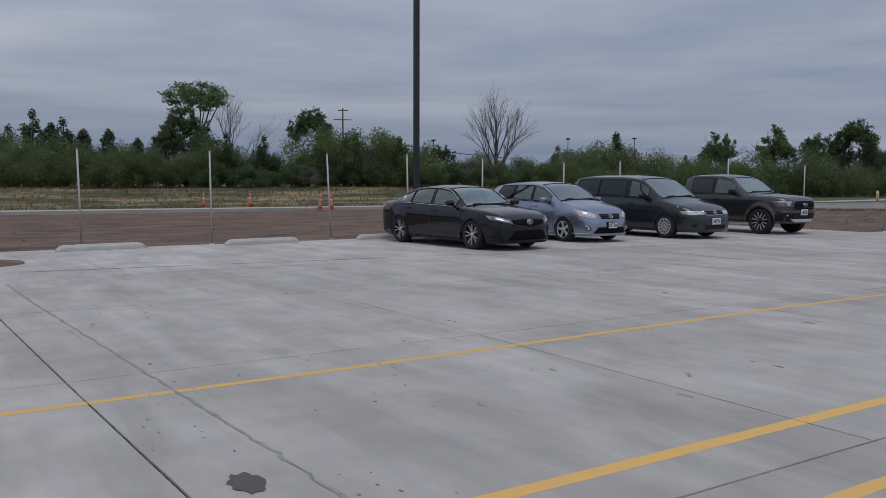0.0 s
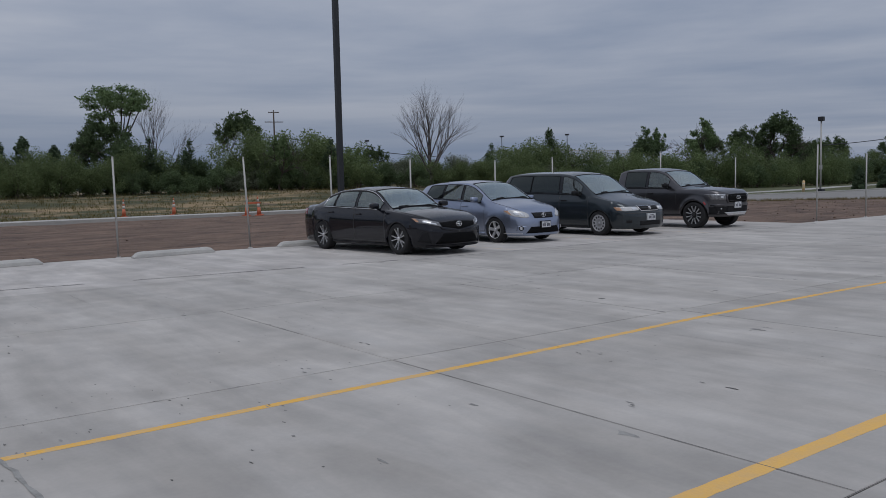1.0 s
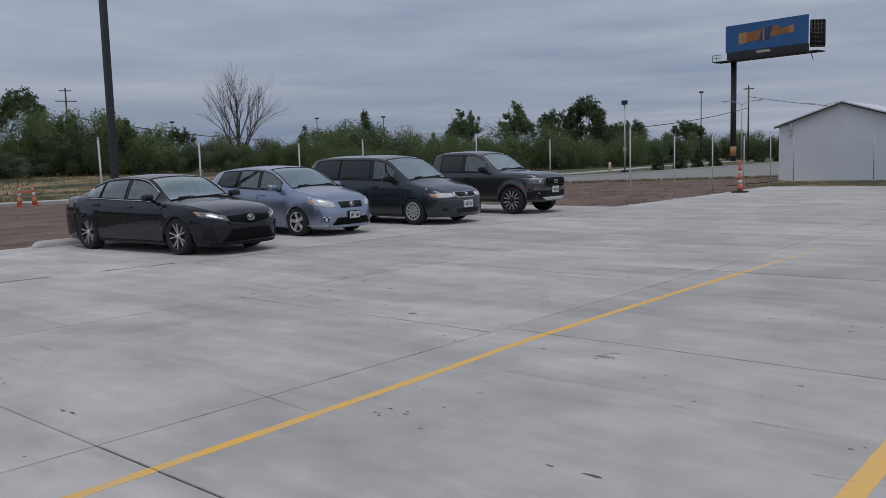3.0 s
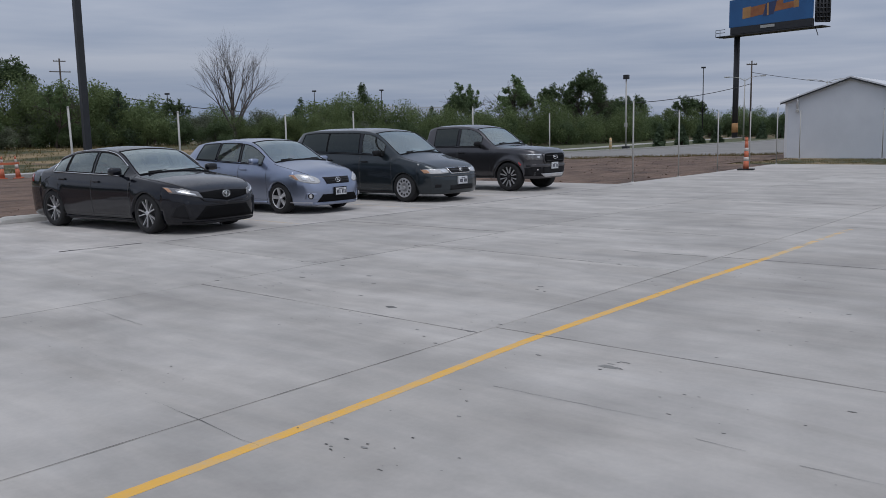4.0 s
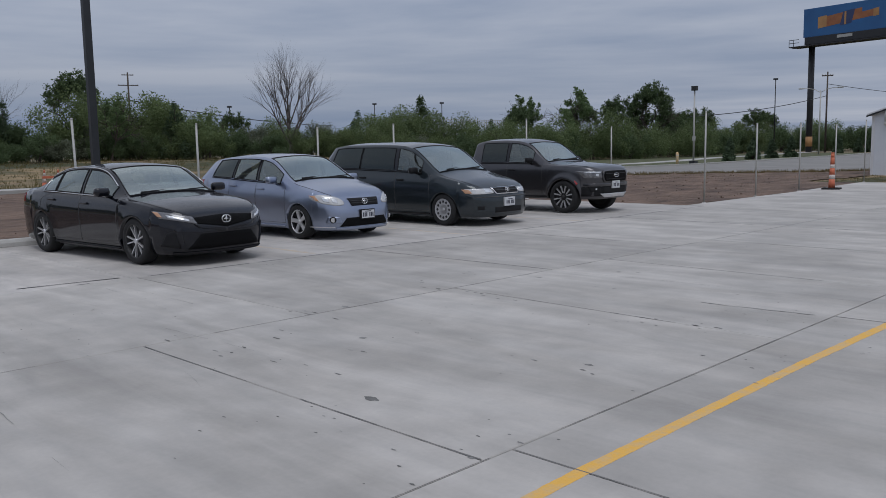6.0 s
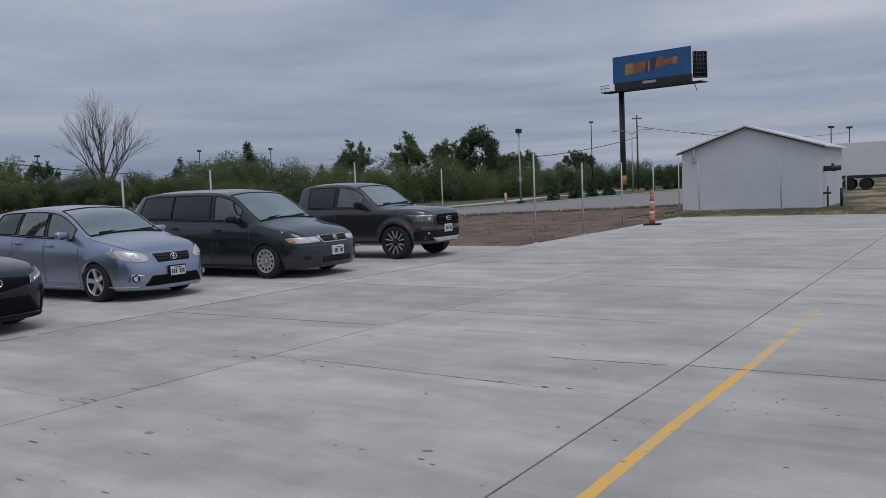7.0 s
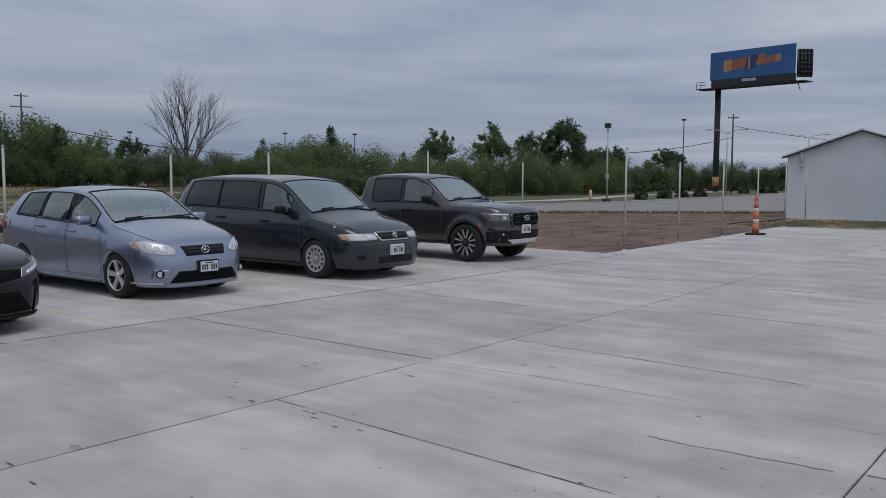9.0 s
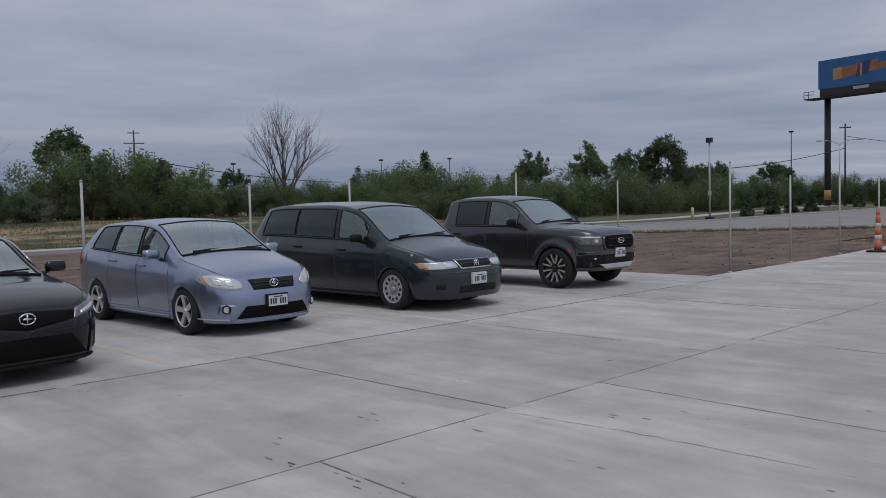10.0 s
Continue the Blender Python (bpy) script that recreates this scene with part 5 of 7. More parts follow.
    us = sorted(us + marks_u)
    us = [u for i, u in enumerate(us) if i == 0 or u - us[i - 1] > 0.0003]
    rows = [section(u) for u in us]
    faces = {}
    for i in range(len(us) - 1):
        um = (us[i] + us[i + 1]) / 2
        for k in range(len(rows[0]) - 1):
            for sd in (1, -1):
                owner = "body"
                if 11 <= k <= 13:
                    for j, w in enumerate(s["windows"]):
                        if w[0] < um < w[1]:
                            owner = ("side_window", j, sd)
                    if owner == "body" and s["windows"][0][1] < um < s["windows"][-1][0]:
                        owner = ("window_pillar", sum(um > w[1] for w in s["windows"]), sd)
                if 16 <= k:
                    if s["cowl"] + 0.03 < um < s["wst"]:
                        owner = ("windshield", 0, 0)
                    elif s["rwt"] < um < s["rwb"]:
                        owner = ("rear_window", 0, 0)
                    elif 0.16 < um < s["cowl"]:
                        owner = ("hood", 0, 0)
                    elif s["wst"] < um < s["rwt"]:
                        owner = ("roof", 0, 0)
                if owner == "body" and 2 <= k <= 13:
                    for j, d in enumerate(s["doors"]):
                        if d[0] < um < d[1] and k >= 3:
                            owner = (("front_door", "rear_door")[min(j, 1)], j, sd)
                if owner == "body" and um < 0.32 and k <= 8:
                    owner = ("front_bumper", 0, 0)
                q = [place(us[i], rows[i][k][0] * sd, rows[i][k][1]), place(us[i + 1], rows[i + 1][k][0] * sd, rows[i + 1][k][1]),
                     place(us[i + 1], rows[i + 1][k + 1][0] * sd, rows[i + 1][k + 1][1]), place(us[i], rows[i][k + 1][0] * sd, rows[i][k + 1][1])]
                faces.setdefault(owner, []).append(q if sd > 0 else q[::-1])
    for i in (0, len(us) - 1):
        for k in range(1, len(rows[0]) - 1):
            a, b = rows[i][k], rows[i][k + 1]
            own = ("front_bumper", 0, 0) if i == 0 and k <= 8 else "body"
            quad = [place(us[i], -a[0], a[1]), place(us[i], a[0], a[1]), place(us[i], b[0], b[1]), place(us[i], -b[0], b[1])]
            faces.setdefault(own, []).append(quad if i == 0 else quad[::-1])
    glass = {"window_pillar": M_BLACK_PAINT, "windshield": M_GLASS, "rear_window": M_GLASS_SIDE}
    for owner, quads in faces.items():
        bm = bmesh.new()
        for q in quads:
            if (q[0] - q[2]).length > 1e-5 and (q[1] - q[3]).length > 1e-5:
                bm.faces.new([bm.verts.new(v) for v in q])
        bmesh.ops.remove_doubles(bm, verts=bm.verts, dist=0.0004)
        bmesh.ops.dissolve_degenerate(bm, edges=bm.edges, dist=0.0002)
        nm = owner if isinstance(owner, str) else owner[0]
        mat = glass.get(nm, s["paint"])
        if nm == "side_window":
            mat = s["windows"][owner[1]][2]
        ob = part(nm, bm, mat, root, smooth=True)
        if nm in ("windshield", "rear_window", "side_window"):
            ob.visible_shadow = False

    def patch(nm, quad, off, mat, parent=root, nx=8, nz=4, lab="", soft=0.0):
        """A fitting that follows the curve of the nose: four corners (across, up), standing a little proud."""
        bm = bmesh.new()
        grid = []
        for i in range(nx + 1):
            col = []
            for j in range(nz + 1):
                a, b = 2 * i / nx - 1, 2 * j / nz - 1
                a, b = 0.5 + 0.5 * a * (1 - soft + soft * 1.12 * math.sqrt(1 - b * b / 2)), 0.5 + 0.5 * b * (1 - soft + soft * 1.12 * math.sqrt(1 - a * a / 2))
                xx = (quad[0][0] * (1 - a) + quad[1][0] * a) * (1 - b) + (quad[3][0] * (1 - a) + quad[2][0] * a) * b
                z = (quad[0][1] * (1 - a) + quad[1][1] * a) * (1 - b) + (quad[3][1] * (1 - a) + quad[2][1] * a) * b
                u = nose(xx, z)
                p = place(u, xx, z)
                e = 0.02
                dx = (place(nose(xx + e, z), 0, z).y - place(nose(xx - e, z), 0, z).y) / (2 * e)
                dz = (place(nose(xx, z + e), 0, z + e).y - place(nose(xx, z - e), 0, z - e).y) / (2 * e)
                n2 = Vector((min(max(dx, -4), 4), -1, min(max(dz, -0.5), 2))).normalized()
                col.append((bm.verts.new(p + n2 * off), bm.verts.new(p - n2 * 0.02)))
            grid.append(col)
        for i in range(nx):
            for j in range(nz):
                bm.faces.new((grid[i][j][0], grid[i + 1][j][0], grid[i + 1][j + 1][0], grid[i][j + 1][0])).smooth = True
        rim_loop = [grid[i][0] for i in range(nx + 1)] + [grid[nx][j] for j in range(1, nz + 1)] + [grid[i][nz] for i in range(nx - 1, -1, -1)] + [grid[0][j] for j in range(nz - 1, 0, -1)]
        for a, b in zip(rim_loop, rim_loop[1:] + rim_loop[:1]):
            bm.faces.new((a[0], a[1], b[1], b[0]))
        bmesh.ops.recalc_face_normals(bm, faces=bm.faces)
        return part(nm, bm, mat, parent, lab)

    def strip(nm, pts, rad, mat, lab=""):
        return part(nm, sweep(bmesh.new(), pts, rad), mat, root, lab)

    def side(u, z, sd, off=0.0):
        return place(u, sd * (fat(u, z) + off), z)

    def above(u, t, sd, off=0.0):
        """A point of the cabin side at the share t from belt to roof edge."""
        p = section(u)[10:16]
        ts = (0,) + UP
        return place(u, sd * (float(np.interp(t, ts, [q[0] for q in p])) + off), float(np.interp(t, ts, [q[1] for q in p])) + off * 0.4)

    for sd in (1, -1):
        for d in s["doors"]:
            for u in d:
                strip("door_gap", [side(u, zb + 0.10 + (belt(u) - zb - 0.10) * k / 8, sd, -0.0005) for k in range(9)], 0.003, M_JOINT)
            strip("sill_gap", [side(d[0] + (d[1] - d[0]) * k / 6, zb + 0.11, sd, -0.0005) for k in range(7)], 0.003, M_JOINT)
            hu, hz = d[1] - 0.16, belt(d[1]) - s.get("handle", 0.10)
            bm = bmesh.new()
            c = side(hu, hz, sd, 0.012)
            box(bm, c.x - 0.018, c.y - 0.10, c.z - 0.016, c.x + 0.018, c.y + 0.10, c.z + 0.016, 0.012)
            part("door_handle", bm, s.get("handle_mat", s["paint"]), root)
        strip("belt_trim", [above(s["windows"][0][0] + (s["windows"][-1][1] - s["windows"][0][0]) * k / 20, 0.05, sd, 0.014) for k in range(21)], 0.009, s["belt_trim"])
        if s.get("arc"):
            u0, u1 = s["windows"][0][0], s["windows"][-1][1]
            strip("window_trim", [above(u0 + (u1 - u0) * k / 24, 0.955, sd, 0.018) for k in range(25)], 0.010, s["belt_trim"], "chrome window surround")
            strip("window_trim", [above(u1, 0.05 + 0.89 * k / 4, sd, 0.008) for k in range(5)], 0.010, s["belt_trim"])
        strip("rocker_trim", [side(axles[0] + arch + 0.02 + (s["base"] - 2 * arch - 0.04) * k / 8, zb + 0.05, sd, 0.012) for k in range(9)], 0.016, s.get("rocker", M_PLASTIC))
        for w in s["windows"]:
            n = 8
            ring = [above(w[0] + (w[1] - w[0]) * k / n, 0.10, sd, 0.003) for k in range(n + 1)] + [above(w[1], 0.10 + 0.8 * k / 4, sd, 0.003) for k in range(1, 5)]
            ring += [above(w[1] + (w[0] - w[1]) * k / n, 0.90, sd, 0.003) for k in range(1, n + 1)] + [above(w[0], 0.90 - 0.8 * k / 4, sd, 0.003) for k in range(1, 5)]
            strip("window_seal", ring, 0.009, M_PLASTIC)
        strip("windshield_seal", [place(u, sd * section(u)[16][0], section(u)[16][1] + 0.003) for u in np.linspace(s["cowl"] + 0.03, s["wst"], 12)], 0.008, M_PLASTIC)
        # mirror
        mu, mz = s["mirror"]
        c = side(mu, belt(mu), sd)
        bm = bmesh.new()
        box(bm, -0.115, -0.065, -0.064, 0.115, 0.055, 0.064, 0.05)
        bmesh.ops.transform(bm, matrix=Matrix.Translation((c.x + sd * 0.15, c.y, mz)) @ Matrix.Rotation(radians(-8 * sd), 4, "Z"), verts=bm.verts)
        mirror = part("mirror", bm, s["mirror_mat"], root, smooth=True)
        bm = bmesh.new()
        tube(bm, (c.x - sd * 0.02, c.y + 0.02, belt(mu) + 0.01), (c.x + sd * 0.10, c.y + 0.01, mz - 0.04), 0.028, 0.022, 8)
        part("mirror_arm", bm, s["mirror_mat"], mirror)
        bm = bmesh.new()
        box(bm, c.x + sd * 0.15 - 0.085, c.y + 0.052, mz - 0.055, c.x + sd * 0.15 + 0.085, c.y + 0.062, mz + 0.055, 0.004)
        part("mirror_glass", bm, M_CHROME, mirror)
        # tail lamp on the rear corner
        bm = bmesh.new()
        z0, z1 = s["tail"]
        vs = []
        for k in range(6):
            u = L - 0.34 + 0.30 * k / 5
            vs.append([bm.verts.new(side(u, z, sd, 0.006)) for z in (z0, (z0 + z1) / 2, z1)])
        for a, b in zip(vs, vs[1:]):
            for j in range(2):
                bm.faces.new((a[j], b[j], b[j + 1], a[j + 1]))
        bmesh.ops.recalc_face_normals(bm, faces=bm.faces)
        ob = part("tail_lamp", bm, M_RED_LENS, root)
        ob.modifiers.new("thickness", "SOLIDIFY").thickness = 0.02
        for a in axles:
            wheel(root, sd * (half(a) - s["tread"] / 2 - 0.012 + s.get("stance", 0)), a - foh, r, s["tread"], sd, s["wheel"])
        # front fittings for this side
        for nm, quad, off, mat, lab in s["lamps"]:
            q = [(sd * a, b) for a, b in quad]
            patch(nm, q if sd > 0 else [q[1], q[0], q[3], q[2]], off, mat, lab=lab, nx=10, nz=6, soft=s.get("soft", 0.0) if nm == "headlamp" else 0.0)
        if "fog" in s:
            fx, fz, fr = s["fog"]
            c = place(nose(fx, fz), sd * fx, fz)
            bm = bmesh.new()
            tube(bm, c + Vector((-sd * 0.03, 0.06, 0)), c + Vector((sd * 0.012, -0.016, 0)), fr * 1.25, fr * 1.15, 20)
            fog = part("fog_lamp", bm, M_PLASTIC, root, "round fog lamp in a dark recess")
            bm = bmesh.new()
            tube(bm, c + Vector((0, 0.02, 0)), c + Vector((sd * 0.013, -0.020, 0)), fr * 0.85, fr * 0.8, 20)
            part("fog_lens", bm, M_LENS, fog)
        # wiper
        bm = bmesh.new()
        w0 = 0.08 if sd > 0 else -0.55
        cz = top(s["cowl"])
        tube(bm, (w0, s["cowl"] - foh + 0.02, cz + 0.005), (w0 + 0.30, s["cowl"] - foh + 0.09, top(s["cowl"] + 0.08) + 0.004), 0.012, sides=6)
        tube(bm, (w0 + 0.02, s["cowl"] - foh + 0.05, top(s["cowl"] + 0.04) + 0.006), (w0 + 0.55, s["cowl"] - foh + 0.13, top(s["cowl"] + 0.11) - 0.004), 0.010, sides=6)
        part("wiper", bm, M_PLASTIC, root)
        # hood edge
        strip("hood_gap", [place(u, sd * section(u)[15][0], section(u)[15][1] + 0.0005) for u in np.linspace(0.18, s["cowl"] - 0.02, 14)], 0.004, M_JOINT)
        # seats
        for su in s["seats"]:
            bm = bmesh.new()
            sx = sd * half(2.0) * 0.42
            box(bm, sx - 0.24, su - foh - 0.05, zb + 0.25, sx + 0.24, su - foh + 0.48, zb + 0.42, 0.05)
            box(bm, sx - 0.24, su - foh + 0.45, zb + 0.36, sx + 0.24, su - foh + 0.60, belt(su) + 0.12, 0.06)
            box(bm, sx - 0.13, su - foh + 0.50, belt(su) + 0.15, sx + 0.13, su - foh + 0.60, belt(su) + 0.33, 0.045)
            part("seat", bm, M_SEAT, root)
    for nm, quad, off, mat, lab in s["front"]:
        patch(nm, quad, off, mat, nx=18, lab=lab, soft=s.get("front_soft", 0.0) if "grille" in nm and "slat" not in nm else 0.0)
    # emblem: plain ring with a bar
    ez, ew, eh = s["emblem"]
    ey = place(0, 0, ez).y - s.get("emblem_out", 0.03)
    bm = bmesh.new()
    pts = [Vector((ew * math.cos(2 * math.pi * k / 20), ey, ez + eh * math.sin(2 * math.pi * k / 20))) for k in range(21)]
    sweep(bm, pts, 0.009)
    tube(bm, (-ew * 0.6, ey, ez), (ew * 0.6, ey, ez), 0.011, sides=6)
    if eh > 0.047:
        tube(bm, (0, ey, ez - eh * 0.8), (0, ey, ez + eh * 0.8), 0.010, sides=6)
    part("emblem", bm, M_CHROME, root, "plain chrome oval emblem")
    if "plate" in s:
        px, pz = s["plate"]
        py = place(nose(px, pz), px, pz).y - 0.035
        bm = bmesh.new()
        box(bm, px - 0.165, py - 0.004, pz - 0.088, px + 0.165, py + 0.05, pz + 0.088, 0.006)
        frame_ob = part("plate_frame", bm, s.get("plate_frame", M_PLASTIC), root)
        bm = bmesh.new()
        box(bm, px - 0.148, py - 0.010, pz - 0.070, px + 0.148, py - 0.0045, pz + 0.070, 0.002)
        part("number_plate", bm, M_PLATE, frame_ob, "white plate with dark bars")
        for k in range(7):
            if k != 3:
                bm = bmesh.new()
                bx = px - 0.125 + k * 0.0375
                box(bm, bx, py - 0.014, pz - 0.045, bx + 0.022, py - 0.0105, pz + 0.030)
                part("plate_bar", bm, M_INK, frame_ob)
        bm = bmesh.new()
        box(bm, px - 0.07, py - 0.014, pz + 0.045, px + 0.07, py - 0.0105, pz + 0.058)
        part("plate_bar", bm, M_INK, frame_ob)
    for u, rad in ((s["cowl"] + 0.03, 0.015), (s["wst"], 0.009)):
        pts = [place(u, p[0], p[1] + 0.004) for p in section(u)[16:]]
        strip("windshield_seal", pts + [Vector((-p.x, p.y, p.z)) for p in pts[-2::-1]], rad, M_PLASTIC)
    # dark core: floor, bulkheads and dashboard
    bm = bmesh.new()
    hw = half(2.0) - 0.27
    box(bm, -hw, 0.5 - foh, zb + 0.02, hw, L - foh - 0.15, zb + 0.2)
    box(bm, -hw, 0.5 - foh, zb + 0.2, hw, s["cowl"] - foh - 0.02, belt(0.4) - 0.10)
    box(bm, -hw * 0.6, 0.22 - foh, zb + 0.04, hw * 0.6, 0.5 - foh, belt(0.1) - 0.12)
    box(bm, -half(2) * 0.86, s["cowl"] - foh + 0.05, belt(s["cowl"]) - 0.32, half(2) * 0.86, s["cowl"] - foh + 0.55, belt(s["cowl"]) - 0.01, 0.06)
    part("cabin_floor", bm, M_CABIN, root)
    bm = bmesh.new()
    tube(bm, (0.36, s["cowl"] - foh + 0.62, belt(1.5) - 0.04), (0.36, s["cowl"] - foh + 0.66, belt(1.5) - 0.03), 0.18, 0.18, 18)
    part("steering_wheel", bm, M_CABIN, root)
    return tagged(root, label, "pickup truck" if name == "pickup_truck" else "car", "cars parked in a row")


W_SPLIT = dict(lip=M_DARKRIM, rim=18, spokes=5, inner=0.16, pairs=((-0.10, -0.13), (0.10, 0.13)), w=(0.007, 0.009), mat=M_ALLOY, barrel=M_DARKRIM, turn=0.3)
W_FIVE = dict(rim=16, spokes=5, pairs=((0, 0),), w=(0.030, 0.040), mat=M_ALLOY, barrel=M_DARKRIM, turn=0.2)
W_CAP = dict(rim=16, spokes=0, pairs=(), w=(0, 0), holes=12, mat=M_COVER, barrel=M_DARKRIM)
W_SIX = dict(lip=M_DARKRIM, inner=0.30, hub=M_DARKRIM, rim=18, spokes=6, pairs=((-0.17, -0.10), (0.17, 0.10)), w=(0.010, 0.017), mat=M_ALLOY, barrel=M_DARKRIM)

SEDAN = dict(length=4.88, overhang=0.97, base=2.825, r=0.335, clear=0.16, tread=0.225, crown=0.05, paint=M_BLACK_PAINT,
             top=((0, 0.66), (0.08, 0.74), (0.3, 0.83), (0.8, 0.925), (1.2, 0.975), (1.32, 1.0), (2.05, 1.388), (2.35, 1.435), (2.75, 1.445), (3.2, 1.42), (3.6, 1.335), (4.15, 1.14), (4.3, 1.095), (4.65, 1.07), (4.8, 1.0), (4.88, 0.85)),
             belt=((0, 0.62), (0.08, 0.68), (0.35, 0.77), (0.9, 0.87), (1.4, 0.925), (2.5, 0.945), (3.6, 0.98), (4.2, 1.0), (4.65, 0.96), (4.88, 0.80)),
             half=bow(0.915) + ((0.9, 0.91), (1.5, 0.92), (3.6, 0.92), (4.1, 0.90), (4.5, 0.85), (4.75, 0.77), (4.88, 0.62)),
             roof=bow(0.80) + ((0.9, 0.80), (1.2, 0.80), (1.36, 0.76), (2.05, 0.65), (2.7, 0.645), (3.3, 0.63), (3.9, 0.635), (4.2, 0.66), (4.6, 0.68), (4.88, 0.55)),
             rake=((0.1, 0.10), (0.22, 0.01), (0.3, 0.0), (0.52, 0.0), (0.62, 0.03), (0.72, 0.08), (0.85, 0.14), (1.0, 0.15)), cowl=1.3, wst=2.06, rwt=3.28, rwb=4.14,
             windows=((1.62, 2.48, M_GLASS_SIDE), (2.56, 3.34, M_GLASS_SIDE), (3.39, 3.78, M_GLASS_SIDE)), doors=((1.42, 2.52), (2.53, 3.58)),
             belt_trim=M_CHROME, arc=True, mirror=(1.62, 1.03), mirror_mat=M_BLACK_PAINT, tail=(0.82, 0.96), wheel=W_SPLIT, seats=(2.0, 2.9), emblem=(0.635, 0.075, 0.052), emblem_out=0.022,
             lamps=(("headlamp", ((0.46, 0.585), (0.835, 0.675), (0.848, 0.775), (0.50, 0.685)), 0.010, M_LENS_DARK, "slim swept headlamp"), ("lamp_reflector", ((0.55, 0.625), (0.77, 0.682), (0.778, 0.72), (0.56, 0.655)), 0.014, M_LED, ""),
                    ("turn_signal", ((0.81, 0.69), (0.838, 0.695), (0.850, 0.765), (0.822, 0.755)), 0.016, M_AMBER_LENS, ""),
                    ("upper_grille", ((0.0, 0.525), (0.50, 0.60), (0.53, 0.67), (0.0, 0.70)), 0.006, M_GRILLE, "black mesh grille"), ("bumper_bar", ((0.0, 0.46), (0.45, 0.535), (0.51, 0.585), (0.0, 0.51)), 0.016, M_BLACK_PAINT, ""), ("side_vent", ((0.67, 0.25), (0.83, 0.29), (0.80, 0.47), (0.74, 0.52)), 0.004, M_PLASTIC, ""), ("corner_blade", ((0.62, 0.22), (0.66, 0.23), (0.72, 0.53), (0.68, 0.56)), 0.014, M_BLACK_PAINT, "")),
             front=(
                    ("lower_intake", ((-0.60, 0.24), (0.60, 0.24), (0.42, 0.45), (-0.42, 0.45)), 0.006, M_GRILLE, "black mesh intake"), ("splitter", ((-0.72, 0.175), (0.72, 0.175), (0.74, 0.20), (-0.74, 0.20)), 0.018, M_PLASTIC, "")))

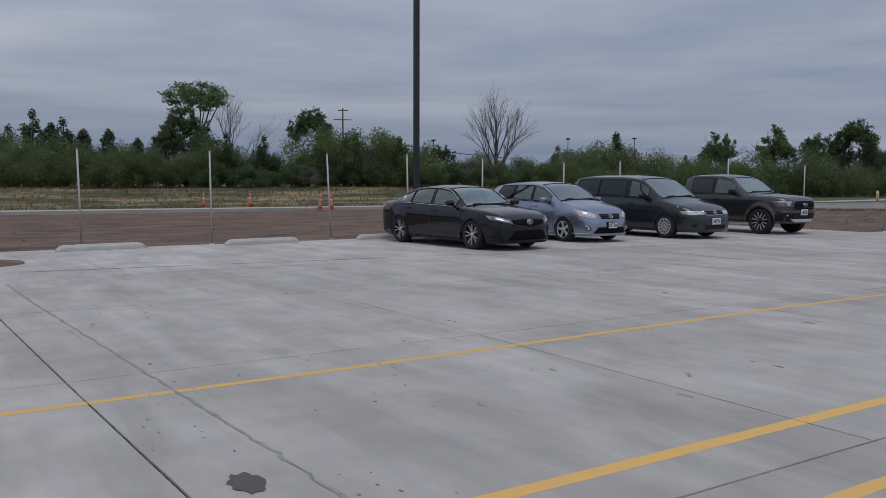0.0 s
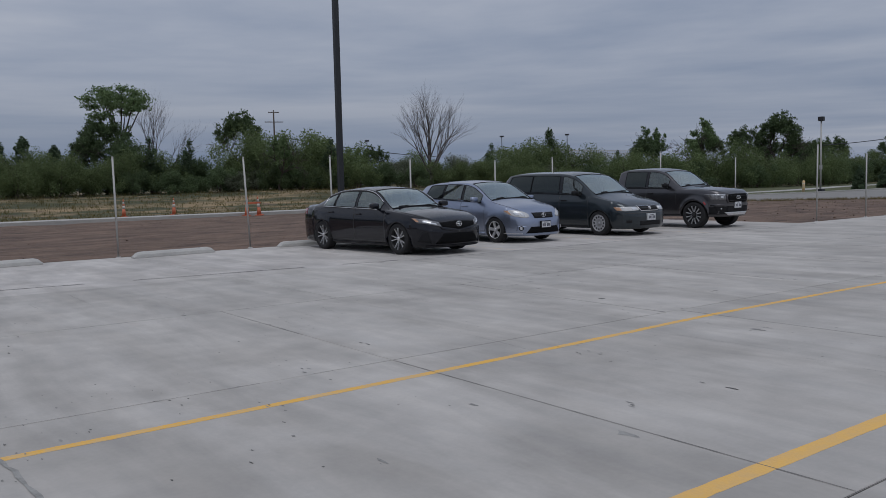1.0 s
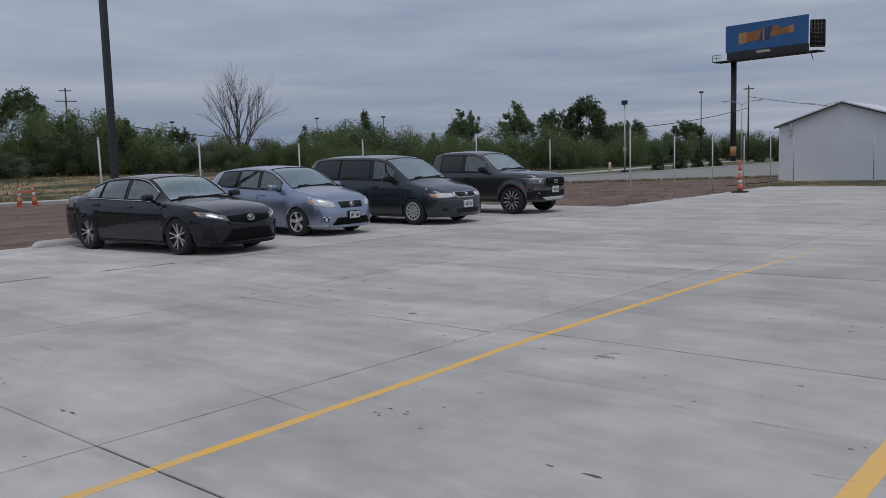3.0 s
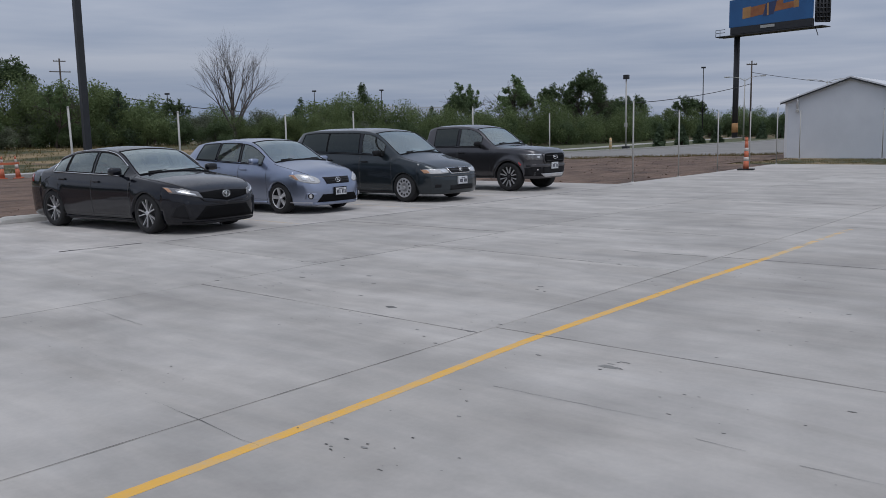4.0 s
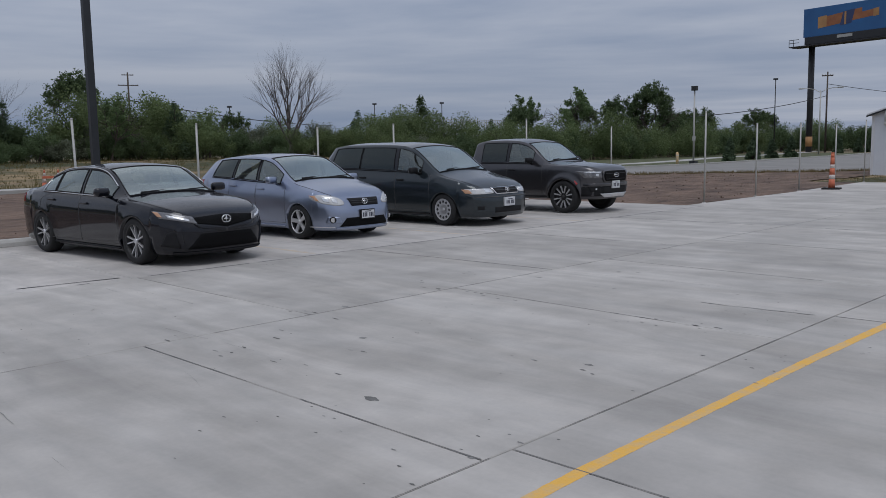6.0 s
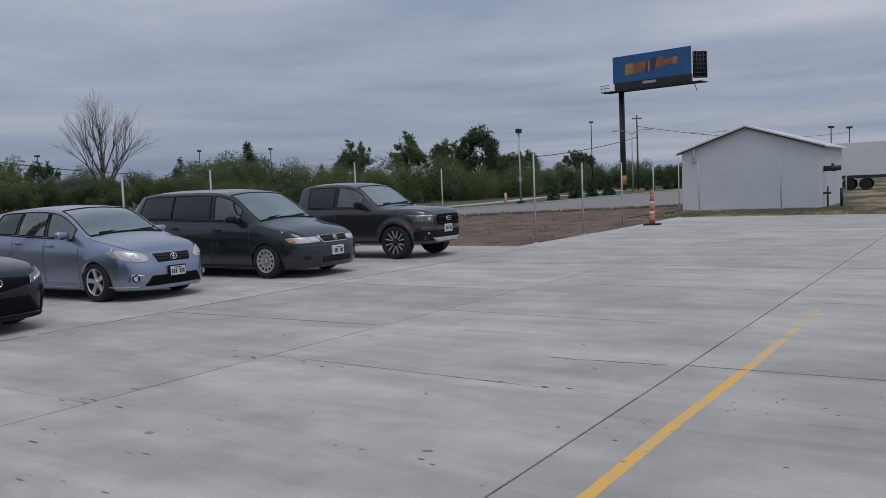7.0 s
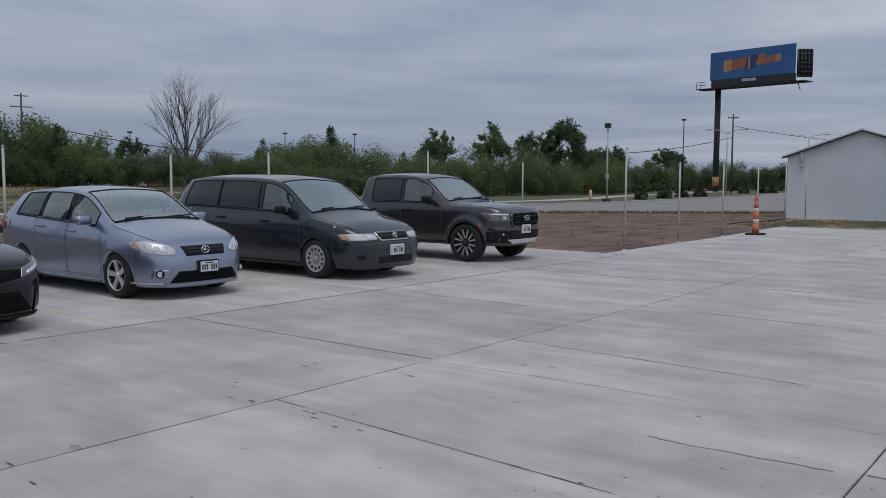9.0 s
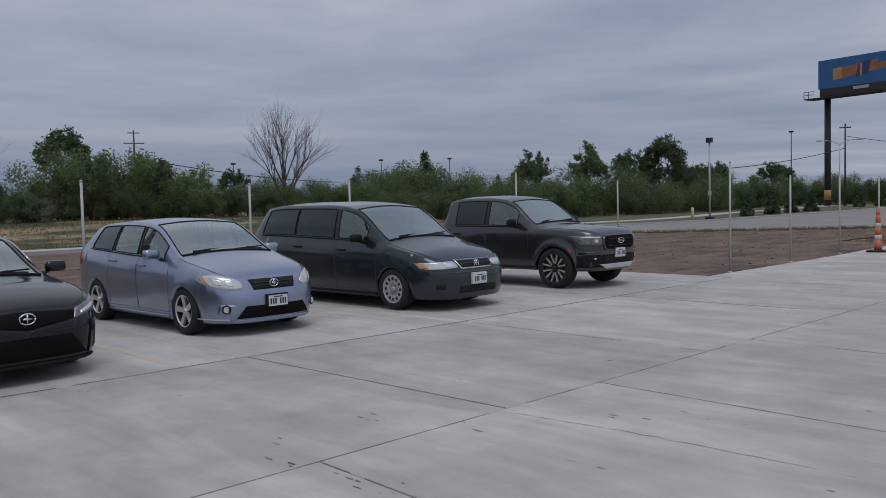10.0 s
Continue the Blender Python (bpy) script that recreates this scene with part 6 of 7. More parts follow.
WAGON = dict(length=4.35, overhang=0.88, base=2.60, r=0.315, clear=0.17, tread=0.205, crown=0.05, paint=M_BLUE_PAINT,
             top=((0, 0.70), (0.08, 0.77), (0.3, 0.86), (0.7, 0.96), (1.0, 1.03), (1.12, 1.07), (1.92, 1.482), (2.2, 1.527), (2.7, 1.54), (3.4, 1.525), (3.95, 1.46), (4.08, 1.38), (4.28, 1.0), (4.33, 0.9), (4.35, 0.75)),
             belt=((0, 0.64), (0.08, 0.71), (0.4, 0.82), (0.9, 0.91), (1.3, 0.955), (2.5, 1.0), (3.6, 1.06), (4.15, 1.08), (4.3, 0.95), (4.35, 0.7)),
             half=bow(0.885) + ((0.9, 0.88), (1.5, 0.888), (3.4, 0.888), (4.0, 0.86), (4.25, 0.80), (4.35, 0.70)),
             roof=bow(0.76) + ((0.8, 0.765), (1.02, 0.78), (1.16, 0.76), (1.92, 0.665), (2.7, 0.655), (3.5, 0.635), (4.0, 0.62), (4.2, 0.64), (4.35, 0.50)),
             lean=((0, 0), (1.95, 0.0), (2.3, 0.03), (3.0, 0.10), (3.7, 0.22), (4.35, 0.20)), rake=((0.1, 0.10), (0.2, 0.02), (0.3, 0.0), (0.5, 0.0), (0.58, 0.035), (0.7, 0.08), (0.85, 0.14), (1.0, 0.15)), cowl=1.1, wst=1.94, rwt=3.97, rwb=4.25,
             windows=((1.42, 2.12, M_GLASS_SIDE), (2.20, 2.95, M_GLASS_SIDE), (3.02, 3.72, M_GLASS_PRIVACY)), doors=((1.25, 2.15), (2.17, 3.05)),
             belt_trim=M_PLASTIC, mirror=(1.5, 1.06), mirror_mat=M_BLUE_PAINT, tail=(0.85, 1.04), wheel=W_FIVE, seats=(1.8, 2.65), emblem=(0.665, 0.064, 0.048), emblem_out=0.022, rocker=M_BLUE_PAINT, soft=0.85,
             lamps=(("headlamp", ((0.43, 0.60), (0.80, 0.64), (0.848, 0.81), (0.51, 0.75)), 0.010, M_LENS, "large clear headlamp"), ("lamp_reflector", ((0.56, 0.645), (0.64, 0.66), (0.65, 0.735), (0.57, 0.72)), 0.014, M_LED, ""), ("lamp_reflector", ((0.68, 0.665), (0.75, 0.68), (0.765, 0.75), (0.69, 0.74)), 0.014, M_LED, ""),
                    ("turn_signal", ((0.79, 0.69), (0.812, 0.695), (0.836, 0.785), (0.805, 0.78)), 0.016, M_AMBER_LENS, ""), ("fog_recess", ((0.52, 0.29), (0.74, 0.30), (0.72, 0.42), (0.56, 0.41)), 0.006, M_BLUE_PAINT, ""), ("corner_strip", ((0.62, 0.222), (0.83, 0.225), (0.835, 0.24), (0.63, 0.237)), 0.012, M_ALLOY, "")),
             front=(("upper_grille", ((-0.31, 0.592), (0.31, 0.592), (0.355, 0.722), (-0.355, 0.722)), 0.008, M_PLASTIC, "black slatted grille"), ("grille_slat", ((-0.30, 0.635), (0.30, 0.635), (0.305, 0.645), (-0.305, 0.645)), 0.014, M_DARKRIM, ""),
                    ("grille_slat", ((-0.31, 0.672), (0.31, 0.672), (0.315, 0.682), (-0.315, 0.682)), 0.014, M_DARKRIM, ""),
                    ("lower_intake", ((-0.56, 0.235), (0.56, 0.235), (0.44, 0.39), (-0.44, 0.39)), 0.006, M_GRILLE, "black lower intake"), ("chin", ((-0.60, 0.175), (0.60, 0.175), (0.62, 0.22), (-0.62, 0.22)), 0.014, M_BLUE_PAINT, "")),
             fog=(0.66, 0.36, 0.05), plate=(0.0, 0.435))

MINIVAN = dict(length=5.10, overhang=0.98, base=3.0, r=0.33, clear=0.18, tread=0.215, crown=0.06, paint=M_GREEN_PAINT,
               top=((0, 0.70), (0.08, 0.78), (0.35, 0.90), (0.8, 1.01), (1.1, 1.09), (1.2, 1.13), (2.03, 1.645), (2.3, 1.705), (2.9, 1.735), (4.0, 1.74), (4.7, 1.70), (4.85, 1.62), (5.03, 1.15), (5.08, 0.9), (5.1, 0.7)),
               belt=((0, 0.64), (0.08, 0.72), (0.4, 0.85), (0.9, 0.96), (1.3, 1.03), (2.5, 1.07), (4.7, 1.12), (5.0, 1.1), (5.1, 0.65)),
               half=bow(0.955, 0.1) + ((0.9, 0.95), (1.5, 0.96), (4.4, 0.96), (4.8, 0.93), (5.0, 0.88), (5.1, 0.76)),
               roof=bow(0.82, 0.05) + ((0.8, 0.825), (1.1, 0.83), (1.24, 0.82), (2.0, 0.765), (2.8, 0.76), (4.2, 0.75), (4.8, 0.72), (5.0, 0.66), (5.1, 0.54)),
               lean=((0, 0), (2.3, 0.0), (3.6, 0.05), (4.6, 0.17), (5.1, 0.18)), rake=((0.1, 0.10), (0.22, 0.02), (0.32, 0.0), (0.56, 0.0), (0.62, 0.025), (0.75, 0.08), (0.9, 0.14), (1.0, 0.15)), cowl=1.18, wst=2.02, rwt=4.74, rwb=4.99,
               windows=((1.62, 2.34, M_GLASS_SIDE), (2.46, 3.56, M_GLASS_PRIVACY), (3.59, 4.60, M_GLASS_PRIVACY)), doors=((1.36, 2.38), (2.40, 3.58)),
               belt_trim=M_PLASTIC, mirror=(1.72, 1.13), mirror_mat=M_PLASTIC, tail=(0.9, 1.08), wheel=W_CAP, seats=(2.1, 3.1), emblem=(0.715, 0.055, 0.048), handle_mat=M_PLASTIC, handle=0.14, soft=0.35,
               lamps=(("headlamp", ((0.40, 0.66), (0.86, 0.645), (0.905, 0.755), (0.42, 0.755)), 0.010, M_LENS, "wide clear headlamp"), ("lamp_reflector", ((0.47, 0.675), (0.62, 0.67), (0.63, 0.745), (0.48, 0.745)), 0.014, M_LED, ""), ("turn_signal", ((0.83, 0.668), (0.888, 0.665), (0.908, 0.745), (0.85, 0.742)), 0.016, M_AMBER_LENS, ""),
                      ("fog_recess", ((0.66, 0.34), (0.77, 0.34), (0.77, 0.41), (0.66, 0.41)), 0.002, M_PLASTIC, "")),
               front=(("grille_surround", ((-0.36, 0.635), (0.36, 0.635), (0.41, 0.775), (-0.41, 0.775)), 0.012, M_CHROME, "chrome grille surround"), ("upper_grille", ((-0.335, 0.655), (0.335, 0.655), (0.375, 0.755), (-0.375, 0.755)), 0.020, M_PLASTIC, "black grille"),
                      ("grille_slat", ((-0.34, 0.70), (0.34, 0.70), (0.345, 0.712), (-0.345, 0.712)), 0.026, M_DARKRIM, ""),
                      ("lower_intake", ((-0.42, 0.27), (0.42, 0.27), (0.42, 0.38), (-0.42, 0.38)), 0.005, M_PLASTIC, ""), ("bumper_line", ((-0.80, 0.585), (0.80, 0.585), (0.80, 0.60), (-0.80, 0.60)), 0.006, M_JOINT, "")),
               plate=(0.0, 0.48), plate_frame=M_PLATE)

PICKUP = dict(length=5.35, overhang=0.86, base=3.22, r=0.385, clear=0.33, tread=0.265, crown=0.05, paint=M_GREY_PAINT, gap=0.075, flare=0.035, stance=0.02,
              top=((0, 1.0), (0.06, 1.07), (0.25, 1.13), (0.8, 1.18), (1.25, 1.21), (1.38, 1.25), (2.04, 1.70), (2.3, 1.77), (2.8, 1.80), (3.4, 1.79), (3.68, 1.72), (3.80, 1.28), (3.88, 1.15), (4.3, 1.14), (5.25, 1.15), (5.33, 1.10), (5.35, 0.9)),
              belt=((0, 0.95), (0.06, 1.01), (0.3, 1.07), (0.9, 1.12), (1.4, 1.135), (3.7, 1.15), (3.88, 1.11), (5.25, 1.10), (5.35, 0.85)),
              half=bow(0.915, 0.22) + ((0.9, 0.92), (5.1, 0.92), (5.3, 0.90), (5.35, 0.86)),
              roof=bow(0.82, 0.15) + ((0.9, 0.83), (1.25, 0.83), (1.4, 0.80), (2.02, 0.71), (2.8, 0.70), (3.5, 0.695), (3.72, 0.71), (3.88, 0.84), (5.2, 0.84), (5.35, 0.8)),
              rake=((0.2, 0.10), (0.4, 0.03), (0.6, 0.0), (0.95, 0.0), (1.05, 0.04), (1.2, 0.06)), cowl=1.36, wst=2.04, rwt=3.70, rwb=3.80,
              windows=((1.78, 2.52, M_GLASS_SIDE), (2.62, 3.42, M_GLASS_PRIVACY)), doors=((1.48, 2.56), (2.58, 3.52)), side=(0.93, 0.96, 0.975, 0.985, 0.995, 1.0, 0.985, 0.96),
              belt_trim=M_PLASTIC, mirror=(1.78, 1.26), mirror_mat=M_PLASTIC, tail=(0.80, 1.08), wheel=W_SIX, seats=(2.1, 2.85), emblem=(0.885, 0.105, 0.045), emblem_out=0.045, front_soft=0.3, handle_mat=M_PLASTIC, handle=0.13,
              lamps=(("headlamp", ((0.53, 0.82), (0.84, 0.83), (0.885, 0.99), (0.55, 0.985)), 0.012, M_LENS_DARK, "smoked headlamp"), ("lamp_reflector", ((0.58, 0.945), (0.83, 0.955), (0.845, 0.975), (0.585, 0.968)), 0.016, M_LED, ""), ("lamp_reflector", ((0.63, 0.865), (0.69, 0.87), (0.69, 0.925), (0.63, 0.922)), 0.016, M_LED, ""),
                     ("fog_recess", ((0.56, 0.50), (0.76, 0.51), (0.80, 0.63), (0.58, 0.63)), 0.008, M_PLASTIC, ""), ("fog_lamp", ((0.66, 0.55), (0.69, 0.55), (0.69, 0.585), (0.66, 0.585)), 0.016, M_LED, ""),
                     ("marker_lamp", ((0.885, 0.70), (0.905, 0.66), (0.912, 0.74), (0.90, 0.78)), 0.020, M_RED_LENS, "")),
              front=(("grille_surround", ((-0.50, 0.71), (0.50, 0.71), (0.53, 1.0), (-0.53, 1.0)), 0.020, M_GREY_PAINT, "dark grey grille surround"), ("upper_grille", ((-0.45, 0.735), (0.45, 0.735), (0.48, 0.975), (-0.48, 0.975)), 0.028, M_GRILLE, "tall black grille"), ("grille_bar", ((-0.42, 0.79), (0.42, 0.79), (0.42, 0.80), (-0.42, 0.80)), 0.034, M_DARKRIM, ""), ("grille_bar", ((-0.42, 0.92), (0.42, 0.92), (0.42, 0.93), (-0.42, 0.93)), 0.034, M_DARKRIM, ""), ("bumper_lower", ((-0.86, 0.40), (0.86, 0.40), (0.86, 0.62), (-0.86, 0.62)), 0.006, M_PLASTIC, "black plastic lower bumper"),
                     ("bumper_step", ((-0.84, 0.635), (0.84, 0.635), (0.84, 0.70), (-0.84, 0.70)), 0.022, M_GREY_PAINT, ""), ("lower_intake", ((-0.50, 0.47), (0.50, 0.47), (0.52, 0.63), (-0.52, 0.63)), 0.010, M_PLASTIC, ""),
                     ("skid_plate", ((-0.42, 0.37), (0.42, 0.37), (0.58, 0.46), (-0.58, 0.46)), 0.018, M_ALLOY, "silver painted skid plate")),
              plate=(0.0, 0.66), plate_frame=M_PLATE)

car("sedan", SEDAN, 8.82, 13.2, 5, "glossy black four-door sedan parked nose out on concrete")
car("wagon", WAGON, 12.26, 14.05, 2, "blue-grey metallic hatchback wagon parked nose out on concrete")
car("minivan", MINIVAN, 15.70, 13.72, 2, "dark green-grey minivan with tinted rear windows parked nose out")
car("pickup_truck", PICKUP, 19.64, 13.62, 2, "dark grey crew-cab pickup truck parked nose out on concrete")


# ---- concrete lot, slab by slab ----
lot = tagged(empty("pavement", 0, 0), "new broom-finished concrete parking lot cast in slabs", "pavement", kind="structure")
bm = bmesh.new()
bm.faces.new([bm.verts.new((x, y, -0.014)) for x, y in ((-30, -22), (37.0, -22), (37.0, 12.4), (22.5, 12.4), (22.5, 17.6), (-30, 17.6))])
part("joint_bed", bm, M_JOINT, lot, "dark recessed joint filler")


def slab(xa, xb, y0, y1, mat, drop=0.0):
    """One slab between two joints, each given by its place at the near and at the far edge of the lane."""
    g, e = 0.0045, 0.006
    bm = bmesh.new()

    def ring(m, z):
        return [bm.verts.new((x, y, z)) for x, y in ((xa[0] + m, y0 + m), (xb[0] - m, y0 + m), (xb[1] - m, y1 - m), (xa[1] + m, y1 - m))]

    rings = [ring(g, -0.15), ring(g, -0.006 - drop), ring(g + e, -drop)]
    for a, b in zip(rings, rings[1:]):
        for k in range(4):
            bm.faces.new((a[k], a[(k + 1) % 4], b[(k + 1) % 4], b[k]))
    bm.faces.new(rings[-1])
    return part("slab", bm, mat, lot)


LANES = (((11.89, 17.62), (-30, -22, -16, -10, -4.4, 0.1, 3.6, 7.3, 11.0, 14.6, 18.3, 22.5), M_STRIP),
         ((8.13, 11.87), (-30, -22, -14, -9.4, -5.6, (-1.93, -2.0), 3.6, 7.35, (11.16, 11.05), 14.5, 18.3, 22.1, 25.8, 29.5, 33.2, 37.0), M_SLAB),
         ((4.36, 8.13), (-30, -22, -14, -9.4, -5.6, (-1.77, -1.93), 1.97, 5.65, (9.2, 9.33), (12.3, 12.42), 15.4, 18.3, 22.1, 25.8, 29.5, 33.2, 37.0), M_SLAB),
         ((0.37, 4.36), (-30, -22, -14, -9.4, -5.6, (-1.58, -1.77), 1.97, 5.87, (10.5, 10.38), 14.3, 18.3, 22.1, 25.8, 29.5, 33.2, 37.0), M_SLAB),
         ((-3.4, 0.37), (-30, -22, -14, -9.4, -5.6, -1.5, 2.6, 6.4, 10.4, 14.3, 18.3, 22.1, 25.8, 29.5, 33.2, 37.0), M_SLAB),
         ((-22, -3.4), (-30, -14, -5.6, -1.7, 6.4, 14.3, 18.3, 25.8, 37.0), M_SLAB))
for (ya, yb), xs, mat in LANES:
    xs = [v if isinstance(v, tuple) else (v, v) for v in xs]
    for a, b in zip(xs, xs[1:]):
        slab(a, b, ya, yb, mat, 0.004 if mat is M_STRIP else 0.0)
bm = bmesh.new()
bm.faces.new([bm.verts.new(v) for v in ((22.506, 11.876, -0.003), (36.99, 11.876, -0.003), (36.99, 12.95, -0.003), (29.5, 12.5, -0.003), (22.506, 12.42, -0.003))])
part("edge_strip", bm, M_STRIP, lot)


def painted_line(name, pts, width, mat, label, seed, wear, z=0.0008):
    """A painted stripe along a line of points, in short lengths with ragged edges and worn gaps."""
    rng = np.random.default_rng(seed)
    bm = bmesh.new()
    way = curve_of(pts) if abs(pts[-1][0] - pts[0][0]) > 0.1 else None
    p, q = Vector(pts[0]), Vector(pts[-1])
    n = int((q - p).length / 0.05)
    d = (q - p).normalized()
    side = Vector((-d.y, d.x))
    prev = None
    for i in range(n + 1):
        c = p.lerp(q, i / n)
        if way:
            c.y = way(c.x)
        a, b = (width / 2 * (1 + 0.05 * noise.noise(Vector((i * 0.08, seed, k)))) + rng.normal() * 0.0015 for k in (0, 7))
        cur = [bm.verts.new((*(c + side * a), z)), bm.verts.new((*(c - side * b), z))]
        if prev and rng.uniform() > wear(i / n):
            bm.faces.new((prev[1], cur[1], cur[0], prev[0]))
        prev = cur
    bmesh.ops.delete(bm, geom=[v for v in bm.verts if not v.link_faces], context="VERTS")
    return tagged(mesh_object(name, bm, mat), label, "painted line", "painted lines on the concrete", kind="structure")


painted_line("painted_line_1", ((-12, 3.40), (-2, 3.655), (0, 3.69), (2, 3.75), (4, 3.82), (6, 3.91), (8.3, 3.915), (10.6, 3.88)), 0.084, M_YELLOW_PALE, "worn yellow painted parking line on concrete", 1, lambda u: 0.0)
painted_line("painted_line_2", ((10.6, 3.88), (12.3, 3.88), (14.2, 3.87)), 0.085, M_YELLOW_FADED, "faded end of a yellow parking line", 2, lambda u: 0.65 * u * u)
painted_line("painted_line_3", ((-12, 0.80), (11.4, 0.87)), 0.115, M_YELLOW, "worn yellow painted parking line on concrete", 3, lambda u: 0.0)
painted_line("painted_line_4", ((-12, -0.12), (3.0, -0.03)), 0.10, M_YELLOW, "worn yellow painted parking line on concrete", 4, lambda u: 0.0)
for k, x in enumerate((10.3, 13.75, 17.2)):
    painted_line(f"stall_line_{k + 1}", ((x, 11.95), (x, 17.3)), 0.10, M_YELLOW_GHOST, "faint faded yellow stall line", 5 + k, lambda u: 0.15 + 0.4 * u, -0.0025)


def marks():
    """Pits, scuffs and stains scattered over the slabs."""
    rng = np.random.default_rng(11)
    bm = bmesh.new()

    def blot(x, y, rx, ry, n=11):
        vs = []
        z = 0.00121 + 0.00004 * (len(bm.faces) % 40)
        for k in range(n):
            a = 2 * math.pi * k / n
            w = rng.uniform(0.6, 1.25)
            vs.append(bm.verts.new((x + math.cos(a) * rx * w, y + math.sin(a) * ry * w, z)))
        bm.faces.new(vs)

    for x, y, r in ((1.85, 1.68, 0.055), (5.4, 3.08, 0.05), (5.96, 5.59, 0.05), (7.54, 5.04, 0.03), (7.03, 6.97, 0.035), (7.82, 8.2, 0.05), (1.58, 2.78, 0.03)):
        blot(x, y, r * 0.7, r * 1.6)
    # trodden prints and pits where the broom dragged
    for x, y in ((5.99, 8.3), (6.03, 7.65), (6.07, 6.97), (6.18, 6.48), (6.72, 6.56), (6.63, 7.58), (7.36, 8.14), (7.4, 5.0), (9.16, 7.45), (9.27, 5.03), (-0.84, 7.41), (-1.15, 6.95), (-0.47, 7.32), (1.55, 8.11), (2.19, 7.98),
                 (0.51, 3.44), (0.39, 2.77), (5.45, 3.11), (0.08, 4.16), (3.56, 7.91), (1.24, 4.4), (2.12, 5.16), (2.32, 1.99), (3.28, 1.94), (7.34, 8.12), (9.17, 8.32), (9.21, 7.36), (10.37, 6.5), (9.44, 8.73), (10.26, 8.52), (11.61, 7.4), (10.51, 7.71)):
        for _ in range(int(rng.integers(2, 5))):
            k = rng.uniform(0.008, 0.018)
            blot(x + rng.normal() * 0.06, y + rng.normal() * 0.22, k * 0.7, k * rng.uniform(1.2, 3.6), 9)
    for _ in range(170):
        cx, cy = rng.uniform(-4, 20), rng.uniform(0.5, 11.6)
        for _ in range(int(rng.integers(1, 9))):
            k = rng.uniform(0.0035, 0.008) * (1.0 if rng.uniform() < 0.85 else 1.5)
            blot(cx + rng.normal() * 0.22, cy + rng.normal() * 0.3, k, k * rng.uniform(1, 3.2), 8)
    return tagged(mesh_object("scuff_marks", bm, M_SCUFF), "small dark pits and scuffs on the concrete", "marks", kind="stuff")


marks()
bm = bmesh.new()
rngp = np.random.default_rng(21)
bm.faces.new([bm.verts.new((-1.34 + math.cos(a) * 0.085 * w, 1.64 + math.sin(a) * 0.15 * w, 0.004)) for a, w in ((2 * math.pi * k / 26, rngp.uniform(0.85, 1.15)) for k in range(26))])
tagged(mesh_object("damp_patch", bm, M_WET), "small dark damp patch on the concrete", "stain", kind="stuff")


def crack(name, pts, width, seed):
    rng = np.random.default_rng(seed)
    bm = bmesh.new()
    prev = None
    for (ax, ay), (bx, by) in zip(pts, pts[1:]):
        n = int(math.hypot(bx - ax, by - ay) / 0.1)
        for i in range(n):
            x = ax + (bx - ax) * i / n + rng.normal() * 0.008
            y = ay + (by - ay) * i / n
            w = width * rng.uniform(0.3, 1.2)
            cur = [bm.verts.new((x - w, y, 0.0032)), bm.verts.new((x + w, y, 0.0032))]
            if prev:
                bm.faces.new((prev[0], prev[1], cur[1], cur[0]))
            prev = cur
    return tagged(mesh_object(name, bm, M_SCUFF), "rough saw cut and hairline crack in the concrete", "crack", kind="stuff")


crack("crack", [(-1.55, 11.2), (-1.45, 8.8), (-1.15, 3.7), (-1.0, 1.0)], 0.014, 1)
crack("crack", [(11.06, 8.1), (11.2, 7.0), (11.25, 5.6)], 0.004, 2)
crack("crack", [(10.25, 5.6), (10.33, 4.4)], 0.010, 3)


def soil_heap():
    bm = bmesh.new()
    rng = np.random.default_rng(4)
    n = 40
    c = bm.verts.new((-4.2, 14.95, 0.10))
    rings = []
    for f, h in ((0.4, 0.09), (0.7, 0.05), (1.0, 0.002)):
        rings.append([bm.verts.new((-4.2 + math.cos(2 * math.pi * k / n) * 3.35 * f * rng.uniform(0.95, 1.05), 14.95 + math.sin(2 * math.pi * k / n) * 1.55 * f * rng.uniform(0.93, 1.07), h * rng.uniform(0.8, 1.2) if h > 0.01 else h)) for k in range(n)])
    for k in range(n):
        bm.faces.new((c, rings[0][k], rings[0][(k + 1) % n]))
        for a, b in zip(rings, rings[1:]):
            bm.faces.new((a[k], b[k], b[(k + 1) % n], a[(k + 1) % n]))
    bmesh.ops.recalc_face_normals(bm, faces=bm.faces)
    return tagged(mesh_object("soil_heap", bm, M_DIRT, smooth=True), "low heap of brown soil on the concrete strip", "soil heap", kind="stuff")


soil_heap()


def streak_lines():
    """Faint trowel ridges and drag lines that run across the lanes."""
    rng = np.random.default_rng(31)
    bm = bmesh.new()
    for _ in range(52):
        x, y, length = rng.uniform(-3, 26), rng.uniform(0.6, 10), rng.uniform(0.3, 3.2)
        drift = rng.normal() * 0.10
        n = max(3, int(length / 0.12))
        prev = None
        for i in range(n + 1):
            t = i / n
            w = (0.0008 + 0.002 * rng.uniform()) * math.sin(math.pi * min(max(t, 0.06), 0.94))
            cx = x + drift * t + 0.03 * noise.noise(Vector((y + length * t, x, 0))) + rng.normal() * 0.003
            cur = [bm.verts.new((cx - w, y + length * t, 0.003)), bm.verts.new((cx + w, y + length * t, 0.003))]
            if prev and noise.noise(Vector((i * 0.22, x * 3.1, y))) > -0.12:
                bm.faces.new((prev[0], prev[1], cur[1], cur[0]))
            prev = cur
    bmesh.ops.delete(bm, geom=[v for v in bm.verts if not v.link_faces], context="VERTS")
    return tagged(mesh_object("drag_lines", bm, M_SCUFF), "faint dark drag lines in the concrete finish", "marks", kind="stuff")


streak_lines()


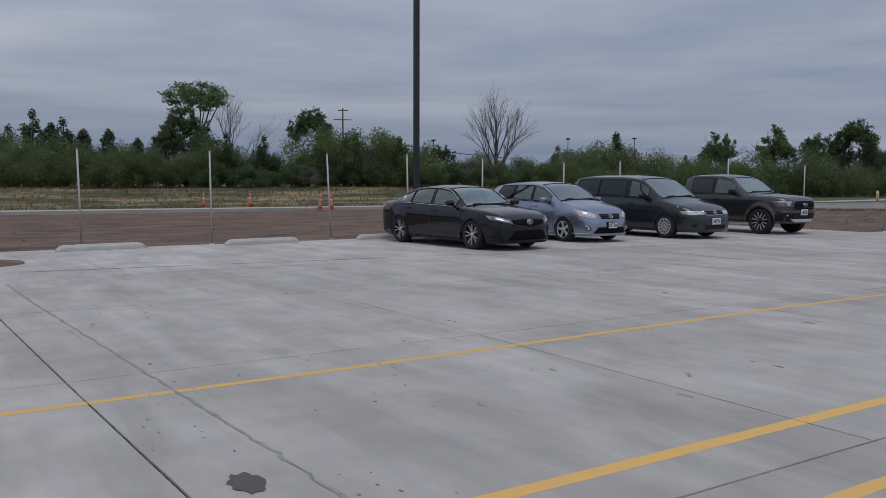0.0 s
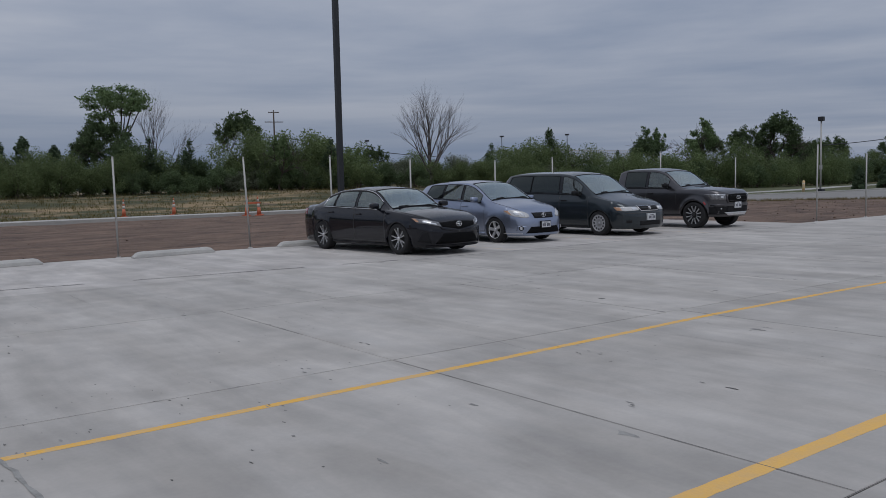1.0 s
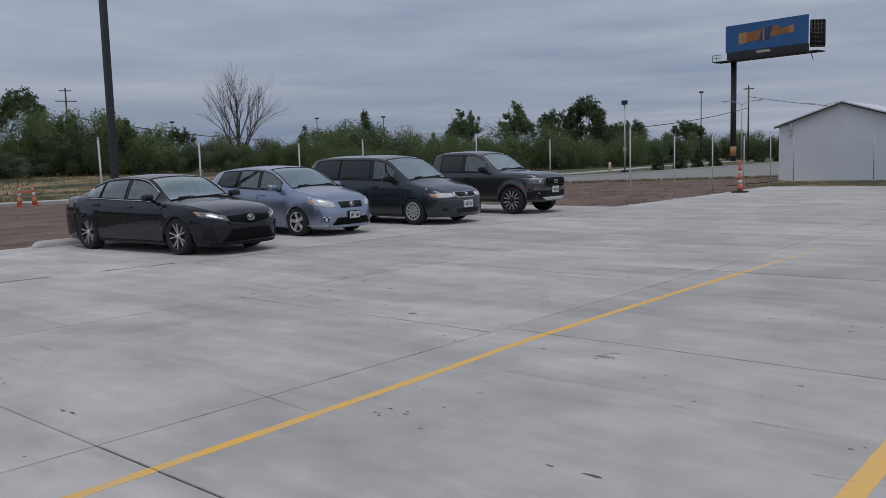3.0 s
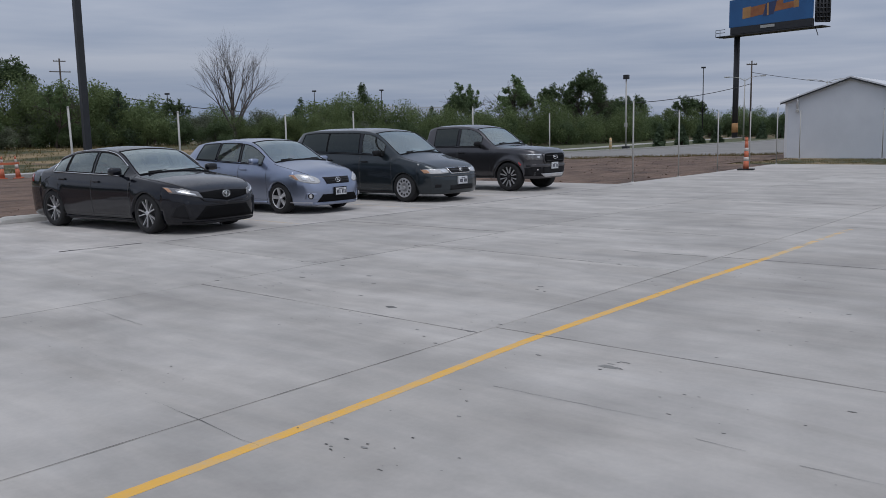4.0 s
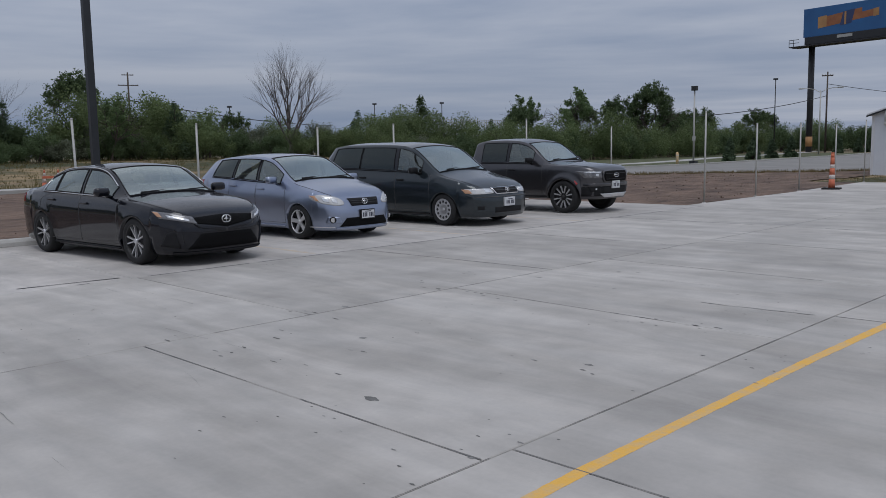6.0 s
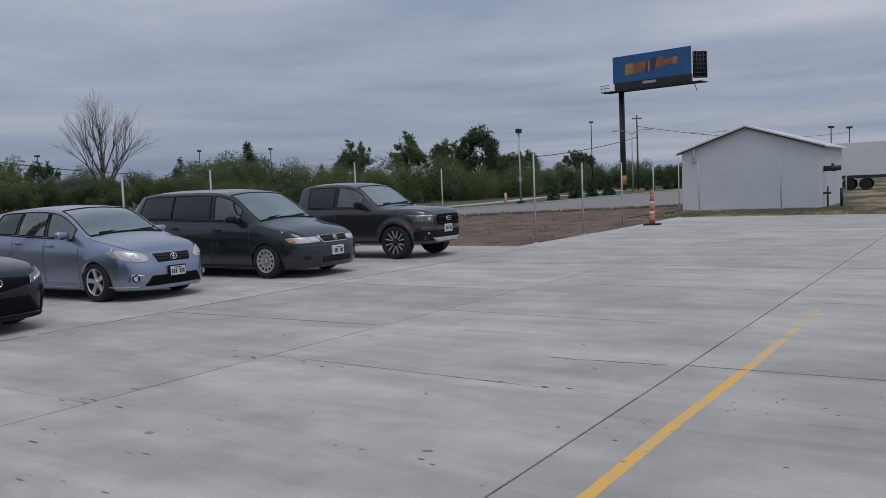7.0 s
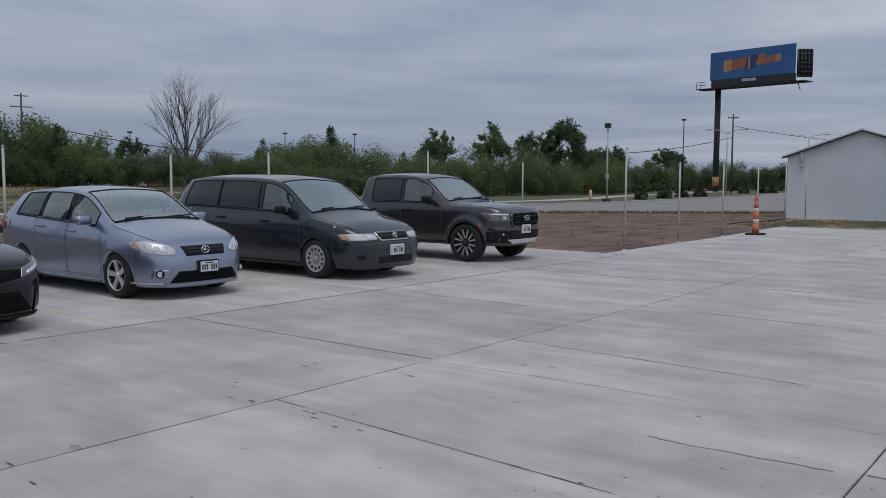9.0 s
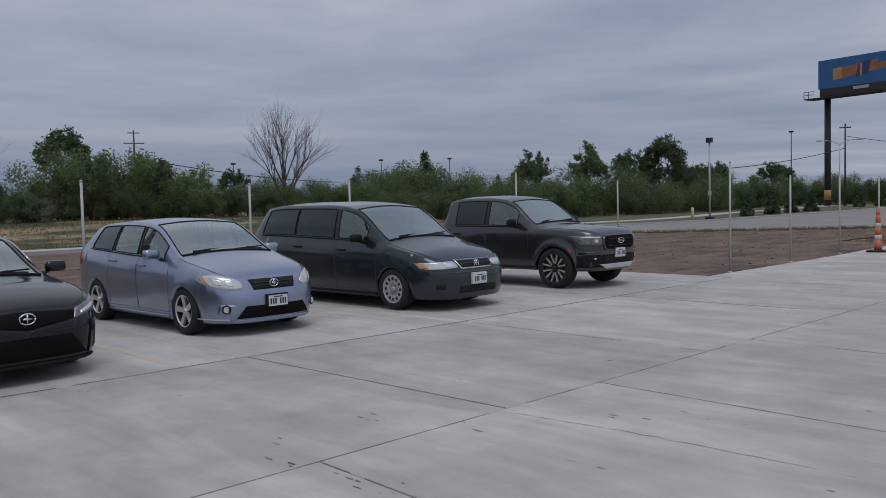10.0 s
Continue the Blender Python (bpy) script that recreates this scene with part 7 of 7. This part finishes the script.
def joint_shade_strip(x0, y0, x1, y1, width, seed, gaps):
    """A flat dark strip over a joint, painted in for the shade of its gap, broken here and there."""
    rng = np.random.default_rng(seed)
    bm = bmesh.new()
    p, q = Vector((x0, y0)), Vector((x1, y1))
    d = (q - p).normalized()
    s = Vector((-d.y, d.x))
    n = int((q - p).length / 0.15)
    prev = None
    for i in range(n + 1):
        c = p.lerp(q, i / n) + s * rng.normal() * 0.0015
        w = width / 2 * rng.uniform(0.55, 1.15)
        cur = [bm.verts.new((*(c + s * w), 0.0015)), bm.verts.new((*(c - s * w), 0.0015))]
        if prev and noise.noise(Vector((i * 0.12, seed * 3.7, 0))) > gaps:
            bm.faces.new((prev[1], cur[1], cur[0], prev[0]))
        prev = cur
    bmesh.ops.delete(bm, geom=[v for v in bm.verts if not v.link_faces], context="VERTS")
    return tagged(mesh_object("joint_filler", bm, M_JOINT_SHADE, lot), "dark strip painted in for the shade of the joint")


for k, (ax, ay, bx, by, w, g) in enumerate(((-1.2, 12.95, 7.2, 12.04, 0.04, -0.25), (6.6, 11.88, 22.4, 11.88, 0.045, -0.4), (-12, 8.13, 30, 8.13, 0.010, -0.25), (-12, 4.36, 30, 4.36, 0.006, -0.4), (-12, 0.37, 30, 0.37, 0.005, -0.4),
                                             (11.05, 11.85, 11.16, 8.15, 0.022, -0.35), (9.33, 8.11, 9.2, 4.38, 0.012, -0.3), (12.42, 8.11, 12.3, 4.38, 0.014, -0.2), (5.65, 8.11, 5.65, 4.38, 0.011, -0.4), (10.38, 4.34, 10.5, 0.39, 0.020, -0.3),
                                             (5.87, 4.34, 5.87, 0.39, 0.009, -0.4), (1.97, 4.34, 1.97, 0.39, 0.009, -0.5), (1.97, 8.11, 1.97, 4.38, 0.007, -0.1), (-1.93, 8.11, -1.77, 4.38, 0.010, -0.5), (-1.77, 4.34, -1.58, 0.39, 0.010, -0.5),
                                             (18.3, 11.85, 18.3, -3, 0.04, -0.2), (14.5, 11.85, 14.4, 8.15, 0.014, -0.2), (15.4, 8.11, 15.3, 4.38, 0.014, -0.2), (14.3, 4.34, 14.3, 0.39, 0.014, -0.2), (7.35, 11.85, 7.35, 8.15, 0.008, 0.0))):
    joint_shade_strip(ax, ay, bx, by, w, 100 + k, g)


def clods():
    """Loose lumps of soil and small stones over the graded dirt."""
    rng = np.random.default_rng(41)
    vs, fs = [], []
    base = np.array([(1, 0, 0), (-1, 0, 0), (0, 1, 0), (0, -1, 0), (0, 0, 1), (0, 0, -1)], float)
    tri = np.array([(0, 2, 4), (2, 1, 4), (1, 3, 4), (3, 0, 4), (2, 0, 5), (1, 2, 5), (3, 1, 5), (0, 3, 5)])
    for _ in range(1300):
        if rng.uniform() < 0.75:
            x, y = rng.uniform(22.8, 44), rng.uniform(13.2, 27)
        else:
            x, y = rng.uniform(-20, 26), 18 + 20 * rng.uniform() ** 1.5
        if y > dirt_end(x) - 0.5:
            continue
        s = 0.010 + 0.032 * rng.uniform() ** 6
        v = base * s * rng.uniform(0.6, 1.4, (6, 3)) * np.array([1.2, 1.2, 0.8]) + np.array([x, y, s * 0.25 - 0.02])
        fs.append(tri + 6 * len(vs))
        vs.append(v)
    ob = new("soil_clods", arrays_mesh("soil_clods", np.vstack(vs), np.vstack(fs), M_DIRT))
    return tagged(ob, "loose clods of brown soil and small stones", "soil", kind="stuff")


clods()


def grass_tufts(name, count, where, height, mat, label, seed):
    """Thin blades in tufts; where() gives a place for each tuft."""
    rng = np.random.default_rng(seed)
    vs = []
    for _ in range(count):
        x, y = where(rng)
        z = rise(x, y) - 0.02
        for _ in range(5):
            a = rng.uniform(0, 6.28)
            h = height * rng.uniform(0.4, 1.2)
            w = 0.012 + 0.05 * h
            px, py = x + rng.normal() * 0.10, y + rng.normal() * 0.10
            lean = rng.normal(size=2) * h * 0.35
            c, s = math.cos(a) * w, math.sin(a) * w
            vs += [(px - c, py - s, z), (px + c, py + s, z), (px + lean[0], py + lean[1], z + h)]
    vs = np.array(vs)
    ob = new(name, arrays_mesh(name, vs, np.arange(len(vs)).reshape(-1, 3), mat))
    return tagged(ob, label, "grass", kind="stuff")


def road_edge(rng):
    x = rng.uniform(34, 52)
    return x, dirt_end(x) + 0.2 + abs(rng.normal()) * 0.7


grass_tufts("bank_grass", 6000, lambda r: (r.uniform(-30, 62), 42.5 + 24 * r.uniform() ** 0.8), 0.22, M_GRASS, "dry yellow-green grass tufts on the bank", 51)
grass_tufts("soil_weeds", 420, lambda r: ((x := r.uniform(38, 49)), 15.4 + (max(dirt_end(x), 16) - 15.4) * r.uniform() ** 0.7), 0.10, M_STRAW, "sparse dry weeds on the soil before the road", 54)
grass_tufts("verge_weeds", 1100, road_edge, 0.20, M_STRAW, "straggling weeds along the road edge", 52)
grass_tufts("shed_grass", 1400, lambda r: (r.uniform(38, 45.4), r.uniform(0, 16)), 0.08, M_GRASS, "short green grass in front of the shed", 53)
